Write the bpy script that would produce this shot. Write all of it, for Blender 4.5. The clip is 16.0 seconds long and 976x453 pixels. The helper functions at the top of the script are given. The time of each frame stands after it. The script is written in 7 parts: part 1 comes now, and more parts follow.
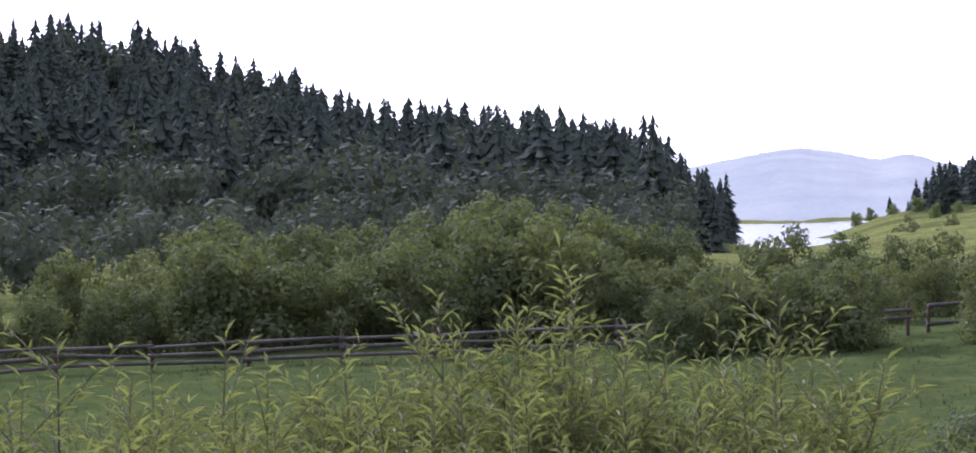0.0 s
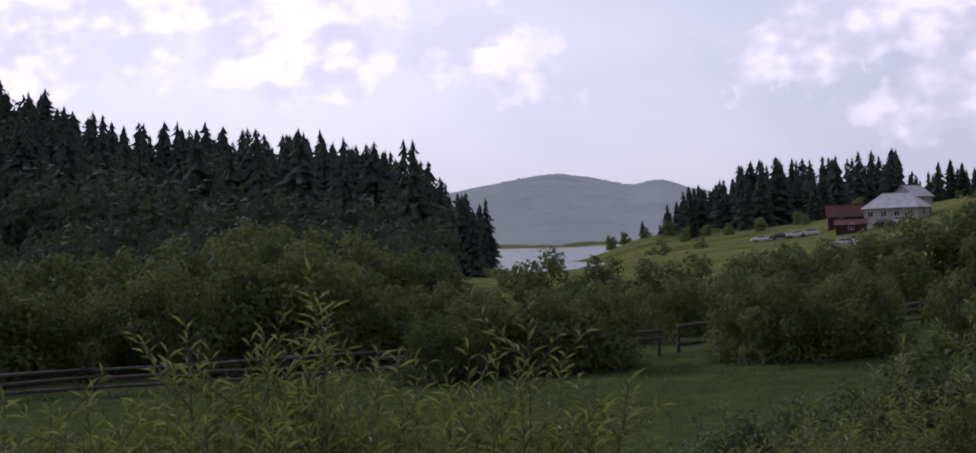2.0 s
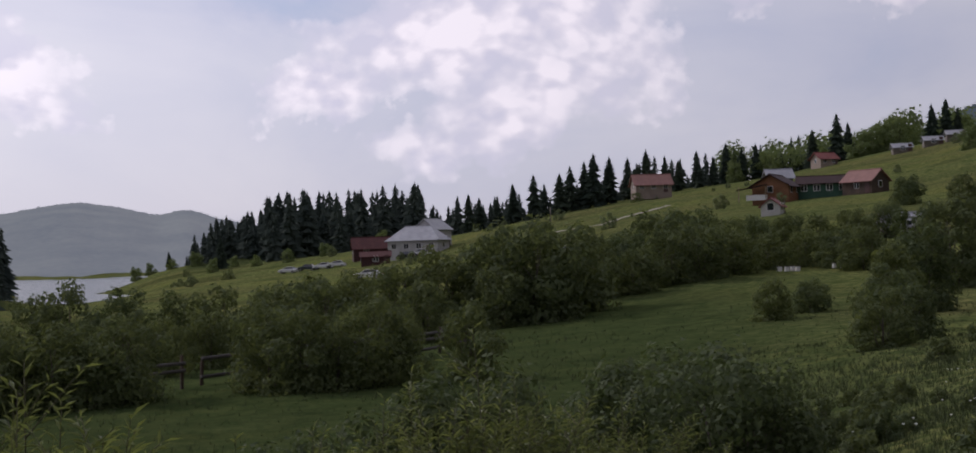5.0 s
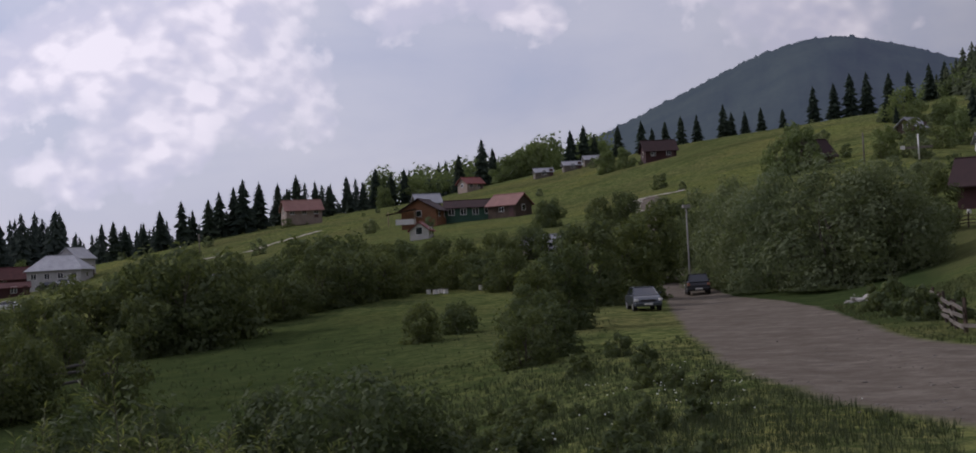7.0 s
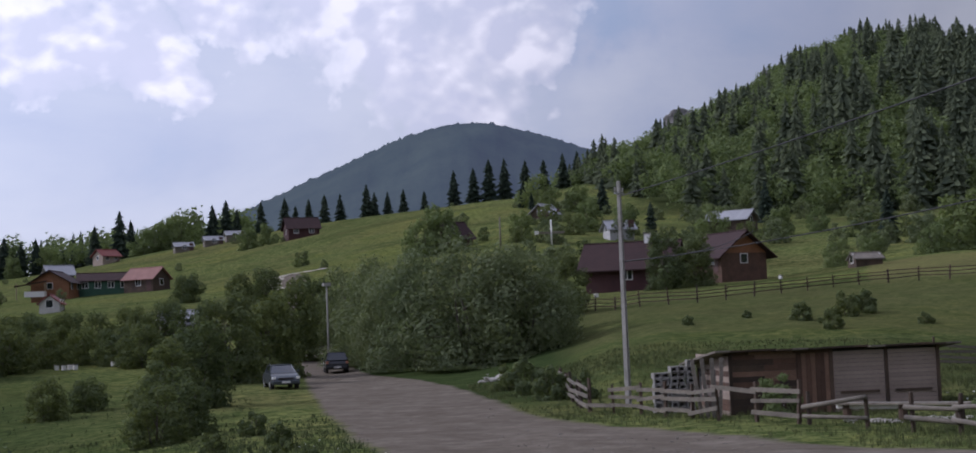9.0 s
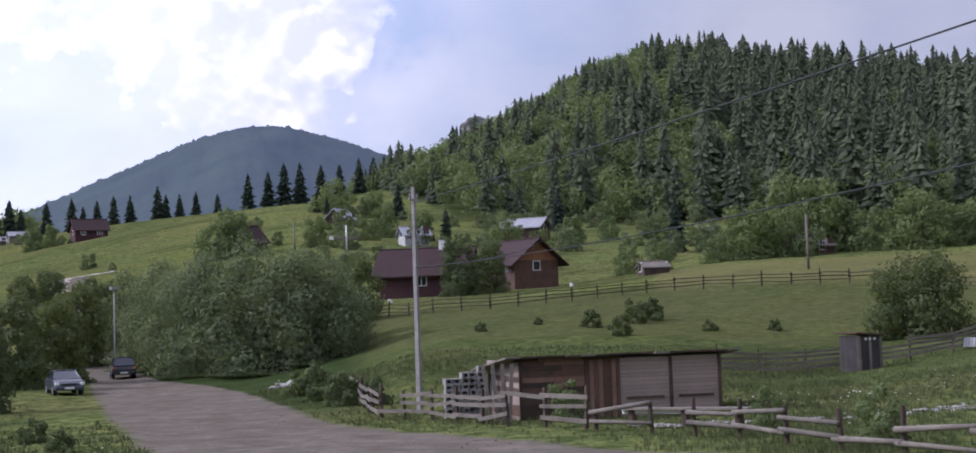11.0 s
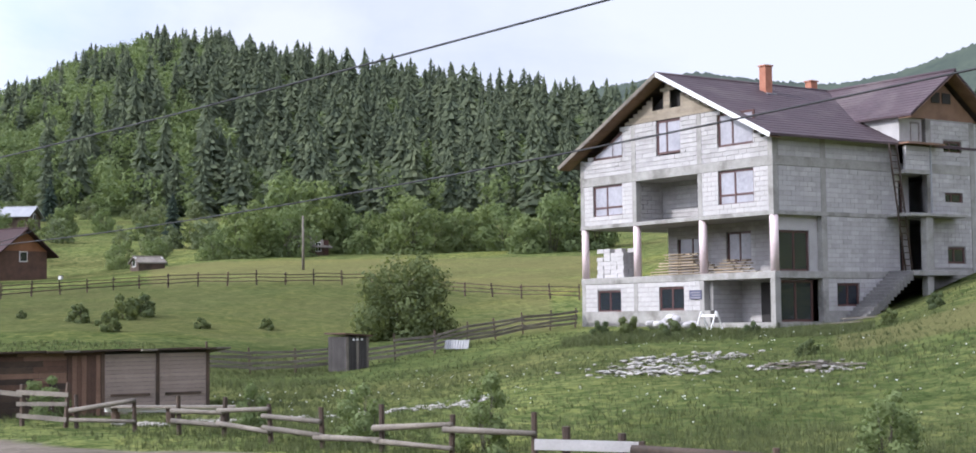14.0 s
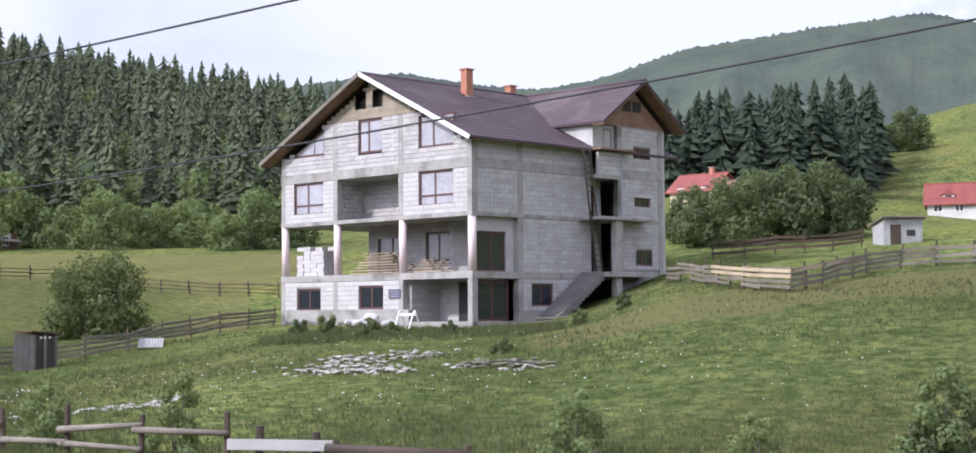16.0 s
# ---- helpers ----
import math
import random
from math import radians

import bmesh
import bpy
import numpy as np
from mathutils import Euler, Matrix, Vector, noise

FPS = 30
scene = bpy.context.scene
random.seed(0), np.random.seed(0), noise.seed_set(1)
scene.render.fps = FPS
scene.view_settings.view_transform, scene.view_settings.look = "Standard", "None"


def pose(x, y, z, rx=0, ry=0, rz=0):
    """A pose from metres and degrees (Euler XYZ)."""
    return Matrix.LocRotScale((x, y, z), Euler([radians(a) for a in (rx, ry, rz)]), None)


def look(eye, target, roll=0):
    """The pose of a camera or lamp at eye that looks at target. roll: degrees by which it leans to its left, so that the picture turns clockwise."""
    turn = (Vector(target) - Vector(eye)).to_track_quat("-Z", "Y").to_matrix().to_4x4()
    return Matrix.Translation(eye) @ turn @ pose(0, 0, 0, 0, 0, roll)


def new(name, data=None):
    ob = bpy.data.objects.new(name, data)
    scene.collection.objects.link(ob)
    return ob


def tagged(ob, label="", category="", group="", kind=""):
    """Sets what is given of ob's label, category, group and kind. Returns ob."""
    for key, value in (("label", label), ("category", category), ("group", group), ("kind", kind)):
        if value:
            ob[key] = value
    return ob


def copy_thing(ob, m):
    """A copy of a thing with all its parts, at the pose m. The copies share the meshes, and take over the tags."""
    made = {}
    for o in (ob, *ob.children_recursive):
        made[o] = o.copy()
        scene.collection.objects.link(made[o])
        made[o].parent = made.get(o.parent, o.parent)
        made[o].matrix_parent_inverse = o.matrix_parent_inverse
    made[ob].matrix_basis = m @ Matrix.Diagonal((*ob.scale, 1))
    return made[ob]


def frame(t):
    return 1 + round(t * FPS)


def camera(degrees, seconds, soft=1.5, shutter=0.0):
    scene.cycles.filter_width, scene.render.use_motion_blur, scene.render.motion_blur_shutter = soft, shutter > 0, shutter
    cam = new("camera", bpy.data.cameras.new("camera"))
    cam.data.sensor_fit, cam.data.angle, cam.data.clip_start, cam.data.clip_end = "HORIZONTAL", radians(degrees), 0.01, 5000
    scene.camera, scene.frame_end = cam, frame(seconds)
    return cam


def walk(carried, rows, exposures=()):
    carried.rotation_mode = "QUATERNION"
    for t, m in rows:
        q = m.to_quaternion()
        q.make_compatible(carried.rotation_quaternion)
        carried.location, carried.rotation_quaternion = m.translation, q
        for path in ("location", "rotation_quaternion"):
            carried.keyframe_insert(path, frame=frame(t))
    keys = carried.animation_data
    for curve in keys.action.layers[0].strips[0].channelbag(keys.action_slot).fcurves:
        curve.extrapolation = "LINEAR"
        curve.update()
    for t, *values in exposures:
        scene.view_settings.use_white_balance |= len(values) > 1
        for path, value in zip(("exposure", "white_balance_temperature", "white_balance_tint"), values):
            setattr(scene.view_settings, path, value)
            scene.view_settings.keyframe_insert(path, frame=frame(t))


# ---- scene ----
# ---- the camera: held at arm's length, turning on the spot; eye height is EYE ----
EYE = 3.4
ARM = 0.45
TURN = [  # seconds, yaw, pitch, roll
    (0.0, 22.98, -0.00, 1.62),
    (0.5, 20.57, 0.21, 1.72),
    (1.0, 18.37, 0.43, 1.88),
    (1.5, 16.14, 0.59, 2.02),
    (2.0, 13.89, 0.69, 2.12),
    (2.5, 11.45, 0.78, 2.21),
    (3.0, 8.73, 0.81, 2.36),
    (3.5, 5.67, 0.80, 2.25),
    (4.0, 2.60, 0.80, 2.13),
    (4.2, 1.29, 0.91, 2.03),
    (6.5, -13.82, 1.59, 2.99),
    (7.0, -17.20, 1.61, 3.11),
    (7.5, -20.64, 2.67, 2.63),
    (8.0, -24.08, 3.87, 2.21),
    (8.5, -27.49, 4.06, 2.19),
    (9.0, -30.84, 3.93, 2.29),
    (9.2, -32.07, 3.89, 2.31),
    (11.3, -39.79, 3.89, 2.03),
    (11.5, -40.67, 3.91, 2.05),
    (12.0, -43.37, 3.83, 1.81),
    (12.5, -46.85, 3.58, 1.59),
    (13.0, -50.52, 3.38, 1.30),
    (13.5, -54.18, 3.32, 0.98),
    (14.0, -57.72, 3.34, 0.70),
    (14.5, -60.92, 3.36, 0.42),
    (15.0, -63.65, 3.35, 0.27),
    (15.5, -66.23, 3.29, 0.31),
    (16.0, -69.08, 3.18, 0.38),
]
cam = camera(36.0, 16.0, soft=1.7)
walk(cam, [(t, pose(-ARM * math.sin(radians(ya)), ARM * math.cos(radians(ya)), EYE, 90 + pi_, ro, ya)) for t, ya, pi_, ro in TURN],
     exposures=[(0.0, 0.42, 5600, 32), (0.5, -0.15, 5600, 32), (1.2, -1.15, 5700, 30), (4.0, -1.4, 6200, 22), (7.0, -1.45, 6000, 22), (8.0, -1.2, 5900, 20), (8.5, -1.22, 5800, 20), (9.2, -0.95, 5600, 20), (11.3, -0.42, 5550, 24), (12.0, -0.32, 5500, 21), (12.5, -0.04, 5600, 16), (13.2, 0.28, 5700, 14), (16.0, 0.36, 5800, 17)])


# ---- light: hazy afternoon sun beyond the lake, broken cumulus ----
SUN_AZ, SUN_EL = -50.0, 36.0
world = bpy.data.worlds.new("sky")
scene.world = world
world.use_nodes = True


def link(nt, a, b):
    nt.links.new(a, b)


def node(nt, kind, **values):
    n = nt.nodes.new(kind)
    for key, value in values.items():
        if key in n.inputs.keys():
            n.inputs[key].default_value = value
    return n


def ramp(nt, fac, stops, mode="LINEAR"):
    n = nt.nodes.new("ShaderNodeValToRGB")
    n.color_ramp.interpolation = mode
    while len(n.color_ramp.elements) < len(stops):
        n.color_ramp.elements.new(0.5)
    for e, (p, c) in zip(n.color_ramp.elements, stops):
        e.position = p
        e.color = (*c, 1) if len(c) == 3 else c
    link(nt, fac, n.inputs["Fac"])
    return n.outputs["Color"]


def grey(v):
    return (v, v, v)


def mixed(nt, fac, a, b, blend="MIX"):
    n = nt.nodes.new("ShaderNodeMix")
    n.data_type, n.blend_type = "RGBA", blend
    for sock, value in ((n.inputs[0], fac), (n.inputs[6], a), (n.inputs[7], b)):
        if isinstance(value, (int, float)):
            sock.default_value = value
        elif isinstance(value, tuple):
            sock.default_value = (*value, 1)
        else:
            link(nt, value, sock)
    return n.outputs[2]


def noise_tex(nt, vec, scale, detail=4.0, rough=0.55, distort=0.0):
    n = node(nt, "ShaderNodeTexNoise", Scale=scale, Detail=detail, Roughness=rough, Distortion=distort)
    if vec is not None:
        link(nt, vec, n.inputs["Vector"])
    return n.outputs["Fac"]


def mapped(nt, vec, scale=(1, 1, 1), loc=(0, 0, 0)):
    n = node(nt, "ShaderNodeMapping", Scale=scale, Location=loc)
    link(nt, vec, n.inputs["Vector"])
    return n.outputs["Vector"]


def make_sky():
    nt = world.node_tree
    nt.nodes.clear()
    out = nt.nodes.new("ShaderNodeOutputWorld")
    bg = node(nt, "ShaderNodeBackground", Strength=0.1)
    sky = nt.nodes.new("ShaderNodeTexSky")
    sky.sky_type, sky.sun_disc = "NISHITA", False
    sky.sun_elevation, sky.sun_rotation = radians(SUN_EL), radians(SUN_AZ)
    sky.air_density, sky.dust_density, sky.ozone_density = 1.0, 1.5, 1.2
    co = nt.nodes.new("ShaderNodeTexCoord").outputs["Generated"]

    def maths(kind, a, b, c=None):
        n = nt.nodes.new("ShaderNodeMath")
        n.operation = kind
        for sock, value in zip(n.inputs, (a, b, c)):
            if isinstance(value, (int, float)):
                sock.default_value = value
            elif value is not None:
                link(nt, value, sock)
        return n.outputs[0]

    wobble = node(nt, "ShaderNodeTexNoise", Scale=6.0, Detail=6.0, Roughness=0.6)
    link(nt, co, wobble.inputs["Vector"])
    shift = nt.nodes.new("ShaderNodeVectorMath")
    shift.operation = "MULTIPLY_ADD"
    link(nt, wobble.outputs["Color"], shift.inputs[0])
    shift.inputs[1].default_value = (0.22, 0.22, 0.22)
    link(nt, co, shift.inputs[2])
    flat = mapped(nt, shift.outputs[0], (1, 1, 1.7), (-0.11, -0.11, -0.187))

    def lumps(rows):
        """Rounded masses of cloud: compass degrees, height in degrees, radius in degrees, weight."""
        total = None
        for az, el, r, w in rows:
            a, e = radians(az), radians(el)
            n = nt.nodes.new("ShaderNodeVectorMath")
            n.operation = "DISTANCE"
            link(nt, flat, n.inputs[0])
            n.inputs[1].default_value = (math.sin(a) * math.cos(e), math.cos(a) * math.cos(e), 1.7 * math.sin(e))
            m = nt.nodes.new("ShaderNodeMapRange")
            m.interpolation_type = "SMOOTHSTEP"
            link(nt, n.outputs["Value"], m.inputs["Value"])
            m.inputs["From Min"].default_value, m.inputs["From Max"].default_value = radians(r) * 1.75, 0.0
            m.inputs["To Min"].default_value, m.inputs["To Max"].default_value = 0.0, w
            total = m.outputs["Result"] if total is None else maths("MAXIMUM" if w > 0 else "ADD", total, m.outputs["Result"])
        return total

    def billow(loc):
        at = mapped(nt, co, (1, 1, 1.35), loc)
        f = maths("MULTIPLY_ADD", noise_tex(nt, at, 7.0, 9.0, 0.56, 0.25), 0.6, 0.13)
        for scale, weight in ((17.0, -0.17), (41.0, -0.11), (95.0, -0.06)):
            puff = nt.nodes.new("ShaderNodeTexVoronoi")
            puff.feature = "SMOOTH_F1"
            puff.inputs["Scale"].default_value, puff.inputs["Smoothness"].default_value = scale, 0.35
            link(nt, at, puff.inputs["Vector"])
            f = maths("MULTIPLY_ADD", puff.outputs["Distance"], weight, f)
        return f
    near = billow((2.3, 0.7, 0.35))
    lit = billow((2.3 + 0.012, 0.7 - 0.004, 0.35 - 0.014))
    # heaps over the pasture, over the dome mountain, and scattered elsewhere
    heaps = lumps([(2.6, 8.6, 5.6, 0.85), (-2.0, 6.2, 3.2, 0.75), (8.2, 9.4, 4.6, 0.85), (5.6, 5.4, 4.2, 0.75), (9.0, 6.6, 3.4, 0.7), (3.8, 3.6, 3.4, 0.62),
                   (14.8, 10.4, 3.6, 0.8), (17.0, 9.2, 2.6, 0.75), (8.4, 12.4, 4.0, 0.8), (21.0, 12.6, 3.8, 0.85), (25.8, 12.4, 4.0, 0.85), (10.0, 7.6, 3.0, 0.6),
                   (28.5, 10.4, 4.2, 0.75), (32.0, 12.0, 3.6, 0.75), (-13.0, 7.4, 4.2, 0.62), (-20.0, 8.6, 5.5, 0.8), (-30, 9, 6, 0.8), (-60, 20, 30, 0.7), (30, 40, 30, 0.7), (120, 25, 40, 0.75), (-150, 30, 40, 0.7)])
    dense = maths("ADD", near, maths("MULTIPLY", heaps, 0.92))
    mask = ramp(nt, dense, [(0.54, grey(0.0)), (0.60, grey(0.42)), (0.72, grey(0.75)), (0.92, grey(1.0))])
    # thin high veil, with two clear blue gaps
    thin = lumps([(34.6, 8.2, 3.4, 0.3), (51.0, 10.6, 4.0, 0.45), (58.5, 9.0, 3.0, 0.5), (72.0, 9.0, 14.0, 0.75), (10.0, 6.0, 9.0, 0.2), (22.0, 8.0, 7.0, 0.2), (28.0, 9.0, 6.0, 0.25), (-12.0, 4.0, 14.0, 0.2), (-30, 12, 22, 0.45), (-18.0, 7.0, 9.0, 0.4), (36.6, 11.4, 2.0, -0.22), (41.5, 10.4, 3.0, -0.12), (-3.4, 10.4, 2.4, -0.3), (19.0, 14.2, 2.2, -0.2)])
    high = maths("ADD", noise_tex(nt, mapped(nt, co, (1, 1, 2.4), (5, 1, 2)), 5.0, 8.0, 0.55, 0.4), thin)
    veil = ramp(nt, high, [(0.2, (5.9, 7.0, 8.8)), (0.46, (7.8, 8.15, 9.3)), (0.7, (9.2, 9.3, 9.9)), (1.0, (10.6, 10.5, 10.6))])
    relief = maths("MULTIPLY_ADD", maths("SUBTRACT", near, lit), 8.0, 0.5)
    body = ramp(nt, relief, [(0.15, (8.8, 8.8, 9.7)), (0.50, (10.1, 9.9, 10.4)), (0.9, (12.6, 12.1, 12.1))])
    pale = mixed(nt, 0.8, sky.outputs["Color"], veil)
    # the hazy air brightens towards the sun
    dot = nt.nodes.new("ShaderNodeVectorMath")
    dot.operation = "DOT_PRODUCT"
    link(nt, co, dot.inputs[0])
    sa, se = radians(SUN_AZ), radians(SUN_EL)
    dot.inputs[1].default_value = (math.sin(sa) * math.cos(se), math.cos(sa) * math.cos(se), math.sin(se))
    haze = ramp(nt, dot.outputs["Value"], [(0.0, grey(0.84)), (0.3, grey(1.55)), (0.65, grey(1.98)), (0.85, grey(2.2)), (1.0, grey(2.5))])
    link(nt, mixed(nt, 1.0, mixed(nt, mask, pale, body), haze, "MULTIPLY"), bg.inputs["Color"])
    link(nt, bg.outputs["Background"], out.inputs["Surface"])


make_sky()
lamp = bpy.data.lights.new("sun", "SUN")
lamp.energy, lamp.angle, lamp.color = 3.5, radians(1.5), (1.0, 0.94, 0.84)
sun = new("sun", lamp)
sa, se = radians(SUN_AZ), radians(SUN_EL)
sun.matrix_world = look((200 * math.sin(sa) * math.cos(se), 200 * math.cos(sa) * math.cos(se), 200 * math.sin(se)), (0, 0, 0))


# ---- materials ----
def surface(name, dark, light, scale=2.0, grain=40.0, rough=0.85, bump=0.15, metal=0.0, stain=None, stain_scale=0.6, stretch=(1, 1, 1), island=0.0, obj=0.0):
    """Two colours in patches and grain, with a third in stains; bump from the grain."""
    m = bpy.data.materials.new(name)
    m.use_nodes = True
    nt = m.node_tree
    b = nt.nodes["Principled BSDF"]
    co = mapped(nt, nt.nodes.new("ShaderNodeTexCoord").outputs["Object"], stretch)
    patch = noise_tex(nt, co, scale, 6.0, 0.6)
    fine = noise_tex(nt, co, grain, 3.0, 0.6)
    f = mixed(nt, 0.4, patch, fine)
    col = ramp(nt, f, [(0.33, dark), (0.67, light)])
    if stain:
        col = mixed(nt, ramp(nt, noise_tex(nt, co, stain_scale, 5.0, 0.65), [(0.52, grey(0)), (0.66, grey(0.85))]), col, stain)
    if island:
        geo = nt.nodes.new("ShaderNodeNewGeometry")
        col = mixed(nt, island, col, ramp(nt, geo.outputs["Random Per Island"], [(0, grey(0.25)), (1, grey(1.0))]), "MULTIPLY")
    if obj:
        info = nt.nodes.new("ShaderNodeObjectInfo")
        col = mixed(nt, obj, col, ramp(nt, info.outputs["Random"], [(0, grey(0.35)), (1, grey(1.0))]), "MULTIPLY")
    link(nt, col, b.inputs["Base Color"])
    b.inputs["Roughness"].default_value, b.inputs["Metallic"].default_value = rough, metal
    if bump:
        bn = node(nt, "ShaderNodeBump", Strength=bump, Distance=0.05)
        link(nt, fine, bn.inputs["Height"])
        link(nt, bn.outputs["Normal"], b.inputs["Normal"])
    return m


def foliage(name, dark, light, through_=0.35, rough=0.5, obj=0.35, tint=(0.95, 1.0, 0.62), clump=0.45, even=0.45):
    """Leaves: every leaf its own shade, some light passing through."""
    m = bpy.data.materials.new(name)
    m.use_nodes = True
    nt = m.node_tree
    b = nt.nodes["Principled BSDF"]
    geo = nt.nodes.new("ShaderNodeNewGeometry")
    co = nt.nodes.new("ShaderNodeTexCoord").outputs["Object"]
    f = mixed(nt, even, geo.outputs["Random Per Island"], noise_tex(nt, co, clump, 3.0))
    col = ramp(nt, f, [(0.2, dark), (0.8, light)])
    if obj:
        info = nt.nodes.new("ShaderNodeObjectInfo")
        col = mixed(nt, obj, col, ramp(nt, info.outputs["Random"], [(0, (0.35, 0.45, 0.4)), (0.5, (0.8, 0.8, 0.7)), (1, (1.0, 0.95, 0.6))]), "MULTIPLY")
    link(nt, col, b.inputs["Base Color"])
    b.inputs["Roughness"].default_value = rough
    b.inputs["Specular IOR Level"].default_value = 0.3 if rough < 0.6 else 0.12
    if through_:
        tr = nt.nodes.new("ShaderNodeBsdfTranslucent")
        link(nt, mixed(nt, 1.0, col, tint, "MULTIPLY"), tr.inputs["Color"])
        bright = nt.nodes.new("ShaderNodeMixShader")
        bright.inputs[0].default_value = through_
        link(nt, b.outputs[0], bright.inputs[1])
        link(nt, tr.outputs[0], bright.inputs[2])
        link(nt, bright.outputs[0], nt.nodes["Material Output"].inputs["Surface"])
    return m


def glass_dark(name):
    m = bpy.data.materials.new(name)
    m.use_nodes = True
    b = m.node_tree.nodes["Principled BSDF"]
    b.inputs["Base Color"].default_value = (0.02, 0.024, 0.03, 1)
    b.inputs["Roughness"].default_value = 0.06
    b.inputs["Specular IOR Level"].default_value = 0.8
    return m


# bluish grey-green, with the lakeside hill's backlit haze mixed into the colour
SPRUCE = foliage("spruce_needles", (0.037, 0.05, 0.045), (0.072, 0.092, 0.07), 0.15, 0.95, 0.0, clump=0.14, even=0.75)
SPRUCE_ONE = foliage("spruce_needles_single", (0.028, 0.04, 0.032), (0.054, 0.074, 0.05), 0.18, 0.95, 0.3)
SPRUCE_HILL = foliage("hill_spruce_needles", (0.058, 0.075, 0.053), (0.15, 0.172, 0.098), 0.3, 0.95, 0.0, clump=0.13, even=0.7)
LEAF_WOOD = foliage("hill_broadleaf", (0.11, 0.148, 0.068), (0.22, 0.265, 0.115), 0.38, 0.8, 0.0, clump=0.1, even=0.7)
# darker bluish leaf colour that carries the shade of the sunward hill
LEAF_SHADE = foliage("backlit_broadleaf", (0.042, 0.054, 0.048), (0.09, 0.108, 0.078), 0.25, 0.9, 0.0, clump=0.09, even=0.8)
LEAF = foliage("alder_leaves", (0.085, 0.112, 0.06), (0.17, 0.205, 0.102), 0.45, 0.75, 0.45, tint=(1.05, 1.0, 0.55), even=0.7)
LEAF_PALE = foliage("willow_bush_leaves", (0.12, 0.148, 0.084), (0.21, 0.24, 0.13), 0.38, 0.75, 0.25, even=0.7)
LEAF_HEDGE = foliage("hedge_leaves", (0.14, 0.18, 0.08), (0.23, 0.275, 0.125), 0.4, 0.75, 0.25, even=0.7)
LEAF_WILLOW = foliage("osier_leaves", (0.10, 0.128, 0.056), (0.235, 0.275, 0.125), 0.48, 0.42, 0.15, tint=(1.05, 1.0, 0.5), clump=1.2, even=0.55)
LEAF_SALLOW = foliage("sallow_leaves", (0.06, 0.082, 0.042), (0.125, 0.152, 0.076), 0.35, 0.7, 0.3, even=0.65)
BLADE = foliage("grass_blades", (0.06, 0.074, 0.034), (0.135, 0.15, 0.07), 0.4, 0.8, 0.0)
# darker blade colour: rich growth with the meadow's shade mixed in
BLADE_LUSH = foliage("shaded_grass_blades", (0.04, 0.052, 0.028), (0.082, 0.098, 0.05), 0.35, 0.8, 0.0)
BARK = surface("bark", (0.05, 0.04, 0.03), (0.13, 0.11, 0.085), 3, 30, 0.9, 0.4)
TWIG = surface("green_twig", (0.06, 0.06, 0.025), (0.12, 0.11, 0.05), 3, 30, 0.7, 0.1)


# ---- meshes ----
def tri_mesh(name, verts, faces, material, smooth=False):
    """A mesh from arrays of corners and triangles (or quads)."""
    verts, faces = np.asarray(verts, np.float32), np.asarray(faces, np.int32)
    me = bpy.data.meshes.new(name)
    k = faces.shape[1]
    me.vertices.add(len(verts))
    me.vertices.foreach_set("co", verts.ravel())
    me.loops.add(faces.size)
    me.loops.foreach_set("vertex_index", faces.ravel())
    me.polygons.add(len(faces))
    me.polygons.foreach_set("loop_start", np.arange(0, faces.size, k, dtype=np.int32))
    me.polygons.foreach_set("use_smooth", np.full(len(faces), smooth))
    me.update(calc_edges=True)
    me.validate()
    me.materials.append(material)
    return me


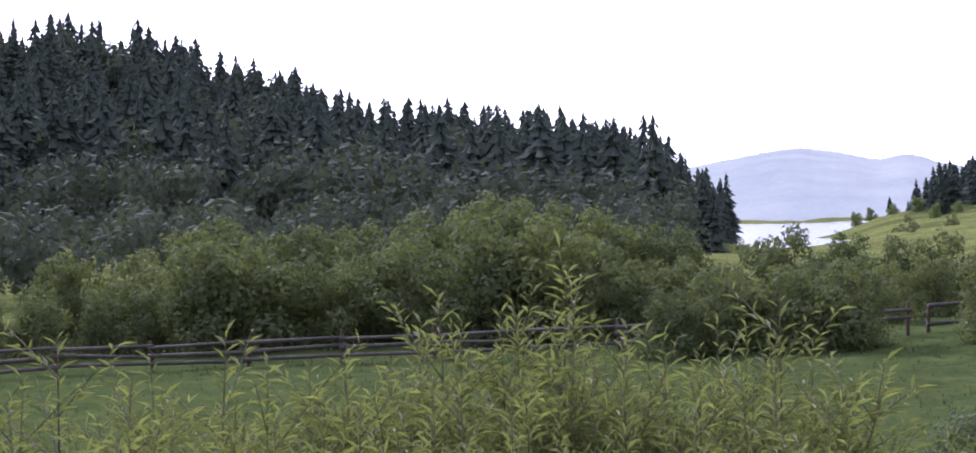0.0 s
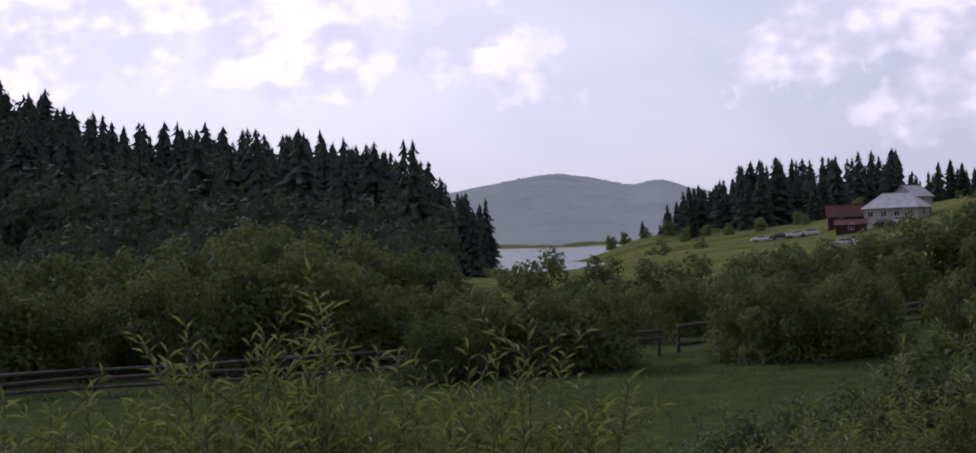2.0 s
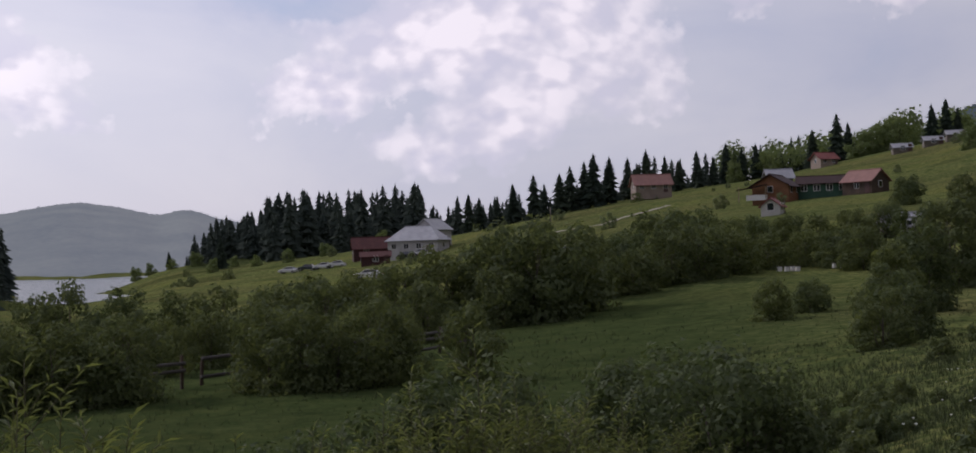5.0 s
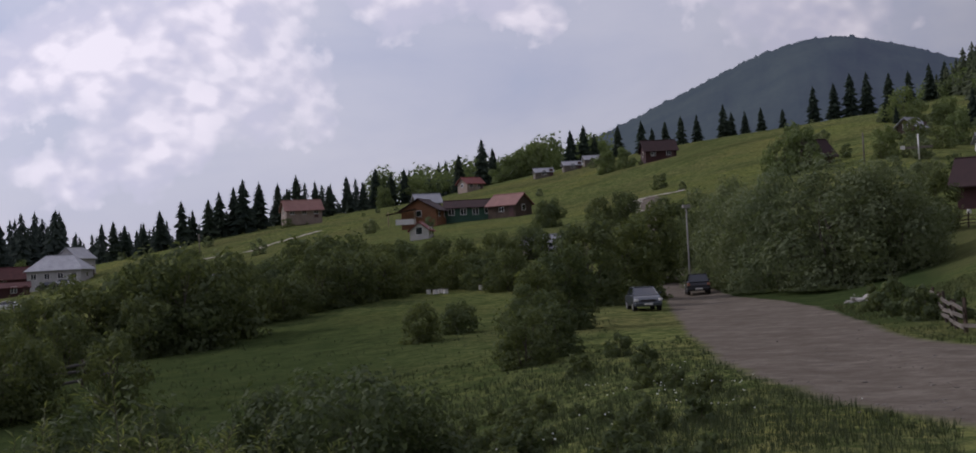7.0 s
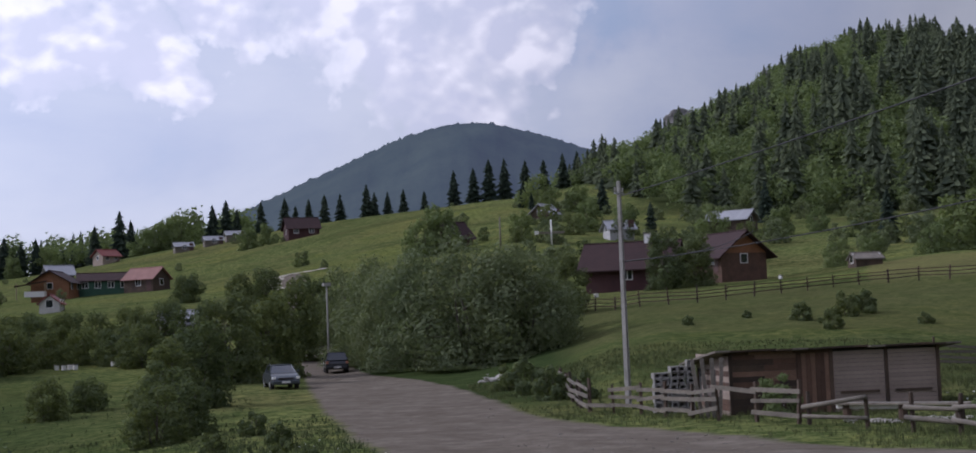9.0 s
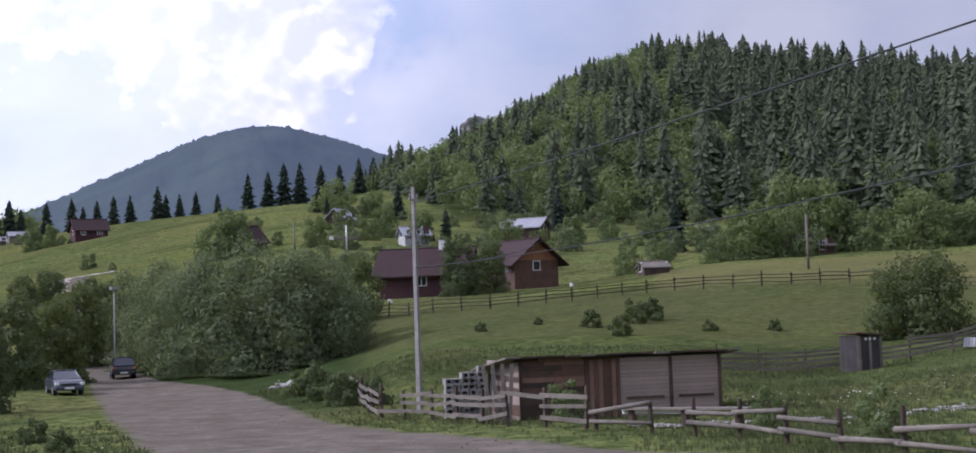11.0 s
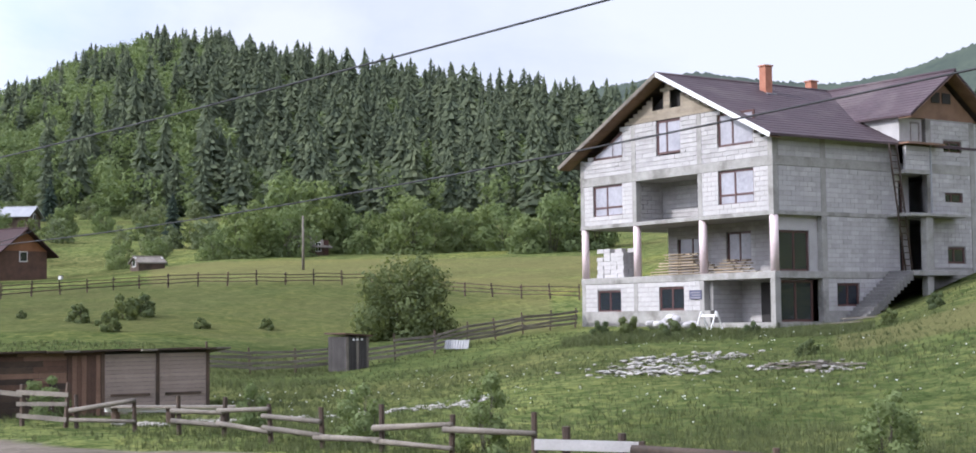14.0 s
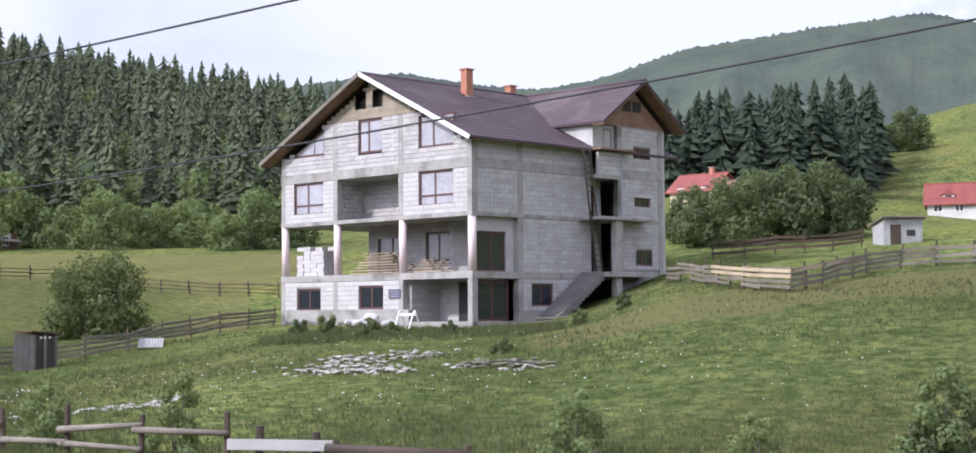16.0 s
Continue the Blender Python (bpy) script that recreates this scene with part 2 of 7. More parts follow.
class Shape:
    """Collects boxes, tubes and sheets of one part."""

    def __init__(self):
        self.v, self.f = [], []

    def add(self, verts, faces):
        n = len(self.v)
        self.v += [tuple(p) for p in verts]
        self.f += [tuple(i + n for i in f) for f in faces]
        return self

    def box(self, x0, y0, z0, x1, y1, z1, m=None):
        c = [Vector((x, y, z)) for z in (z0, z1) for y in (y0, y1) for x in (x0, x1)]
        if m is not None:
            c = [m @ p for p in c]
        return self.add(c, [(0, 2, 3, 1), (4, 5, 7, 6), (0, 1, 5, 4), (2, 6, 7, 3), (0, 4, 6, 2), (1, 3, 7, 5)])

    def prism(self, outline, a, b, axis="y"):
        """An outline of (s, z) pushed along an axis from a to b."""
        def at(s, q, z):
            return (s, q, z) if axis == "y" else (q, s, z)
        n = len(outline)
        v = [at(s, a, z) for s, z in outline] + [at(s, b, z) for s, z in outline]
        f = [tuple(range(n)), tuple(range(2 * n - 1, n - 1, -1))] + [(i, i + n, (i + 1) % n + n, (i + 1) % n) for i in range(n)]
        return self.add(v, f)

    def tube(self, pts, radii, sides=8, cap=True):
        pts = [Vector(p) for p in pts]
        rows = []
        for i, p in enumerate(pts):
            d = (pts[min(i + 1, len(pts) - 1)] - pts[max(i - 1, 0)]).normalized()
            q = d.to_track_quat("Z", "Y")
            r = radii[i] if isinstance(radii, (list, tuple)) else radii
            rows.append([p + q @ Vector((r * math.cos(2 * math.pi * k / sides), r * math.sin(2 * math.pi * k / sides), 0)) for k in range(sides)])
        v = [c for row in rows for c in row]
        f = [(i * sides + k, i * sides + (k + 1) % sides, (i + 1) * sides + (k + 1) % sides, (i + 1) * sides + k) for i in range(len(pts) - 1) for k in range(sides)]
        if cap:
            f += [tuple(range(sides - 1, -1, -1)), tuple(range((len(pts) - 1) * sides, len(pts) * sides))]
        return self.add(v, f)

    def mesh(self, name, material, smooth=False, bevel=0.0, weld=False):
        me = bpy.data.meshes.new(name)
        me.from_pydata(self.v, [], self.f)
        bm = bmesh.new()
        bm.from_mesh(me)
        if weld:
            bmesh.ops.remove_doubles(bm, verts=bm.verts, dist=0.0005)
        bmesh.ops.recalc_face_normals(bm, faces=bm.faces)
        if bevel:
            bmesh.ops.bevel(bm, geom=list(bm.edges), offset=bevel, segments=1, affect="EDGES")
        for f in bm.faces:
            f.smooth = smooth
        bm.to_mesh(me)
        bm.free()
        me.materials.append(material)
        return me


def thing(name, label, category, at=None, group="", kind=""):
    ob = new(name)
    if at is not None:
        ob.matrix_world = at
    return tagged(ob, label, category, group, kind)


def part(name, shape, material, parent, label="", smooth=False, bevel=0.0):
    me = shape if isinstance(shape, bpy.types.Mesh) else shape.mesh(name, material, smooth, bevel)
    ob = new(name, me)
    ob.parent = parent
    return tagged(ob, label)


def solo(name, shape, material, label, category, at=None, group="", kind="", smooth=False, bevel=0.0):
    me = shape if isinstance(shape, bpy.types.Mesh) else shape.mesh(name, material, smooth, bevel)
    ob = new(name, me)
    if at is not None:
        ob.matrix_world = at
    return tagged(ob, label, category, group, kind)


# ---- the lie of the land: heights against the eye, ring by ring, by compass degrees ----
RINGS = {}


def ring(d, heights):
    RINGS[d] = sorted(heights.items())


ring(0.5, {0: -1.62})
ring(4, {-60: -1.8, 20: -1.68, 90: -1.75})
ring(12, {-60: -4.3, -10: -4.2, 5: -3.6, 18: -2.5, 30: -2.5, 60: -2.7, 90: -2.7, 120: -2.4})
ring(25, {-60: -5.2, -10: -5.2, 8: -4.8, 15: -3.8, 22: -2.9, 30: -3.0, 90: -3.0, 120: -2.4})
ring(40, {-60: -5.4, -8: -5.2, 6: -4.8, 14: -4.3, 18: -3.8, 22.5: -3.2, 25: -3.1, 45: -3.1, 62: -2.9, 70: -2.95, 88: -2.9, 120: -2.2})
ring(60, {-60: -5.5, -20: -5.3, -6: -4.6, 4: -4.5, 12: -4.3, 18: -3.5, 23: -3.1, 47: -3.1, 54: -2.9, 61: -1.95, 68: -1.7, 72: -1.3, 74: -0.8, 77: -0.1, 88: 0.3, 120: 1.0})
ring(80, {-60: -5.5, -20: -5.3, -6: -4.6, 4: -4.4, 12: -3.6, 18: -3.2, 24: -3.1, 32: -3.0, 36: -1.4, 45: -1.7, 50: -2.9, 55: -2.2, 61: -1.15, 66: -1.0, 68.5: -0.95, 71.5: -0.8, 73.5: -0.1, 76: 1.3, 80: 1.5, 88: 2.4, 120: 3})
ring(100, {-60: -5.5, -15: -5.3, -6: -4.4, 4: -4.0, 12: -2.9, 18: -2.6, 25: -3.1, 30: -2.9, 34: -1.3, 37: 0.2, 45: 0.1, 52: -0.9, 58: -0.8, 62: -0.6, 70: -0.3, 73: 1.2, 76: 3.0, 88: 4.0, 120: 5})
ring(125, {-60: -5.5, -12: -5.3, -4: -3.8, 4: -3.0, 12: -1.5, 16: -1.5, 20: -1.7, 25: -2.6, 30: -0.5, 34: 1.7, 42: 2.6, 50: 3.3, 56: 2.6, 62: 2.0, 70: 3.5, 78: 6.0, 88: 6.5, 120: 8})
ring(180, {-60: -4, -30: -4, -12: -5.5, -4: -3.0, 3: -1.5, 12: 2.0, 18: 3.0, 25: 3.0, 30: 4.3, 36: 4.2, 42: 4.7, 48: 6.8, 62: 7.0, 76: 10.5, 84: 9.5, 88: 8.6, 120: 12})
ring(260, {-60: 4, -30: 0, -18: -4.4, -12: -5.7, -7: -3, 0: -2, 4: 1, 10: 6, 15: 8.2, 20: 9.5, 26: 14, 32: 18, 38: 16, 48: 13, 64: 14, 76: 20, 84: 19, 88: 15, 120: 22})
ring(340, {-60: 18, -45: 16, -36: 12, -28: 5, -20: 1, -15: -3.5, -12.5: -6.8, -9.5: -6.5, -8: -4, -2: -1, 2.5: 4.5, 6.5: 9.5, 10: 12.5, 14: 15, 20: 18, 26: 25, 32: 29, 38: 23, 48: 22, 64: 24, 76: 30, 88: 36, 120: 40})
ring(430, {-60: 40, -45: 42, -36: 33, -31: 26, -28: 15, -20: 9, -16: 3, -13.7: -6.8, -10: -6.8, -8.5: 0, -5: 2, -1: 5, 3: 7, 7: 12.5, 10: 15.8, 14: 19.5, 20: 27, 26: 33, 32: 38, 36: 42, 42: 50, 48: 52, 56: 48, 62: 44, 76: 44, 83: 47, 88: 57, 120: 60})
ring(490, {-60: 60, -41: 54, -36: 50, -31: 38, -28: 22, -20: 15, -16.8: 6, -14.6: -2, -13.6: -8, -9.5: -8, -7.5: -2, -4: 3, 0: 6, 4: 7, 8: 11, 14: 18, 20: 29, 26: 36, 32: 41, 36: 46, 42: 66, 48: 72, 56: 64, 62: 56, 76: 52, 88: 60, 120: 70})
ring(650, {-60: 46, -30: 20, -18: 5, -14: -9, -7: -9, -4: -2, 2: 2, 10: 8, 20: 27, 26: 36, 32: 42, 34: 50, 35: 57, 36.5: 67, 38.7: 82, 40.6: 86, 42: 97, 44.2: 113, 47: 117, 48.7: 104, 53.7: 97, 57: 88, 60.4: 81, 62: 74, 70: 66, 88: 66, 120: 80})
ring(900, {-60: 30, -15: -10, -4: -10, 20: 18, 35: 45, 47: 80, 60: 60, 88: 60, 120: 80})
ring(1500, {-60: 15, -16: -10, -3: -10, 10: -5, 35: 20, 60: 40, 88: 50, 120: 50})
ring(2000, {-60: 5, -16: -4, -3: -4, 10: 0, 60: 30, 120: 20})
ring(5000, {0: 0})

STEP_AZ, STEP_LN, LN0, LN1 = 0.4, 0.02, math.log(0.5), math.log(5000)


def land_grid():
    az = np.arange(-180, 180, STEP_AZ)
    ln = np.arange(LN0, LN1 + STEP_LN, STEP_LN)
    ds = sorted(RINGS)
    rows = [np.interp(az, [p[0] for p in RINGS[d]], [p[1] for p in RINGS[d]], period=360) for d in ds]
    grid = np.array([np.interp(ln, [math.log(d) for d in ds], col) for col in np.array(rows).T]).T
    for _ in range(2):  # soften the breaks
        pad = np.pad(grid, ((2, 2), (0, 0)), "edge")
        grid = sum(pad[i:i + len(grid)] for i in range(5)) / 5
        grid = sum(np.roll(grid, k, 1) for k in (-2, -1, 0, 1, 2)) / 5
    return grid


LAND = land_grid()


def height(x, y):
    """Height of the ground in the world at x, y (numbers or arrays)."""
    x, y = np.asarray(x, float), np.asarray(y, float)
    d = np.maximum(np.hypot(x, y), 0.6)
    u = (np.log(d) - LN0) / STEP_LN
    w = ((np.degrees(np.arctan2(x, y)) + 180) % 360) / STEP_AZ
    i, j = np.clip(u.astype(int), 0, LAND.shape[0] - 2), w.astype(int) % LAND.shape[1]
    fu, fw, k = u - i, w - w.astype(int), (j + 1) % LAND.shape[1]
    z = (LAND[i, j] * (1 - fw) + LAND[i, k] * fw) * (1 - fu) + (LAND[i + 1, j] * (1 - fw) + LAND[i + 1, k] * fw) * fu
    lump = 0.05 * np.sin(x * 0.9 + 1.3 * np.sin(y * 0.37)) * np.sin(y * 0.8 + 1.1 * np.sin(x * 0.41)) * np.minimum(1, d / 20)
    swell = 0.0035 * d * np.sin(x * 0.043 + 2.0 * np.sin(y * 0.021)) * np.sin(y * 0.037 + 1.0) * np.clip((d - 120) / 200, 0, 1) * np.clip((2500 - d) / 1000, 0, 1)
    return EYE + z + lump + swell


def polar(az, d):
    return d * math.sin(radians(az)), d * math.cos(radians(az))


def spot(az, d, turn=0.0, dz=0.0):
    """A pose standing on the ground at compass degrees and metres from the camera."""
    x, y = polar(az, d)
    return pose(x, y, float(height(x, y)) + dz, 0, 0, turn)


# the road's two edges, as compass degrees by distance
ROAD_LEFT = ([12, 20, 29, 31.8, 38.7, 46, 61, 86, 132, 240], [75, 45, 31.3, 29.6, 27.0, 25.7, 24.65, 24.1, 23.6, 23.0])
ROAD_RIGHT = ([20, 30, 38.5, 43.6, 47, 50.7, 55, 71, 95, 106, 132, 240], [80, 56, 42.0, 38.2, 35.5, 33.4, 32.1, 30.4, 28.2, 26.2, 25.0, 23.7])


def road_depth(x, y):
    """How far a place lies inside the road's edge, in metres; below 0 outside it."""
    d = np.hypot(x, y)
    az = np.degrees(np.arctan2(x, y))
    slope = np.interp(d, [20, 42, 64, 100], [0.4, 0.55, 0.9, 1.0])
    return np.radians(np.minimum(az - np.interp(d, *ROAD_LEFT), np.interp(d, *ROAD_RIGHT) - az)) * d * slope


def ground_material():
    m = bpy.data.materials.new("meadow_and_gravel")
    m.use_nodes = True
    nt = m.node_tree
    b = nt.nodes["Principled BSDF"]
    co = nt.nodes.new("ShaderNodeTexCoord").outputs["Object"]
    wide = noise_tex(nt, co, 0.045, 6.0, 0.6, 0.6)
    mid = noise_tex(nt, co, 0.6, 6.0, 0.65)
    fine = noise_tex(nt, co, 9.0, 5.0, 0.7)
    grass = ramp(nt, mixed(nt, 0.5, mid, fine), [(0.34, (0.047, 0.062, 0.021)), (0.5, (0.10, 0.122, 0.043)), (0.66, (0.17, 0.182, 0.07))])
    dry = ramp(nt, fine, [(0.35, (0.09, 0.086, 0.034)), (0.65, (0.19, 0.165, 0.075))])
    att = nt.nodes.new("ShaderNodeAttribute")
    att.attribute_name = "cover"
    sep = nt.nodes.new("ShaderNodeSeparateColor")
    link(nt, att.outputs["Color"], sep.inputs["Color"])
    col = mixed(nt, ramp(nt, wide, [(0.45, grey(0.0)), (0.68, grey(0.5))]), grass, dry)
    streak = noise_tex(nt, mapped(nt, co, (0.3, 1.0, 1.0)), 0.05, 7.0, 0.7, 0.8)
    col = mixed(nt, 1.0, col, ramp(nt, streak, [(0.34, grey(0.55)), (0.5, grey(1.0)), (0.66, (1.25, 1.15, 0.95))]), "MULTIPLY")
    clump = noise_tex(nt, co, 1.7, 6.0, 0.72)
    col = mixed(nt, 1.0, col, ramp(nt, clump, [(0.40, (0.45, 0.54, 0.45)), (0.5, grey(1.0)), (0.60, (1.5, 1.36, 1.25))]), "MULTIPLY")
    col = mixed(nt, ramp(nt, mixed(nt, 0.5, sep.outputs["Green"], noise_tex(nt, mapped(nt, co, (1.0, 0.5, 2.0)), 0.22, 7.0, 0.7, 0.6)), [(0.36, grey(0)), (0.62, grey(0.9))]), col, dry)
    stone = ramp(nt, mixed(nt, 0.45, mixed(nt, 0.75, fine, noise_tex(nt, co, 1.3, 6.0, 0.7)), noise_tex(nt, co, 0.45, 7.0, 0.75)), [(0.3, (0.08, 0.065, 0.05)), (0.5, (0.14, 0.119, 0.095)), (0.7, (0.24, 0.21, 0.172))])
    edge = ramp(nt, mixed(nt, 0.3, sep.outputs["Red"], mid), [(0.42, grey(0)), (0.56, grey(1))])
    # dark green for rich growth and for shade painted on the grass
    lush_shade = ramp(nt, mixed(nt, 0.5, mid, fine), [(0.3, (0.018, 0.03, 0.011)), (0.7, (0.05, 0.07, 0.025))])
    col = mixed(nt, att.outputs["Alpha"], col, lush_shade)
    col = mixed(nt, edge, col, stone)
    litter = ramp(nt, mid, [(0.3, (0.03, 0.04, 0.015)), (0.7, (0.06, 0.075, 0.03))])
    col = mixed(nt, sep.outputs["Blue"], col, litter)
    link(nt, col, b.inputs["Base Color"])
    b.inputs["Roughness"].default_value = 1.0
    b.inputs["Specular IOR Level"].default_value = 0.0
    bn = node(nt, "ShaderNodeBump", Strength=0.3, Distance=0.1)
    link(nt, fine, bn.inputs["Height"])
    link(nt, bn.outputs["Normal"], b.inputs["Normal"])
    return m


# woods by compass degrees and distance: where trees stand close
def wooded(az, d):
    left = (az < -13.9) & (d > 255) & (d < 640)
    right = (az > 33.5) & (az < 66) & (d > np.interp(az, [33.5, 34.6, 36, 38, 41, 46, 52, 60, 66], [520, 450, 380, 348, 335, 325, 315, 315, 330])) & (d < 760)
    point = (az > -7.4) & (az < 1.6) & (d > 400) & (d < 560)
    return left | right | point


def make_ground():
    az = np.concatenate([np.arange(-180, -48, 3.0), np.arange(-48, 94, 0.4), np.arange(94, 180, 3.0)])
    d = np.concatenate([[0.005, 0.6], np.exp(np.arange(math.log(1.5), math.log(5000), 0.036)), [5000]])
    A, D = np.meshgrid(np.radians(az), d)
    X, Y = D * np.sin(A), D * np.cos(A)
    Z = height(X, Y)
    n, k = len(az), len(d)
    i, j = np.meshgrid(np.arange(k - 1), np.arange(n), indexing="ij")
    jn = (j + 1) % n
    quads = np.stack([i * n + j, (i + 1) * n + j, (i + 1) * n + jn, i * n + jn], -1).reshape(-1, 4)[:, ::-1]
    me = tri_mesh("ground", np.stack([X, Y, Z], -1).reshape(-1, 3), quads, ground_material(), True)
    azd = np.degrees(A)
    road = np.clip(0.5 + road_depth(X, Y) / 1.8, 0, 1) * (D < 240) * (D > 10) * (azd > 0) * (azd < 80)
    bank = ((azd > 33) & (azd < 60) & (D > 90) & (D < 122)) * 0.5 + ((azd > 2) & (azd < 30) & (D > 190)) * 0.25 + ((azd > 45) & (azd < 62) & (D > 122) & (D < 175)) * 0.55 + ((azd > 70.5) & (azd < 80) & (D > 58) & (D < 70)) * 0.8 + ((azd > 78) & (azd < 92) & (D > 63) & (D < 74)) * 0.9
    # rich growth, plus shade painted on the left meadow and below the willows
    lush_shade = np.clip(np.clip((23 - azd) / 12, 0, 1) * np.clip((135 - D) / 40, 0, 1) * np.clip((azd + 170) / 60, 0, 1) * np.clip(D / 8, 0, 1) * 0.85 + 0.5 * np.clip((azd - 32) / 4, 0, 1) * np.clip((60 - azd) / 4, 0, 1) * np.clip((D - 60) / 8, 0, 1) * np.clip((128 - D) / 8, 0, 1) + 0.9 * np.clip((azd - 24.5) / 2, 0, 1) * np.clip((35 - azd) / 2, 0, 1) * np.clip((D - 56) / 8, 0, 1) * np.clip((135 - D) / 10, 0, 1) + 0.2 * np.clip((azd - 2) / 4, 0, 1) * np.clip((32 - azd) / 6, 0, 1) * np.clip((D - 150) / 30, 0, 1) + 0.36 * np.clip((azd - 58) / 6, 0, 1) * np.clip((84 - D) / 8, 0, 1) * np.clip((D - 30) / 10, 0, 1) * (azd < 100), 0, 1)
    cover = np.stack([road, bank, wooded(azd, D) * 0.9, lush_shade], -1).reshape(-1, 4).astype(np.float32)
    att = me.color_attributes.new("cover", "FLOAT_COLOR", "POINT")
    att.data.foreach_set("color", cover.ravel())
    ob = new("ground", me)
    tagged(ob, "rolling green meadow with a pale gravel road across it", "ground", kind="structure")


make_ground()


def make_lake():
    m = bpy.data.materials.new("lake_water")
    m.use_nodes = True
    nt = m.node_tree
    b = nt.nodes["Principled BSDF"]
    b.inputs["Base Color"].default_value = (0.05, 0.065, 0.075, 1)
    b.inputs["Roughness"].default_value = 0.12
    b.inputs["Specular IOR Level"].default_value = 0.9
    bn = node(nt, "ShaderNodeBump", Strength=0.25, Distance=0.3)
    link(nt, noise_tex(nt, mapped(nt, nt.nodes.new("ShaderNodeTexCoord").outputs["Object"], (1, 0.3, 1)), 0.25, 5.0), bn.inputs["Height"])
    link(nt, bn.outputs["Normal"], b.inputs["Normal"])
    az = np.radians(np.linspace(-17, 0, 18))
    ds = np.array([300.0, 600, 1200, 2200])
    v = [(d * math.sin(a), d * math.cos(a), EYE - 5.75) for d in ds for a in az]
    f = [(r * 18 + c, r * 18 + c + 1, (r + 1) * 18 + c + 1, (r + 1) * 18 + c) for r in range(3) for c in range(17)]
    ob = new("water", tri_mesh("water", v, f, m, True))
    tagged(ob, "calm silvery lake reflecting the bright sky", "lake", kind="structure")


make_lake()


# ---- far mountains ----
def far_material(name, dark, light, veil, haze_glow, scale):
    """Wooded slopes far off; the glow of hazy air is painted on as emission."""
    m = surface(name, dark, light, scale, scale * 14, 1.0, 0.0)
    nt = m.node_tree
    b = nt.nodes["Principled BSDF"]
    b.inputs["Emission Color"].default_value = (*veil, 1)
    b.inputs["Emission Strength"].default_value = haze_glow
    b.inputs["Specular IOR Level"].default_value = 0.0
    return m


def mountain(name, label, d, depth, crest, material, rough=1.0, seed=1, foot=-60.0):
    """A ridge at d metres; crest: compass degrees and the crest's height in degrees over the eye."""
    az = np.arange(crest[0][0], crest[-1][0], 0.09)
    el = np.interp(az, [c[0] for c in crest], [c[1] for c in crest])
    for _ in range(3):
        el = np.convolve(np.pad(el, 3, "edge"), np.ones(7) / 7, "valid")
    rng = np.random.default_rng(seed)
    top = np.tan(np.radians(el)) * d
    rows, steps = [], 32
    for s in range(steps + 8):
        q = s / steps
        near = min(q, 1.0)
        dist = d - depth * (1 - q) if q <= 1 else d + depth * (q - 1)
        prof = math.sin(near * math.pi / 2) if q <= 1 else 1 - (q - 1) * 1.5
        spur = np.array([noise.fractal(Vector((a * 0.22 + seed * 7, q * 1.6, seed)), 1.0, 2.0, 4) for a in az[::2]])
        spur = np.interp(az, az[::2], spur)
        z = (foot + (top - foot) * np.clip(prof + 0.10 * spur * math.sin(math.pi * near), -0.2, 1.0)) * dist / d
        z = z + np.abs(rng.normal(0, 1, len(az))) * 2.0 * rough * (0.0 if q < 0.05 else 0.3 if q < 0.94 else 1.0)
        rows.append(np.stack([dist * np.sin(np.radians(az)), dist * np.cos(np.radians(az)), EYE + z], -1))
    n, k = len(az), len(rows)
    i, j = np.meshgrid(np.arange(k - 1), np.arange(n - 1), indexing="ij")
    quads = np.stack([i * n + j, i * n + j + 1, (i + 1) * n + j + 1, (i + 1) * n + j], -1).reshape(-1, 4)
    ob = new(name, tri_mesh(name, np.concatenate(rows), quads, material, True))
    tagged(ob, label, "mountain", kind="structure")


# third colour: bluish air haze, given off by the slopes themselves
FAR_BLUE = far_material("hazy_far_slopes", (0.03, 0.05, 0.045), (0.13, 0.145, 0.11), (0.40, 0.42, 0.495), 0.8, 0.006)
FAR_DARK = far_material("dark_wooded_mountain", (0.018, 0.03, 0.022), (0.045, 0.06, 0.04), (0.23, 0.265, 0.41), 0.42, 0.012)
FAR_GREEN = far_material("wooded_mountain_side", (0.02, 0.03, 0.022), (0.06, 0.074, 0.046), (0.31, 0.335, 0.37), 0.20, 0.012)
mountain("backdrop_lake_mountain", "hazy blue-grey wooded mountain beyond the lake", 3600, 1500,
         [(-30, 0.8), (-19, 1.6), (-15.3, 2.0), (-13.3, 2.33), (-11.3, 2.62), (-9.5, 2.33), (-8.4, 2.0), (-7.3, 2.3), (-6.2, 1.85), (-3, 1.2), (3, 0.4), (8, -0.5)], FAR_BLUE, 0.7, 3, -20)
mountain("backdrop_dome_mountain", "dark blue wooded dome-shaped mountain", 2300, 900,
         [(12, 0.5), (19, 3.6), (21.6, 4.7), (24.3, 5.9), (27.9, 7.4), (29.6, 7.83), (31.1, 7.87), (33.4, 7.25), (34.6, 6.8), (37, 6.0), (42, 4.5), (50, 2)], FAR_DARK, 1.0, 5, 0)
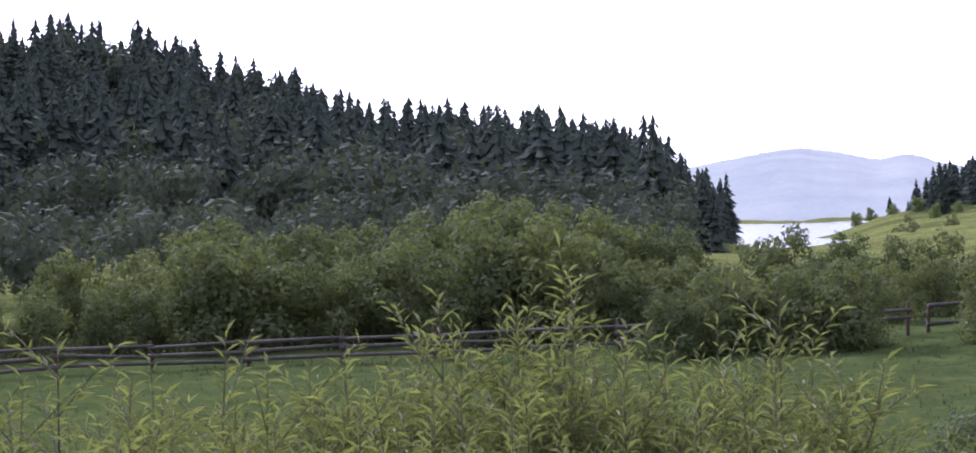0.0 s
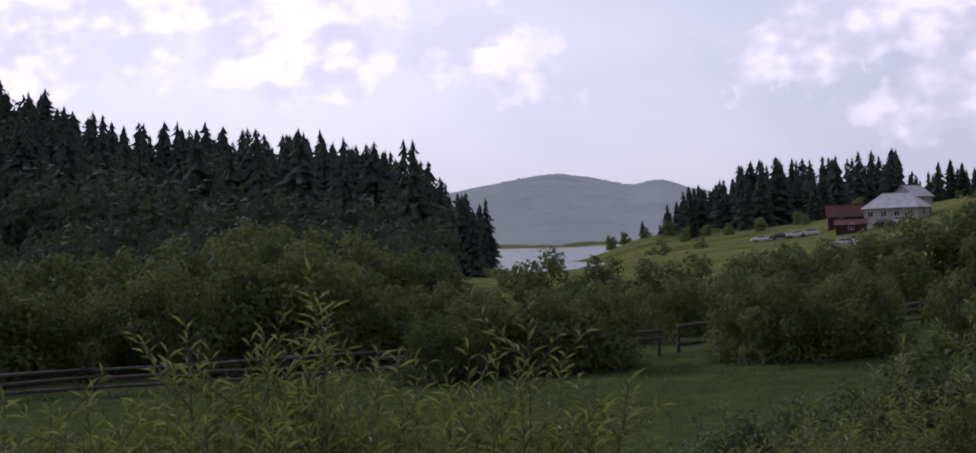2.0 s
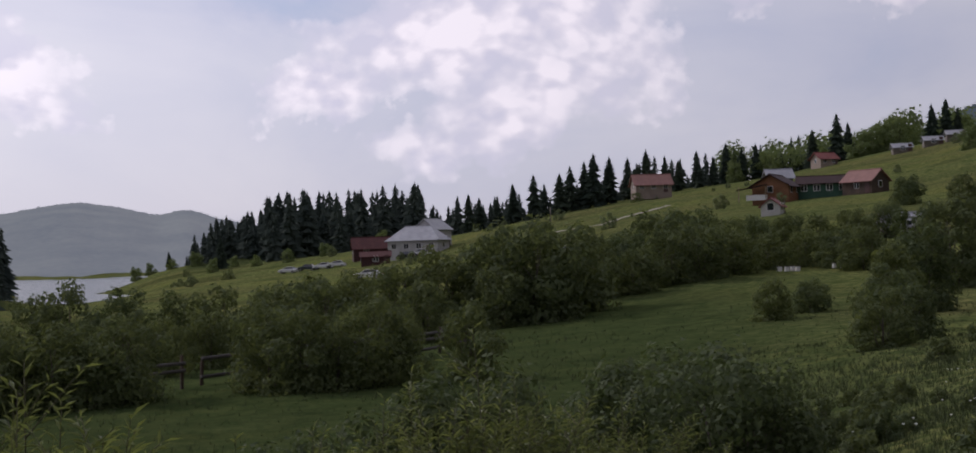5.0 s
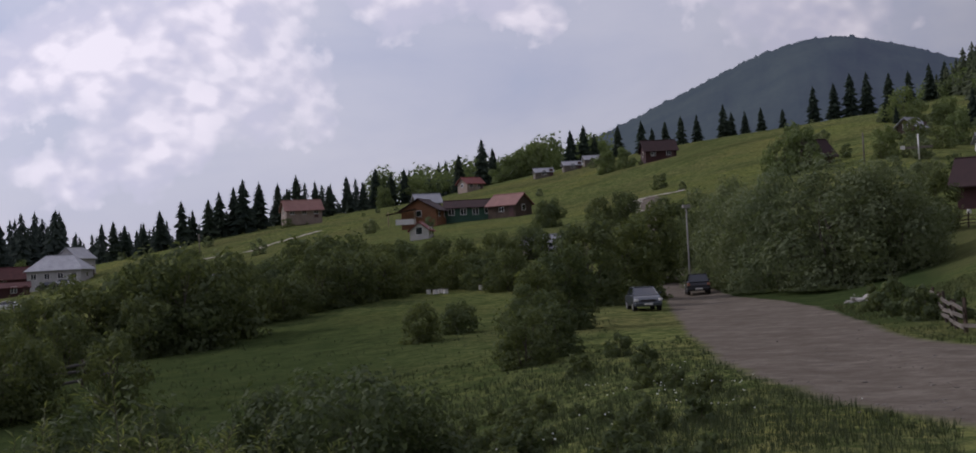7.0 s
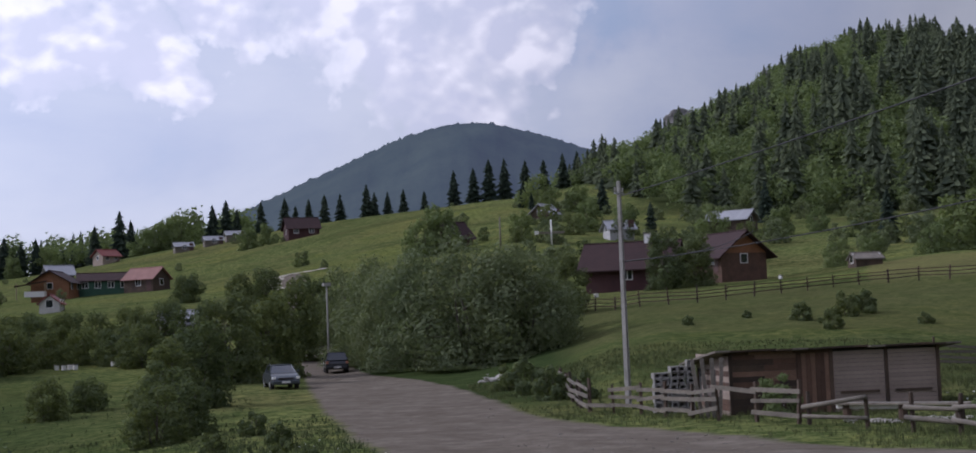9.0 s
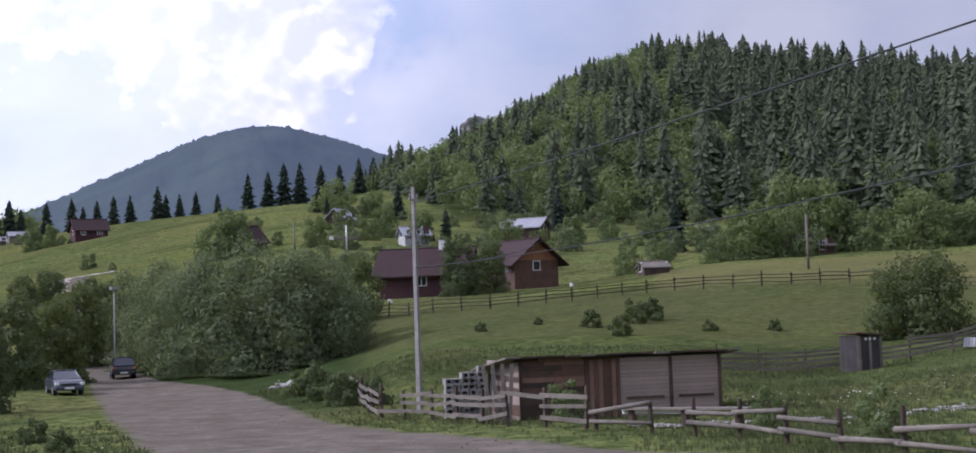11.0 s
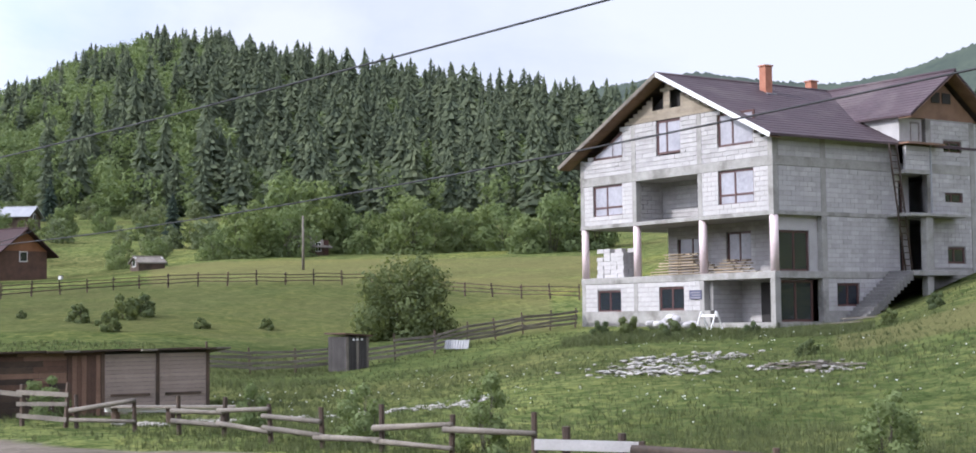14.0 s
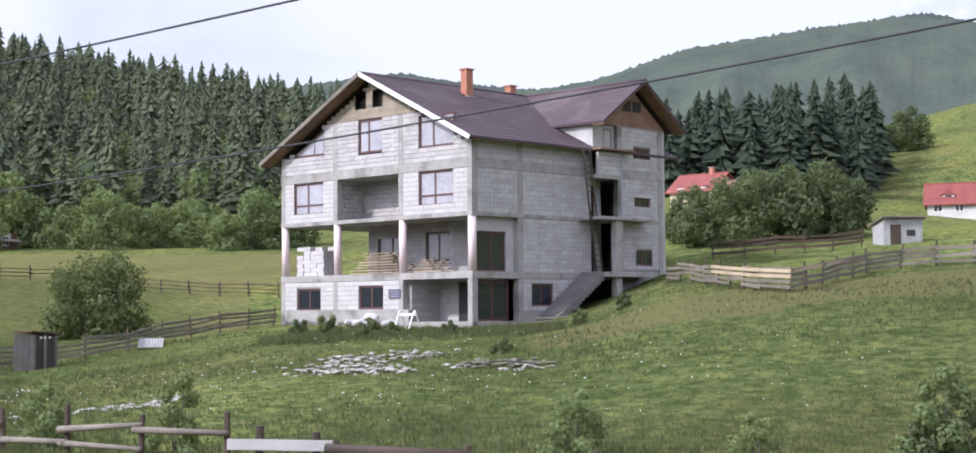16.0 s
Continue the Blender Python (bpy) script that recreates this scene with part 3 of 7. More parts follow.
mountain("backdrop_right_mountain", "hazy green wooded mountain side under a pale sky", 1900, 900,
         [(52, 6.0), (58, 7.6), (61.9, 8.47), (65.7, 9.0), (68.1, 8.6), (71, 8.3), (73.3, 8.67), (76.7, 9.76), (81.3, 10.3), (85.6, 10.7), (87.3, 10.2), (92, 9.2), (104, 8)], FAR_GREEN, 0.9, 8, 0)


# ---- trees ----
def leaf_fans(centres, normals, size, rng, slim=0.62):
    """A pointed three-cornered spray of leaves at every place."""
    n = len(centres)
    a = rng.normal(size=(n, 3))
    a /= np.linalg.norm(a, axis=1)[:, None]
    a -= 0.75 * np.sum(a * normals, 1)[:, None] * normals
    a /= np.linalg.norm(a, axis=1)[:, None]
    b = np.cross(a, normals + 0.4 * rng.normal(size=(n, 3)))
    b /= np.maximum(np.linalg.norm(b, axis=1), 1e-6)[:, None]
    s = (size * rng.uniform(0.6, 1.35, n))[:, None]
    v = np.stack([centres + a * s, centres - a * s * 0.55 + b * s * slim, centres - a * s * 0.55 - b * s * slim], 1).reshape(-1, 3)
    return v, np.arange(3 * n).reshape(-1, 3)


def crown_arrays(lobes, count, size, rng, fill=0.35):
    """Leaves over and inside a set of uneven lobes (x, y, z, rx, ry, rz)."""
    w = np.array([l[3] * l[4] + l[4] * l[5] + l[3] * l[5] for l in lobes])
    pick = rng.choice(len(lobes), count, p=w / w.sum())
    L = np.array(lobes)[pick]
    dirs = rng.normal(size=(count, 3))
    dirs /= np.linalg.norm(dirs, axis=1)[:, None]
    clump = 1 + 0.22 * np.sin(dirs[:, 0] * 7 + L[:, 0] * 5) * np.sin(dirs[:, 1] * 6 + L[:, 2] * 3) + 0.12 * np.sin(dirs[:, 2] * 13 + pick)
    r = (1 - fill * rng.random(count) ** 1.5) * clump + rng.normal(0, 0.05, count)
    c = L[:, :3] + dirs * L[:, 3:] * r[:, None]
    c[:, 2] = np.maximum(c[:, 2], 0.05)
    return leaf_fans(c, dirs, size, rng)


def broad_tree(name, label, category, tall, wide, material, seed, count=2600, size=0.24, stems=1, low=0.12, lobes_n=13, group=""):
    """A leafy tree or big bush: forking stems and an uneven crown with gaps."""
    rng = np.random.default_rng(seed)
    ob = thing(name, label, category, None, group)
    wood = Shape()
    lobes = []
    for k in range(lobes_n):
        q = (k + rng.random()) / lobes_n
        h = tall * (low + (0.97 - low) * q)
        reach = wide / 2 * (math.sin(math.pi * min(0.97, 0.22 + 0.66 * q)) ** 0.8) * rng.uniform(0.35, 0.8)
        an = k * 2.4 + rng.uniform(-0.5, 0.5)
        r = wide * rng.uniform(0.17, 0.27) * (1.0 - 0.35 * q)
        lobes.append((reach * math.cos(an), reach * math.sin(an), h - r * 0.5, r, r, r * rng.uniform(0.75, 1.1)))
    for s in range(stems):
        an = 2 * math.pi * s / stems + rng.random()
        spread = 0 if stems == 1 else wide * 0.16
        foot = Vector((math.cos(an) * spread * 0.25, math.sin(an) * spread * 0.25, -0.15))
        topp = Vector((math.cos(an) * spread, math.sin(an) * spread, tall * 0.72))
        mid = foot.lerp(topp, 0.45) + Vector(rng.normal(0, 0.03 * tall, 3))
        r0 = tall * (0.022 if stems == 1 else 0.012)
        wood.tube([foot, mid, topp], [r0, r0 * 0.7, r0 * 0.25], 6)
        for l in lobes[s::stems]:
            a = foot.lerp(topp, min(0.8, max(0.15, l[2] / tall * 0.75)))
            b = Vector(l[:3])
            wood.tube([a, a.lerp(b, 0.5) + Vector((0, 0, 0.06 * tall)), b], [r0 * 0.42, r0 * 0.25, r0 * 0.1], 3, False)
    part("trunk", wood, BARK, ob, smooth=True)
    v, f = crown_arrays(lobes, count, size, rng)
    part("crown", tri_mesh("crown", v, f, material), material, ob)
    return ob


def spruce_arrays(tall, wide, tiers, rng, boughs=7):
    """A spruce: drooping boughs round a dark core, thinning to a pointed leader."""
    V, F = [], []

    def ring_cone(r, z0, z1, sides):
        n = len(V)
        V.append((0, 0, z1))
        for k in range(sides):
            V.append((r * math.cos(6.2832 * k / sides), r * math.sin(6.2832 * k / sides), z0))
        F.extend((n, n + 1 + k, n + 1 + (k + 1) % sides) for k in range(sides))
    ring_cone(wide * 0.22, tall * 0.04, tall * 0.9, 5)
    ring_cone(wide * 0.05, tall * 0.86, tall * 1.0, 3)
    total = tiers * boughs
    for i in range(total):
        q = ((i + rng.random()) / total) ** 1.15
        r = wide / 2 * (0.93 * (1 - q) ** 0.68 + 0.08) * (0.8 if q < 0.06 else 1.0)
        a = i * 2.4 + rng.uniform(-0.5, 0.5)
        ln = r * rng.uniform(0.5, 1.25)
        half = ln * rng.uniform(0.14, 0.27) + 0.006 * tall
        drop = ln * rng.uniform(0.2, 0.8)
        z = tall * (0.09 + 0.88 * q)
        c, s, m = math.cos(a), math.sin(a), 0.5 * ln
        n = len(V)
        V.extend([(0, 0, z + 0.05 * tall), (m * c - half * s, m * s + half * c, z - drop * 0.75), (ln * c, ln * s, z - drop * 0.8), (m * c + half * s, m * s - half * c, z - drop * 0.75)])
        F.extend([(n, n + 1, n + 2), (n, n + 2, n + 3)])
    return np.array(V), np.array(F)


def forest(name, label, places, sizes, variants, material, seed):
    """Many trees far off, in one mesh."""
    rng = np.random.default_rng(seed)
    VV, FF, base = [], [], 0
    for (x, y, z), s in zip(places, sizes):
        V, Fc = variants[rng.integers(len(variants))]
        a = rng.random() * 6.28
        c, sn = math.cos(a), math.sin(a)
        sw = s * rng.uniform(0.85, 1.2)
        VV.append(np.stack([(V[:, 0] * c - V[:, 1] * sn) * sw + x, (V[:, 0] * sn + V[:, 1] * c) * sw + y, V[:, 2] * s + z], -1))
        FF.append(Fc + base)
        base += len(V)
    ob = new(name, tri_mesh(name, np.concatenate(VV), np.concatenate(FF), material))
    tagged(ob, label, "forest", kind="stuff")


rng0 = np.random.default_rng(11)
FAR_SPRUCE = [spruce_arrays(1.0, rng0.uniform(0.4, 0.52), 14, rng0, 8) for _ in range(14)]
WIDE_SPRUCE = [spruce_arrays(1.0, rng0.uniform(0.46, 0.6), 14, rng0, 8) for _ in range(12)]


def far_leaf_variant(rng):
    lobes = [(rng.uniform(-0.2, 0.2), rng.uniform(-0.2, 0.2), rng.uniform(0.3, 0.8), 0.2, 0.2, 0.2) for _ in range(7)]
    return crown_arrays(lobes, 200, 0.058, rng, 0.2)


FAR_LEAFY = [far_leaf_variant(rng0) for _ in range(5)]


def scatter(n, az0, az1, d0, d1, seed, inside=None, gap=4.0):
    rng = np.random.default_rng(seed)
    out, cells = [], set()
    tries = 0
    while len(out) < n and tries < n * 12:
        tries += 1
        az = rng.uniform(az0, az1)
        d = math.sqrt(rng.uniform(d0 * d0, d1 * d1))
        if inside is not None and not inside(az, d):
            continue
        x, y = polar(az, d)
        c = (int(x / gap), int(y / gap))
        if c in cells:
            continue
        cells.add(c)
        out.append((x, y, float(height(x, y)) - 0.3))
    return out


def make_woods():
    rng = np.random.default_rng(5)
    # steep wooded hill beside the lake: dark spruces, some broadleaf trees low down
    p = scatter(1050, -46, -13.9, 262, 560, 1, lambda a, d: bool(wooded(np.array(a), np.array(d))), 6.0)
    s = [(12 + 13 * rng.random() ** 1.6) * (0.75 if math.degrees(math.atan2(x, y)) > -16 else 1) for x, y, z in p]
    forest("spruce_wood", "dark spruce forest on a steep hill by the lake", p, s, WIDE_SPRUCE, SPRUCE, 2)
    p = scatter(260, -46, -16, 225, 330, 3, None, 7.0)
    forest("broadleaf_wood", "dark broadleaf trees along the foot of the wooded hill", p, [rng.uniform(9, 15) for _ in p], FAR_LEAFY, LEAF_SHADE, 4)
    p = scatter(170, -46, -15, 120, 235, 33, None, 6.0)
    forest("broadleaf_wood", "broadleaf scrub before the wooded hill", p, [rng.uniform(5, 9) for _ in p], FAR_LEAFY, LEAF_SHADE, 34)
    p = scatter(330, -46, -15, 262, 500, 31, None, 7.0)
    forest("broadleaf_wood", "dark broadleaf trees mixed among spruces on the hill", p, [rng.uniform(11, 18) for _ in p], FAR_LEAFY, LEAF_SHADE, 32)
    # the great hill: spruces with pale green broadleaf trees between
    inside = lambda a, d: bool(wooded(np.array(a), np.array(d)))
    p = scatter(2000, 33.5, 66, 312, 690, 6, lambda a, d: inside(a, d) and ((a > 47 and math.sin(a * 1.7 + d * 0.03) + 0.6 * math.sin(a * 5 + d * 0.011) > -0.8) or math.sin(a * 2.1 + d * 0.021) + math.sin(d * 0.05 - a) > 0.1), 7.0)
    s = [(9 + 13 * rng.random() ** 1.1) * float(np.interp(math.degrees(math.atan2(x, y)), [36, 41, 45], [0.65, 0.75, 1.0])) * float(np.interp(math.hypot(x, y), [480, 580], [1.0, 0.75])) for x, y, z in p]
    forest("spruce_wood", "spruce forest covering a steep round hill", p, s, WIDE_SPRUCE[::2] + FAR_SPRUCE[::2], SPRUCE_HILL, 7)
    p = scatter(1350, 33.5, 62, 312, 690, 8, lambda a, d: inside(a, d) and (a < 47.5 or d < 370 or math.sin(a * 1.7 + d * 0.03) < -0.45), 5.0)
    forest("broadleaf_wood", "light green broadleaf trees between spruces on a hill", p, [rng.uniform(6, 11.5) for _ in p], FAR_LEAFY, LEAF_WOOD, 9)
    # wood on the point beyond the white house
    p = scatter(210, -7.4, 1.6, 400, 560, 10, lambda a, d: d > np.interp(a, [-7.4, -5, -2, 1.6], [440, 405, 410, 430]), 5.0)
    forest("spruce_wood", "dense dark spruce wood on a lakeside point", p, [rng.uniform(12, 19) * float(np.interp(math.degrees(math.atan2(x, y)), [-7.4, -6, -4], [0.55, 0.8, 1.0])) for x, y, z in p], WIDE_SPRUCE, SPRUCE, 11)
    # wood behind the ridge of the pasture
    p = scatter(230, 1.8, 21, 415, 500, 12, lambda a, d: d > np.interp(a, [2, 10, 15, 21], [412, 418, 435, 465]), 5.0)
    forest("spruce_wood", "row of dark spruces along a pasture ridge", p, [5 + 7 * rng.random() ** 1.3 for _ in p], WIDE_SPRUCE, SPRUCE, 13)
    p = scatter(60, 13, 22, 430, 480, 14, None, 5.0)
    forest("broadleaf_wood", "broadleaf trees along a pasture ridge", p, [rng.uniform(8, 13) for _ in p], FAR_LEAFY, LEAF_WOOD, 15)
    # spruces over the hamlet beside the unfinished house
    p = scatter(110, 74.6, 83.6, 240, 330, 16, None, 5.0)
    forest("spruce_wood", "dark spruce grove behind orchard trees", p, [rng.uniform(11, 19) for _ in p], WIDE_SPRUCE, SPRUCE_ONE, 17)


make_woods()


# ---- single spruces ----
def make_spruces():
    rng = np.random.default_rng(21)
    kinds = []
    for k in range(3):
        ob = thing("spruce", "tall dark green spruce tree standing on the pasture", "tree", None, "spruces on the ridge")
        trunk = Shape().tube([(0, 0, -0.3), (0, 0, 8), (0, 0, 15.5)], [0.24, 0.15, 0.03], 7)
        part("trunk", trunk, BARK, ob, smooth=True)
        v, f = spruce_arrays(17.0, rng.uniform(7.2, 9.4), 22, rng, 9)
        part("crown", tri_mesh("crown", v, f, SPRUCE_ONE), SPRUCE_ONE, ob)
        kinds.append(ob)
    # compass degrees, metres, and how high the tip stands over the eye in degrees
    crest = [(3.3, 400, 2.5), (3.7, 405, 2.35), (4.4, 400, 2.4), (5.0, 395, 2.83), (5.8, 392, 3.15), (6.2, 400, 2.8), (6.8, 398, 3.17), (7.2, 402, 3.44), (7.75, 404, 3.6), (8.1, 400, 3.87), (8.7, 405, 3.74), (9.4, 410, 3.67),
             (9.75, 412, 3.44), (10.1, 415, 3.94), (10.8, 415, 3.67), (11.3, 418, 3.48), (12.0, 420, 3.8), (12.6, 420, 3.58), (13.1, 424, 4.05), (13.7, 424, 3.88), (14.2, 424, 4.0), (16.3, 424, 4.4), (17.2, 424, 4.94), (17.6, 428, 4.6),
             (20.6, 430, 5.1), (21.1, 432, 5.25), (21.5, 434, 4.92), (22.4, 430, 5.17), (23.3, 445, 5.3), (23.7, 448, 5.0), (24.2, 448, 5.2), (24.8, 450, 5.37), (25.4, 452, 5.39), (26.4, 452, 5.7), (26.7, 455, 5.4), (27.2, 455, 5.41),
             (27.8, 456, 5.48), (28.6, 458, 5.39), (29.75, 460, 6.14), (30.5, 462, 6.18), (31.1, 462, 6.5), (31.7, 465, 6.51), (32.5, 468, 6.4), (33.2, 470, 6.4), (33.95, 475, 6.62), (34.5, 480, 6.66),
             (37.2, 250, 4.6), (41.5, 290, 5.2), (45.9, 215, 4.6), (-6.1, 395, 1.2), (-8.0, 440, 0.7), (32.3, 300, 5.2), (32.7, 296, 4.9), (35.4, 320, 5.6)]
    for i, (az, d, el) in enumerate(crest):
        m = spot(az, d, rng.uniform(0, 360), -0.2)
        s = max(3.5, EYE + d * math.tan(radians(el)) - m.translation.z) / 17.0
        src = kinds[i % 3]
        ob = src if i < 3 else copy_thing(src, m)
        ob.matrix_world = m @ Matrix.Diagonal((s * 1.05, s * 1.05, s, 1))


make_spruces()


# ---- broadleaf trees and bushes ----
def plant(kinds, places, seed):
    """Stand trees up: (compass, metres, height scale)."""
    rng = np.random.default_rng(seed)
    used = set()
    for i, (az, d, s) in enumerate(places):
        k = i % len(kinds)
        m = spot(az, d, rng.uniform(0, 360), -0.1) @ Matrix.Diagonal((s * rng.uniform(0.9, 1.1), s * rng.uniform(0.9, 1.1), s, 1))
        if k in used:
            ob = copy_thing(kinds[k], Matrix())
        else:
            used.add(k)
            ob = kinds[k]
        ob.matrix_world = m


def make_bushes():
    rng = np.random.default_rng(31)
    # belt of alders and willows behind the log fence
    alder = [broad_tree("alder_tree", "leafy green alder behind the log fence", "tree", 6.0, 6.2, LEAF, 100 + k, 5200, 0.17, 3, 0.06, 17, "trees behind the fence") for k in range(4)]
    places = []
    for az in np.arange(-45, 0.5, 1.75):
        top = float(np.interp(az, [-44, -37, -33.4, -28.3, -24, -20, -16, -12, -8.7, -5.8, 0], [-0.2, -0.6, 0.95, 0.3, 1.45, 1.1, -0.3, -0.2, -0.5, -0.2, -0.2]))
        for d, lower in ((70 + rng.uniform(-2, 2), 1.6), (84 + rng.uniform(-4, 4), 0.0)):
            a = az + rng.uniform(-0.8, 0.8)
            x, y = polar(a, d)
            h = EYE + d * math.tan(radians(top - lower * rng.uniform(0.5, 1.0) - (0.5 * rng.random() if lower == 0 else 0))) - float(height(x, y))
            places.append((a, d, max(0.45, h / 6.0)))
    # some grow in front of the fence
    places += [(float(a), 57.0 + float(rng.uniform(-1, 1)), float(rng.uniform(0.42, 0.6))) for a in (-16.2, -14.8, -13.4, -12.2, -10.8, -9.6, -4.4, -3.2, -2.0, -0.6, 0.4, 3.2)]
    plant(alder, places, 32)
    # bushes at the foot of the pasture
    bush = [broad_tree("willow_bush", "dense rounded willow bush at the meadow's edge", "bush", 5.0, 5.8, LEAF, 120 + k, 4800, 0.17, 4, 0.05, 15, "bushes along the meadow") for k in range(3)]
    places = [(0.6, 92, 0.9), (2.2, 94, 1.05), (3.8, 95, 1.1), (5.3, 92, 1.3), (6.8, 96, 1.3), (8.0, 106, 0.9), (-2.6, 80, 0.8), (-4.0, 78, 0.75), (1.4, 82, 0.7), (4.4, 90, 0.75), (6.2, 92, 0.8), (7.6, 98, 0.6), (-1.0, 96, 0.7), (9.3, 118, 0.85),
              (10.3, 124, 1.05), (11.6, 122, 1.1), (12.9, 128, 0.9), (14.2, 135, 0.7), (7.5, 132, 0.8), (9.0, 140, 0.75), (15.0, 145, 0.6), (13.6, 140, 0.7), (16.0, 80, 0.38), (14.5, 76, 0.42),
              (15.4, 150, 0.6), (19.0, 165, 0.6), (10.8, 112, 0.85), (12.0, 114, 0.9), (13.2, 118, 0.8), (14.6, 122, 0.6), (15.8, 124, 0.62), (17.0, 122, 0.66), (18.0, 118, 0.7), (11.2, 135, 0.8), (12.6, 140, 0.75), (16.4, 140, 0.66), (17.6, 145, 0.7), (9.6, 108, 0.7), (14.0, 160, 0.5), (18.8, 150, 0.7), (4.5, 135, 0.8), (21.5, 190, 0.8), (22.5, 195, 0.85), (19.6, 200, 0.8)]
    plant(bush, places, 33)
    # dark trees by the parked car
    dark = [broad_tree("alder_tree", "dark leafy tree beside the gravel road", "tree", 7.0, 6.0, LEAF, 140 + k, 7200, 0.17, 3, 0.05, 17, "trees by the road") for k in range(2)]
    plant(dark, [(18.9, 66, 0.52), (20.0, 74, 0.6), (21.1, 100, 0.85), (22.6, 108, 0.88), (19.9, 112, 0.75), (23.4, 128, 1.0), (17.9, 130, 0.55), (24.4, 140, 0.95), (37.6, 148, 0.8), (38.8, 151, 0.78), (33.7, 118, 0.75)], 34)
    # the great willows on the far side of the road
    pale = [broad_tree("willow_tree", "broad grey-green willow overhanging the roadside", "tree", 9.0, 9.5, LEAF_PALE, 160 + k, 17000, 0.15, 5, 0.03, 24, "willows by the road") for k in range(3)]
    plant(pale, [(26.6, 118, 0.85), (28.3, 106, 0.95), (30.4, 102, 0.96), (32.0, 101, 0.85), (33.0, 106, 0.55), (25.9, 130, 0.9), (27.4, 112, 0.8)], 35)
    # bushes on the upper meadow and before the wooded hill
    hedge = [broad_tree("hazel_bush", "light green leafy bush in a hedge row", "bush", 6.0, 6.5, LEAF_HEDGE, 180 + k, 3000, 0.235, 4, 0.04, 13, "hedge below the wooded hill") for k in range(3)]
    places = [(a, float(185 + 14 * rng.random()), float(rng.uniform(0.85, 1.3))) for a in np.arange(48.5, 62.5, 0.9)]
    places += [(50.3, 196, 1.7), (51.3, 198, 1.6), (-9.2, 428, 0.7), (-8.7, 430, 0.6), (-7.9, 425, 0.5), (-7.0, 420, 0.7), (-6.4, 380, 0.6), (-4.8, 378, 0.5), (-3.6, 370, 0.6), (-5.6, 400, 0.5), (0.0, 372, 0.7), (-2.2, 376, 0.6), (13.4, 420, 1.0), (14.6, 425, 1.2), (18.6, 400, 1.4), (19.3, 402, 1.5), (18.0, 398, 1.1), (21.9, 330, 0.9), (22.6, 328, 0.8), (44.0, 180, 0.55), (45.2, 178, 0.6), (47.5, 182, 0.6), (39.5, 250, 0.9), (36.2, 250, 0.9),
               (34.9, 255, 1.0), (33.0, 300, 1.2), (32.2, 235, 0.8), (42.0, 250, 0.8), (43.4, 260, 0.7), (34.5, 300, 1.0), (29.2, 230, 1.2), (28.4, 228, 1.0)]
    plant(hedge, places, 36)
    far = [broad_tree("field_bush", "small light green bush on the pasture slope", "bush", 6.0, 6.8, LEAF_PALE if k else LEAF, 190 + k, 800, 0.36, 2, 0.04, 9, "bushes on the slopes") for k in range(4)]
    places = []
    more = np.random.default_rng(77)
    places += [(float(more.uniform(32, 49)), float(more.uniform(190, 345)), float(more.uniform(0.22, 0.75))) for _ in range(95)]
    places += [(float(more.uniform(4, 34)), float(more.uniform(190, 400)), float(more.uniform(0.15, 0.5))) for _ in range(40)]
    places += [(float(more.uniform(-8, 4)), float(more.uniform(250, 400)), float(more.uniform(0.2, 0.5))) for _ in range(14)]
    plant(far, places, 39)
    lone = broad_tree("round_bush", "large round dark green bush on a grassy terrace", "bush", 5.0, 6.4, LEAF, 200, 13000, 0.14, 4, 0.0, 24)
    lone.matrix_world = spot(54.6, 92, 20, -0.1)
    # orchard beside the house
    fruit = [broad_tree("plum_tree", "dark leafy orchard tree beside a plank fence", "tree", 5.6, 5.6, LEAF, 210 + k, 5600, 0.17, 2, 0.22, 14, "orchard trees") for k in range(2)]
    plant(fruit, [(78.6, 112, 0.95), (80.1, 114, 1.05), (81.4, 112, 1.1), (82.5, 116, 0.85), (77.3, 114, 0.85), (79.3, 119, 1.0), (76.6, 122, 0.8), (84.85, 330, 1.7), (84.2, 335, 1.1)], 37)
    # young bushes by the roadside fence
    small = [broad_tree("sapling_bush", "small light green bush beside the broken fence", "bush", 1.5, 1.35, LEAF_HEDGE, 220 + k, 2600, 0.05, 4, 0.05, 9, "young bushes by the fence") for k in range(2)]
    plant(small, [(53.0, 36, 1.15), (57.6, 33, 1.2), (72.3, 30.5, 1.1), (48.9, 42, 0.9), (41.5, 48.6, 1.05), (85.5, 30, 1.3), (79.0, 30, 0.8)], 38)


make_bushes()


# ---- building materials ----
CONC = surface("bare_concrete", (0.20, 0.19, 0.175), (0.36, 0.345, 0.32), 1.2, 14, 0.92, 0.25, stain=(0.14, 0.13, 0.115), stain_scale=0.5)
BLOCK = surface("aerated_block", (0.385, 0.365, 0.357), (0.54, 0.515, 0.505), 1.5, 25, 0.95, 0.2, obj=0.18, stain=(0.36, 0.34, 0.32), stain_scale=0.9)
BLOCK_MANY = surface("aerated_block_wall", (0.37, 0.353, 0.345), (0.48, 0.458, 0.45), 1.5, 25, 0.95, 0.2, island=0.25, stain=(0.36, 0.345, 0.33), stain_scale=0.7)
MORTAR = surface("grey_mortar", (0.20, 0.19, 0.18), (0.30, 0.285, 0.27), 3, 30, 0.95, 0.2)
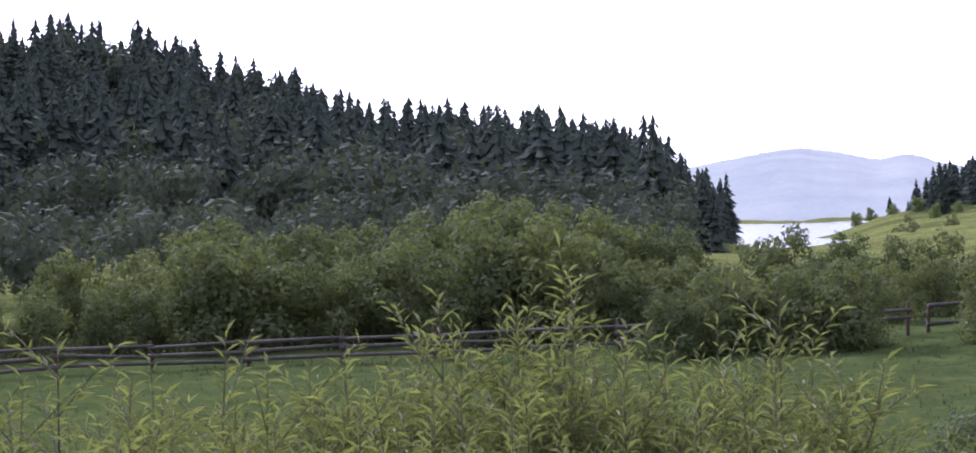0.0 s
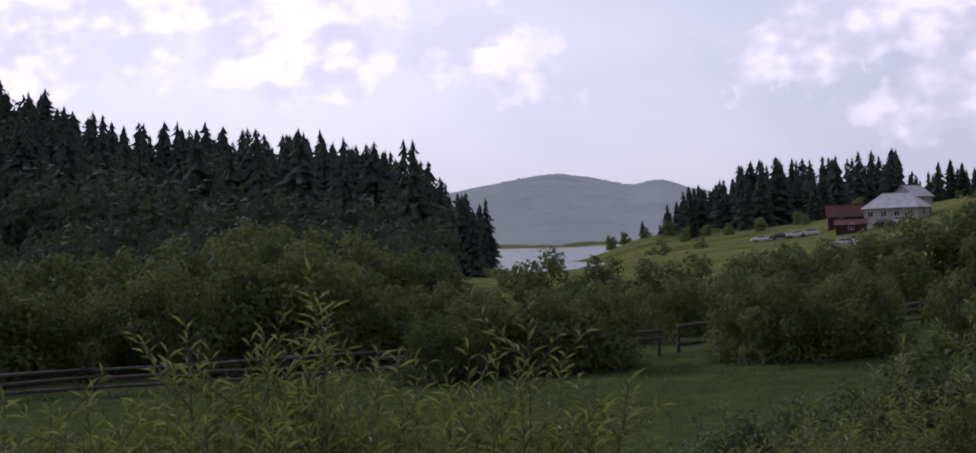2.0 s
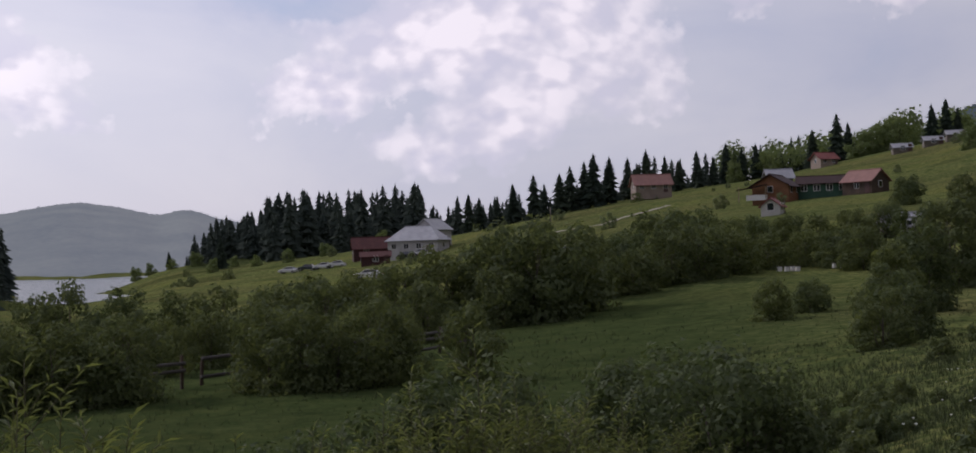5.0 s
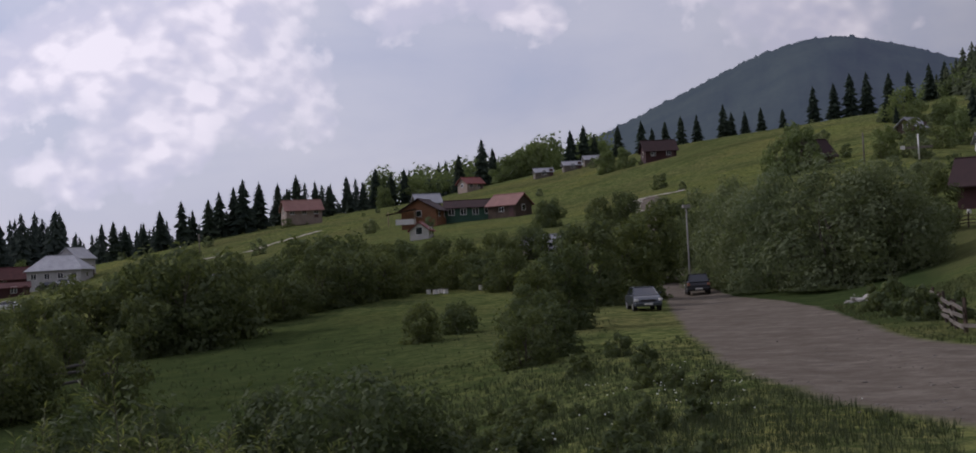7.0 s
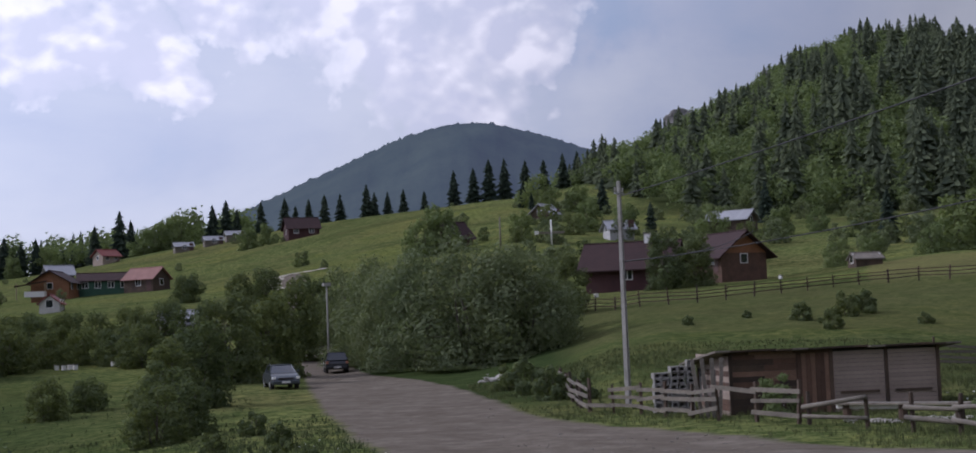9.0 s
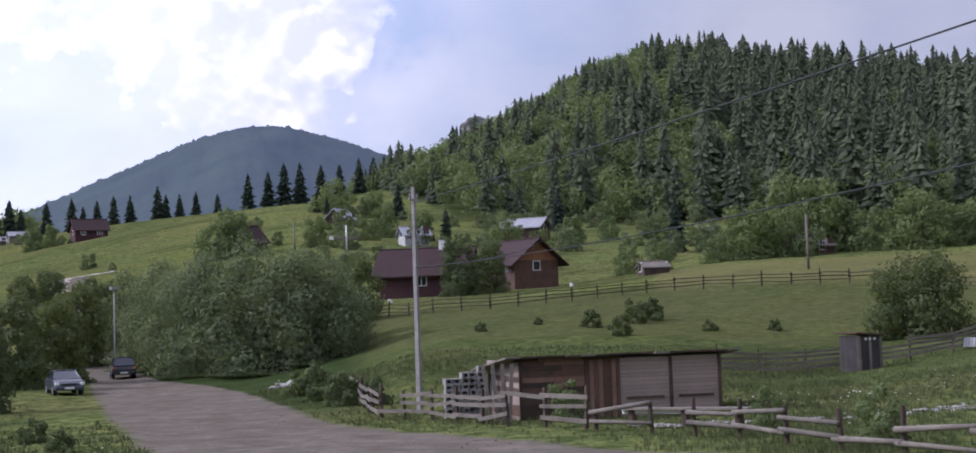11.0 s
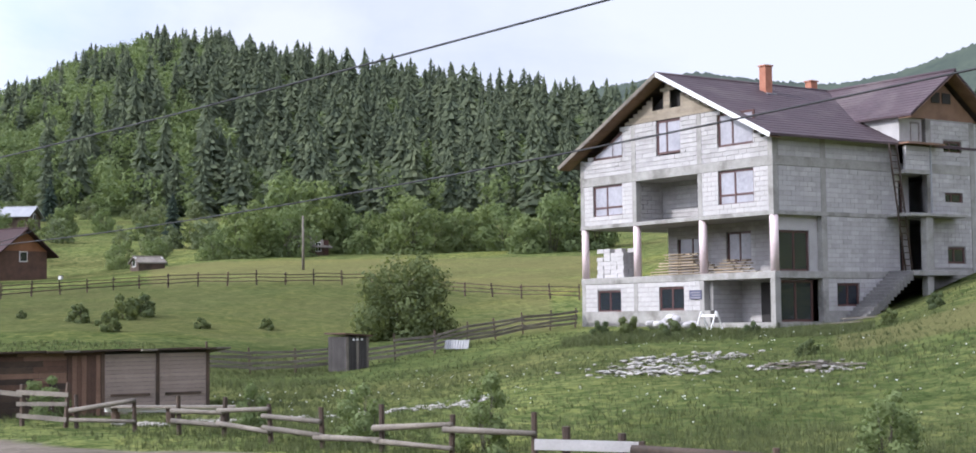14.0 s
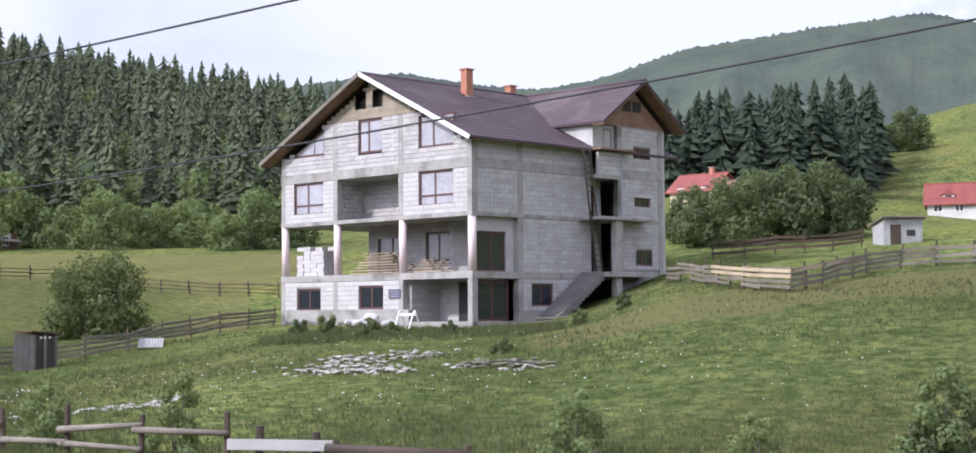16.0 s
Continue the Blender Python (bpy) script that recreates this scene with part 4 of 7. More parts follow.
ROOF_TILE = surface("brown_metal_tile", (0.036, 0.021, 0.026), (0.068, 0.041, 0.048), 0.8, 8, 0.7, 0.08, stain=(0.09, 0.066, 0.066), stain_scale=0.3)
PLANK = surface("raw_boards", (0.27, 0.20, 0.125), (0.50, 0.40, 0.27), 1.0, 18, 0.8, 0.25, stretch=(1, 1, 6), obj=0.4)
PALE_WOOD = surface("pale_grey_boards", (0.24, 0.235, 0.23), (0.42, 0.415, 0.41), 1.6, 22, 0.85, 0.3, obj=0.3)
GREY_WOOD = surface("weathered_boards", (0.095, 0.08, 0.062), (0.27, 0.235, 0.19), 1.6, 22, 0.85, 0.3, obj=0.45, stain=(0.10, 0.085, 0.07), stain_scale=0.8)
CONC_OLD = surface("rough_dark_concrete", (0.10, 0.095, 0.09), (0.20, 0.19, 0.18), 1.2, 14, 0.95, 0.3)
CABLE = surface("black_rubber", (0.012, 0.012, 0.013), (0.024, 0.024, 0.026), 2, 20, 0.7, 0.0)
LOG_WOOD = surface("old_fence_logs", (0.045, 0.04, 0.036), (0.13, 0.115, 0.10), 1.6, 22, 0.9, 0.3, obj=0.45)
DARK_WOOD = surface("tarred_boards", (0.035, 0.024, 0.017), (0.12, 0.076, 0.048), 1.4, 20, 0.8, 0.3, obj=0.75, stain=(0.115, 0.072, 0.048), stain_scale=0.5)
SMOKY = surface("grey_smoky_boards", (0.028, 0.024, 0.022), (0.075, 0.066, 0.06), 1.4, 20, 0.85, 0.3, obj=0.5)
GABLE_WOOD = surface("weathered_gable_boards", (0.20, 0.165, 0.12), (0.37, 0.31, 0.235), 1.0, 18, 0.85, 0.25, obj=0.5)
RED_WOOD = surface("reddish_boards", (0.07, 0.038, 0.025), (0.165, 0.088, 0.055), 1.4, 20, 0.8, 0.3, obj=0.75)
PINK_WOOD = surface("faded_siding", (0.24, 0.185, 0.15), (0.36, 0.285, 0.235), 0.7, 18, 0.8, 0.2, obj=0.3)
SOFFIT = surface("stained_soffit", (0.12, 0.065, 0.04), (0.24, 0.14, 0.09), 1.0, 20, 0.7, 0.2)
WHITE = surface("white_paint", (0.62, 0.60, 0.58), (0.80, 0.785, 0.765), 1.2, 20, 0.6, 0.1)
FRAME = surface("dark_brown_frame", (0.055, 0.022, 0.019), (0.095, 0.042, 0.036), 2, 20, 0.45, 0.05)
PINK_TUBE = surface("pinkish_column_form", (0.55, 0.43, 0.43), (0.70, 0.58, 0.58), 1.0, 12, 0.6, 0.1)
BRICK_RED = surface("chimney_brick", (0.26, 0.10, 0.06), (0.42, 0.19, 0.12), 2.5, 14, 0.9, 0.3)
# whitish sky reflection put into the pane colour; the notice-board bars share it
PALE_PANE = surface("sky_pale_pane", (0.22, 0.215, 0.24), (0.36, 0.35, 0.38), 0.5, 5, 0.15, 0.0)
# near-black stands in for dimness inside rooms and openings; also tyre and grille black
VOID = surface("shade_and_tyre_black", (0.02, 0.018, 0.018), (0.04, 0.036, 0.034), 1, 8, 0.9, 0.0)
METAL = surface("dull_zinc", (0.24, 0.24, 0.25), (0.38, 0.38, 0.39), 0.8, 12, 0.5, 0.05, 0.5)
PANE = glass_dark("window_glass")
STONE = surface("pale_rubble", (0.28, 0.26, 0.23), (0.52, 0.49, 0.44), 3, 25, 0.95, 0.3, island=0.4)

# ---- the unfinished house: x along its entrance side, y along its gable front, z from the foot ----
HX, HY = polar(68.5, 80)
HC, HS = math.cos(radians(23.5)), math.sin(radians(23.5))
HOUSE = Matrix(((HC, HS, 0, HX), (-HS, HC, 0, HY), (0, 0, 1, EYE - 0.6), (0, 0, 0, 1)))
RIDGE_Y, RIDGE_Z, FALL = 8.2, 14.1, 0.494
LEV1, LEV2, LEV3 = (2.29, 2.67), (5.62, 5.85), (8.22, 8.75)


def gable_half(z):
    return (RIDGE_Z - 0.42 - z) / FALL


def courses(a0, a1, z0, z1, holes, step=0.255, length=0.62, limit=None):
    """Blocks in running bond between a0 and a1, leaving holes (a0, z0, a1, z1)."""
    rows = max(1, round((z1 - z0) / step))
    hgt = (z1 - z0) / rows
    out = []
    for r in range(rows):
        za, zb = z0 + r * hgt, z0 + (r + 1) * hgt
        lo, hi = a0, a1
        if limit:
            c, w = limit(zb)
            lo, hi = max(lo, c - w), min(hi, c + w)
        cuts = [(h[0], h[2]) for h in holes if h[1] < (za + zb) / 2 < h[3]]
        spans, at = [], lo
        for h0, h1 in sorted(cuts):
            if h0 > at:
                spans.append((at, min(h0, hi)))
            at = max(at, h1)
        if hi > at:
            spans.append((at, hi))
        for s0, s1 in spans:
            edges = [s0] + [e for e in np.arange(lo - length + (r % 2) * length / 2, hi, length) if s0 + 0.12 < e < s1 - 0.12] + [s1]
            out += [(float(p), za, float(q), zb) for p, q in zip(edges[:-1], edges[1:]) if q - p > 0.05]
    return out


UNIT = Shape().box(-0.5, -0.5, -0.5, 0.5, 0.5, 0.5).mesh("block", BLOCK, False, 0.012)


def block_objects(wall, rects, depth, face):
    """One object for every block of a wall whose face stands at x = face."""
    for a0, z0, a1, z1 in rects:
        ob = new("block", UNIT)
        ob.parent = wall
        ob.matrix_local = Matrix.LocRotScale(((face + depth / 2) + random.uniform(-0.004, 0.004), (a0 + a1) / 2, (z0 + z1) / 2), None, (depth, a1 - a0 - 0.016, z1 - z0 - 0.02))


def blocks_joined(name, rects, axis, face, depth, parent, label=""):
    s = Shape()
    for a0, z0, a1, z1 in rects:
        f = face + random.uniform(-0.006, 0.006)
        if axis == "x":
            s.box(f, a0 + 0.008, z0 + 0.011, f + depth, a1 - 0.008, z1 - 0.011)
        else:
            s.box(a0 + 0.008, f, z0 + 0.011, a1 - 0.008, f + depth, z1 - 0.011)
    return tagged(part(name, s, BLOCK_MANY, parent, label), kind="stuff")


def backing(name, a0, a1, z0, z1, holes, axis, face, depth, parent, material=None):
    """The solid wall behind the blocks, with its openings cut through."""
    s = Shape()
    xs = sorted({a0, a1, *[min(max(h[k], a0), a1) for h in holes for k in (0, 2)]})
    zs = sorted({z0, z1, *[min(max(h[k], z0), z1) for h in holes for k in (1, 3)]})
    for p, q in zip(xs[:-1], xs[1:]):
        for u, w in zip(zs[:-1], zs[1:]):
            if any(h[0] < (p + q) / 2 < h[2] and h[1] < (u + w) / 2 < h[3] for h in holes):
                continue
            if axis == "x":
                s.box(face, p, u, face + depth, q, w)
            else:
                s.box(p, face, u, q, face + depth, w)
    me = s.mesh(name, material or MORTAR, weld=True)
    return part(name, me, None, parent)


def window_part(house, axis, face, a0, z0, a1, z1, pane=None, bars=(0.5,), rail=None, depth=0.09, name="window"):
    """A framed window set back in its opening: frame, panes."""
    fr = Shape()
    w = 0.12

    def bx(s, p0, u0, p1, u1, d0, d1):
        if axis == "x":
            s.box(face + d0, p0, u0, face + d1, p1, u1)
        else:
            s.box(p0, face + d0, u0, p1, face + d1, u1)
    ring4 = []
    for d in (0.10, 0.10 + depth):
        for k in (0.0, w):
            ring4 += [(p, face + d, u) if axis == "y" else (face + d, p, u) for p, u in ((a0 + k, z0 + k), (a1 - k, z0 + k), (a1 - k, z1 - k), (a0 + k, z1 - k))]
    fc = []
    for i in range(4):
        j = (i + 1) % 4
        fc += [(i, j, 4 + j, 4 + i), (8 + i, 12 + i, 12 + j, 8 + j), (i, 8 + i, 8 + j, j), (4 + i, 4 + j, 12 + j, 12 + i)]
    fr.add(ring4, fc)
    win = part(name, fr, FRAME, house, "dark brown window frame")
    for b in bars:
        c = a0 + (a1 - a0) * b
        bar = Shape()
        bx(bar, c - w / 2, z0 + w, c + w / 2, z1 - w, 0.103, 0.097 + depth)
        part("mullion", bar, FRAME, win)
    if rail:
        c = z0 + (z1 - z0) * rail
        bar = Shape()
        bx(bar, a0 + w, c - w / 2, a1 - w, c + w / 2, 0.106, 0.094 + depth)
        part("rail", bar, FRAME, win)
    edges = [a0 + w] + [a0 + (a1 - a0) * b for b in bars] + [a1 - w]
    for p, q in zip(edges[:-1], edges[1:]):
        g = Shape()
        bx(g, p, z0 + w, q, z1 - w, 0.13, 0.15)
        part("pane", g, pane or PANE, win)
    return win


def stepped_slope(parent, y_low, y_high, z_low, z_high, x0, x1, axis="y", thick=0.14, rows=22, cut=None):
    """Overlapping courses of roof sheet from the eave up to the ridge, each a part."""
    for r in range(rows):
        a, b = r / rows, (r + 1) / rows + 0.012
        ya, yb = y_low + (y_high - y_low) * a, y_low + (y_high - y_low) * min(b, 1.0)
        za, zb = z_low + (z_high - z_low) * a + 0.03, z_low + (z_high - z_low) * min(b, 1.0)
        p, q = (x0, x1) if cut is None else cut((ya + yb) / 2)
        c = []
        for yy, zz in ((ya, za), (yb, zb)):
            for dz in (0.0, -thick):
                for xx in (p, q):
                    c.append((xx, yy, zz + dz) if axis == "y" else (yy, xx, zz + dz))
        part("roof_sheet", Shape().add(c, [(0, 1, 5, 4), (2, 6, 7, 3), (0, 2, 3, 1), (4, 5, 7, 6), (0, 4, 6, 2), (1, 3, 7, 5)]), ROOF_TILE, parent)


def make_house():
    h = thing("unfinished_house", "tall unfinished white block house with concrete frame and brown roof", "house", HOUSE)
    L, W = 16.4, 16.6
    # concrete frame
    part("floor_slab", Shape().box(-0.03, -0.03, LEV1[0], W, L, LEV1[1]), CONC, h, bevel=0.02)
    part("floor_slab", Shape().box(-0.03, -0.03, LEV2[0], W, L, LEV2[1]), CONC, h, bevel=0.02)
    part("ring_beam", Shape().box(-0.02, -0.02, LEV3[0], W, L, LEV3[1]), CONC, h, bevel=0.02)
    part("plinth", Shape().box(0.0, 5.0, -2.0, 0.35, L, 0.65), CONC, h, bevel=0.02)
    part("plinth", Shape().box(3.9, 0.02, -2.0, 12.0, 0.35, 0.55), CONC, h)
    part("ground_slab", Shape().box(0.0, 0.0, -0.35, W, L, -0.02), CONC, h)
    for y in (0.0, 5.45, 11.1, L - 0.4):
        part("column", Shape().box(-0.015, y, -0.6, 0.4, y + 0.36, LEV1[0]), CONC, h, bevel=0.015)
        part("column", Shape().tube([(0.2, y + 0.2, LEV1[1]), (0.2, y + 0.2, LEV2[0])], 0.23, 14), PINK_TUBE, h, "round column in pinkish form", smooth=True)
        top = 9.85 if y in (0.0, L - 0.4) else 11.55
        part("column", Shape().box(-0.012, y, LEV2[1], 0.4, y + 0.36, LEV3[0]), CONC, h, bevel=0.015)
        part("column", Shape().box(-0.012, y, LEV3[1], 0.4, y + 0.36, top), CONC, h, bevel=0.015)
    for z0, z1 in ((-0.6, LEV1[0]), (LEV1[1], LEV2[0]), (LEV2[1], LEV3[0]), (LEV3[1], 9.85)):
        part("column", Shape().box(3.55, -0.012, z0, 3.95, 0.4, z1), CONC, h, bevel=0.015)
    # gable front: basement
    low = [(12.64, 0.62, 14.87, 1.92), (7.11, 0.68, 9.23, 2.01)]
    for a0, a1 in ((11.46, 16.0), (5.81, 11.1)):
        hs = [q for q in low if a0 < q[0] < a1]
        wall = backing("wall", a0, a1, 0.65, LEV1[0], hs, "x", 0.03, 0.27, h)
        block_objects(wall, courses(a0, a1, 0.65, LEV1[0], hs), 0.26, 0.0)
    for q in low:
        window_part(h, "x", 0.0, *q, bars=(0.5,))
    part("wall", Shape().box(2.6, 0.4, -0.02, 2.85, 5.4, LEV1[0]), MORTAR, h)
    blocks_joined("inner_wall", courses(0.4, 5.2, 0.0, LEV1[0], [(1.55, -0.02, 3.65, 2.15)]), "x", 2.575, 0.06, h)
    part("wall", Shape().box(0.4, 5.2, -0.02, 2.6, 5.45, LEV1[0]), MORTAR, h)
    blocks_joined("inner_wall", courses(0.4, 2.55, 0.0, LEV1[0], []), "y", 5.175, 0.05, h)
    # near-black sheet for the shade inside the doorway
    part("door", Shape().box(2.5, 1.6, -0.02, 2.59, 3.6, 2.15), VOID, h, "near-black sheet for the dark basement doorway")
    sign = part("notice_board", Shape().box(-0.05, 5.62, 1.28, -0.01, 6.6, 1.78), surface("navy_board", (0.035, 0.035, 0.07), (0.06, 0.06, 0.11), 4, 30, 0.6, 0), h, "dark blue notice board with pale lines")
    for k in range(3):
        part("text_bar", Shape().box(-0.056, 5.7, 1.34 + k * 0.14, -0.051, 6.5 - 0.1 * (k % 2), 1.4 + k * 0.14), PALE_PANE, sign)
    # gable front: open first storey with its back wall
    back = [(9.0, LEV1[1], 11.4, 5.0), (2.4, 3.7, 3.7, 5.15), (5.2, 3.4, 7.2, 5.1)]
    backing("wall", 3.6, 12.2, LEV1[1], LEV2[0], back, "x", 3.4, 0.25, h)
    blocks_joined("inner_wall", courses(3.6, 12.2, LEV1[1], LEV2[0], back), "x", 3.375, 0.06, h)
    for q in back:
        window_part(h, "x", 3.4, *q, pane=PALE_PANE if q[0] > 4 else PANE)
    part("wall", Shape().box(3.4, 12.0, LEV1[1], 9.0, 12.25, LEV2[0]), BLOCK_MANY, h)
    part("wall", Shape().box(9.0, 12.25, LEV1[1], 9.25, L, LEV2[0]), BLOCK_MANY, h)
    # second storey
    q2 = [(12.38, 6.3, 15.15, 8.2), (1.43, 6.29, 4.16, 8.2)]
    for a0, a1, q in ((11.46, 16.0, q2[0]), (0.36, 5.45, q2[1])):
        wall = backing("wall", a0, a1, LEV2[1], LEV3[0], [q], "x", 0.03, 0.27, h)
        block_objects(wall, courses(a0, a1, LEV2[1], LEV3[0], [q]), 0.26, 0.0)
        window_part(h, "x", 0.0, *q, pane=PALE_PANE, bars=(0.55,), rail=0.3)
    blocks_joined("recess_wall", courses(5.45, 11.4, LEV2[1], LEV3[0], [(6.0, 5.8, 7.3, 7.9)]), "x", 2.2, 0.25, h)
    blocks_joined("recess_wall", courses(0.4, 2.2, LEV2[1], LEV3[0], []), "y", 11.3, 0.25, h)
    blocks_joined("recess_wall", courses(0.4, 2.2, LEV2[1], LEV3[0], []), "y", 5.4, 0.25, h)
    window_part(h, "x", 2.2, 6.0, LEV2[1], 7.3, 7.9, pane=PALE_PANE, bars=(), name="balcony_door")
    # third storey, stepping in under the roof
    q3 = [(12.3, 9.78, 15.13, 11.4), (7.17, 9.6, 9.24, 11.52), (1.41, 9.52, 4.15, 11.33)]
    for a0, a1 in ((11.46, 16.0), (5.81, 11.1), (0.36, 5.45)):
        hs = [q for q in q3 if a0 < q[0] < a1]
        blocks_joined("upper_wall", courses(a0, a1, LEV3[1], 11.55, hs, limit=lambda z: (RIDGE_Y, gable_half(z))), "x", 0.0, 0.3, h)
    inner = Shape().prism([(0.4, LEV3[1]), (16.0, LEV3[1]), (16.0, 9.7), (RIDGE_Y + gable_half(11.5), 11.5), (RIDGE_Y - gable_half(11.5), 11.5), (0.4, 9.7)], 0.32, 0.36, "x")
    # near-black sheet painting the dim storey behind the upper windows
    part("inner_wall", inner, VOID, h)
    for q in q3[1:]:
        window_part(h, "x", 0.0, *q, pane=PALE_PANE, bars=(0.6,))
    tri = Shape().prism([(12.3, 9.78), (15.13, 9.78), (15.13, 10.0), (12.3, 11.4)], 0.10, 0.2, "x")
    part("window", tri, FRAME, h, "slanting window frame under the eave")
    part("pane", Shape().prism([(12.42, 9.9), (13.2, 9.9), (13.2, 10.75), (12.42, 11.1)], 0.06, 0.09, "x"), PALE_PANE, h)
    part("pane", Shape().prism([(13.3, 9.9), (14.9, 9.9), (14.9, 10.02), (13.3, 10.7)], 0.06, 0.09, "x"), PALE_PANE, h)
    # boarded gable top, plank by plank
    z = 11.57
    att = [(8.57, 12.24, 9.55, 13.2), (7.12, 12.24, 8.02, 13.2)]
    while z < 13.5:
        for a0, z0, a1, z1 in courses(0, 16.4, z, z + 0.2, att, 0.2, 4.0, lambda t: (RIDGE_Y, max(gable_half(t), 0.05))):
            part("board", Shape().box(0.02, a0, z0 + 0.004, 0.07, a1, z1 - 0.004), GABLE_WOOD, h)
        z += 0.2
    # near-black sheet for the dark of the attic
    part("attic_shade", Shape().prism([(RIDGE_Y - 3.6, 11.6), (RIDGE_Y + 3.6, 11.6), (RIDGE_Y, 13.4)], 0.5, 0.55, "x"), VOID, h)
    # entrance side
    panels = [(0.4, 3.55, LEV2[1], LEV3[0]), (0.4, 3.55, LEV3[1], 9.85), (3.95, 9.7, LEV1[1], LEV2[0]), (3.95, 9.7, LEV2[1], LEV3[0]), (3.95, 9.7, LEV3[1], 9.85)]
    for a0, a1, z0, z1 in panels:
        backing("wall", a0, a1, z0, z1, [], "y", 0.03, 0.27, h)
        blocks_joined("side_wall", courses(a0, a1, z0, z1, []), "y", 0.0, 0.26, h)
    q0 = (4.62, 0.78, 6.38, 2.03)
    backing("wall", 3.95, 8.6, 0.55, LEV1[0], [q0], "y", 0.03, 0.27, h)
    blocks_joined("side_wall", courses(3.95, 8.6, 0.55, LEV1[0], [q0]), "y", 0.0, 0.26, h)
    window_part(h, "y", 0.0, *q0)
    window_part(h, "y", 0.25, 0.5, 0.0, 3.1, 2.2, bars=(0.5,), name="glazed_door")
    window_part(h, "y", 0.35, 0.45, LEV1[1], 2.95, 4.85, bars=(0.56,), name="glazed_door")
    part("wall", Shape().box(2.95, 0.35, LEV1[1], 3.55, 0.6, LEV2[0]), BLOCK_MANY, h)
    part("wall", Shape().box(0.45, 0.35, 4.85, 2.95, 0.6, LEV2[0]), BLOCK_MANY, h)
    # the wing
    wx0, wx1, wy = 11.4, 15.6, -0.6
    wq = [(12.9, 9.42, 14.5, 10.14), (12.95, 6.54, 14.5, 7.19), (13.05, 3.14, 14.6, 4.07)]
    backing("wall", wx0, wx1, 0.2, 11.3, wq, "y", wy + 0.03, 0.27, h)
    for z0, z1 in ((2.9, LEV2[0]), (LEV2[1], LEV3[0]), (LEV3[1], 11.2)):
        blocks_joined("wing_wall", courses(wx0 + 0.45, wx1 - 0.4, z0, z1, wq), "y", wy, 0.26, h)
    for z in LEV1, LEV2, LEV3:
        part("ring_beam", Shape().box(wx0 - 0.02, wy - 0.02, z[0], wx1 + 0.02, wy + 0.3, z[1]), CONC, h)
    for x in (wx0, wx1 - 0.4):
        part("column", Shape().box(x, wy - 0.03, -0.5, x + 0.42, wy + 0.3, 11.25), CONC, h, bevel=0.015)
    for q in wq:
        window_part(h, "y", wy, *q, bars=(0.4,))
    part("wall", Shape().box(wx1 - 0.02, wy, 0.0, wx1 + 0.25, L, 11.25), BLOCK_MANY, h)
    # recessed entrance with two balconies
    part("wall", Shape().box(9.7, 0.7, LEV1[1], 11.4, 0.95, LEV3[0]), BLOCK_MANY, h)
    for z0, z1 in ((LEV1[1], 4.8), (LEV2[1], 7.8)):
        window_part(h, "y", 0.55, 9.75, z0, 10.75, z1, bars=(), name="entrance_door")
    part("balcony_slab", Shape().box(8.7, -1.7, 5.68, 13.6, 0.7, 5.86), CONC, h, bevel=0.02)
    part("landing", Shape().box(8.7, -1.75, 2.42, 13.4, 0.0, 2.7), CONC, h, bevel=0.02)
    part("column", Shape().box(10.1, -1.55, 2.7, 10.7, -1.15, 5.68), CONC, h, bevel=0.015)
    part("column", Shape().box(10.1, -1.55, -0.6, 10.6, -1.15, 2.42), CONC, h, bevel=0.015)
    part("downpipe", Shape().tube([(11.3, -1.0, 5.86), (11.3, -1.0, 9.8)], 0.06, 8), METAL, h)
    blocks_joined("parapet", courses(9.3, 11.4, LEV3[0] + 0.1, 9.65, []), "y", -0.95, 0.2, h)
    part("balcony_slab", Shape().box(9.2, -1.0, 8.1, 11.4, 0.6, LEV3[0] + 0.1), CONC, h)
    part("canopy", Shape().box(9.1, -1.35, 9.72, 12.2, 0.3, 9.82), SOFFIT, h)
    part("wall", Shape().box(9.5, -0.35, 9.85, 9.75, 3.0, 11.3), BLOCK_MANY, h)
    part("wall", Shape().box(9.75, -0.35, 9.85, 11.4, -0.1, 11.3), BLOCK_MANY, h)
    window_part(h, "y", -0.45, 10.4, 9.85, 11.2, 11.1, bars=(), name="upper_door")
    # stairs up to the landing
    n = 15
    for k in range(n):
        x = 4.7 + k * (8.75 - 4.7) / n
        zt = 2.7 * (k + 1) / n
        step = Shape().box(x, -1.7, max(-0.5, zt - 0.55), x + 0.27, -0.25, zt)
        part("step", step, CONC_OLD, h, "rough concrete step", bevel=0.015)
    # far walls that close the house
    part("wall", Shape().box(9.25, L - 0.3, -0.5, W, L, 9.7), BLOCK_MANY, h)
    part("wall", Shape().box(0.4, L - 0.3, LEV2[1], 9.25, L, 9.7), BLOCK_MANY, h)
    part("wall", Shape().box(0.35, L - 0.3, -0.5, 9.25, L, LEV1[0]), BLOCK_MANY, h)
    part("wall", Shape().box(W - 0.3, 0.0, -0.5, W, L, 9.7), BLOCK_MANY, h)
    # near-black partition, its colour standing for the unlit basement
    part("wall", Shape().box(6.0, 3.0, -0.02, 6.25, 12.0, LEV1[0]), VOID, h)
    part("wall", Shape().box(9.0, 1.0, LEV1[1], 9.2, 12.0, LEV2[0]), BLOCK_MANY, h)
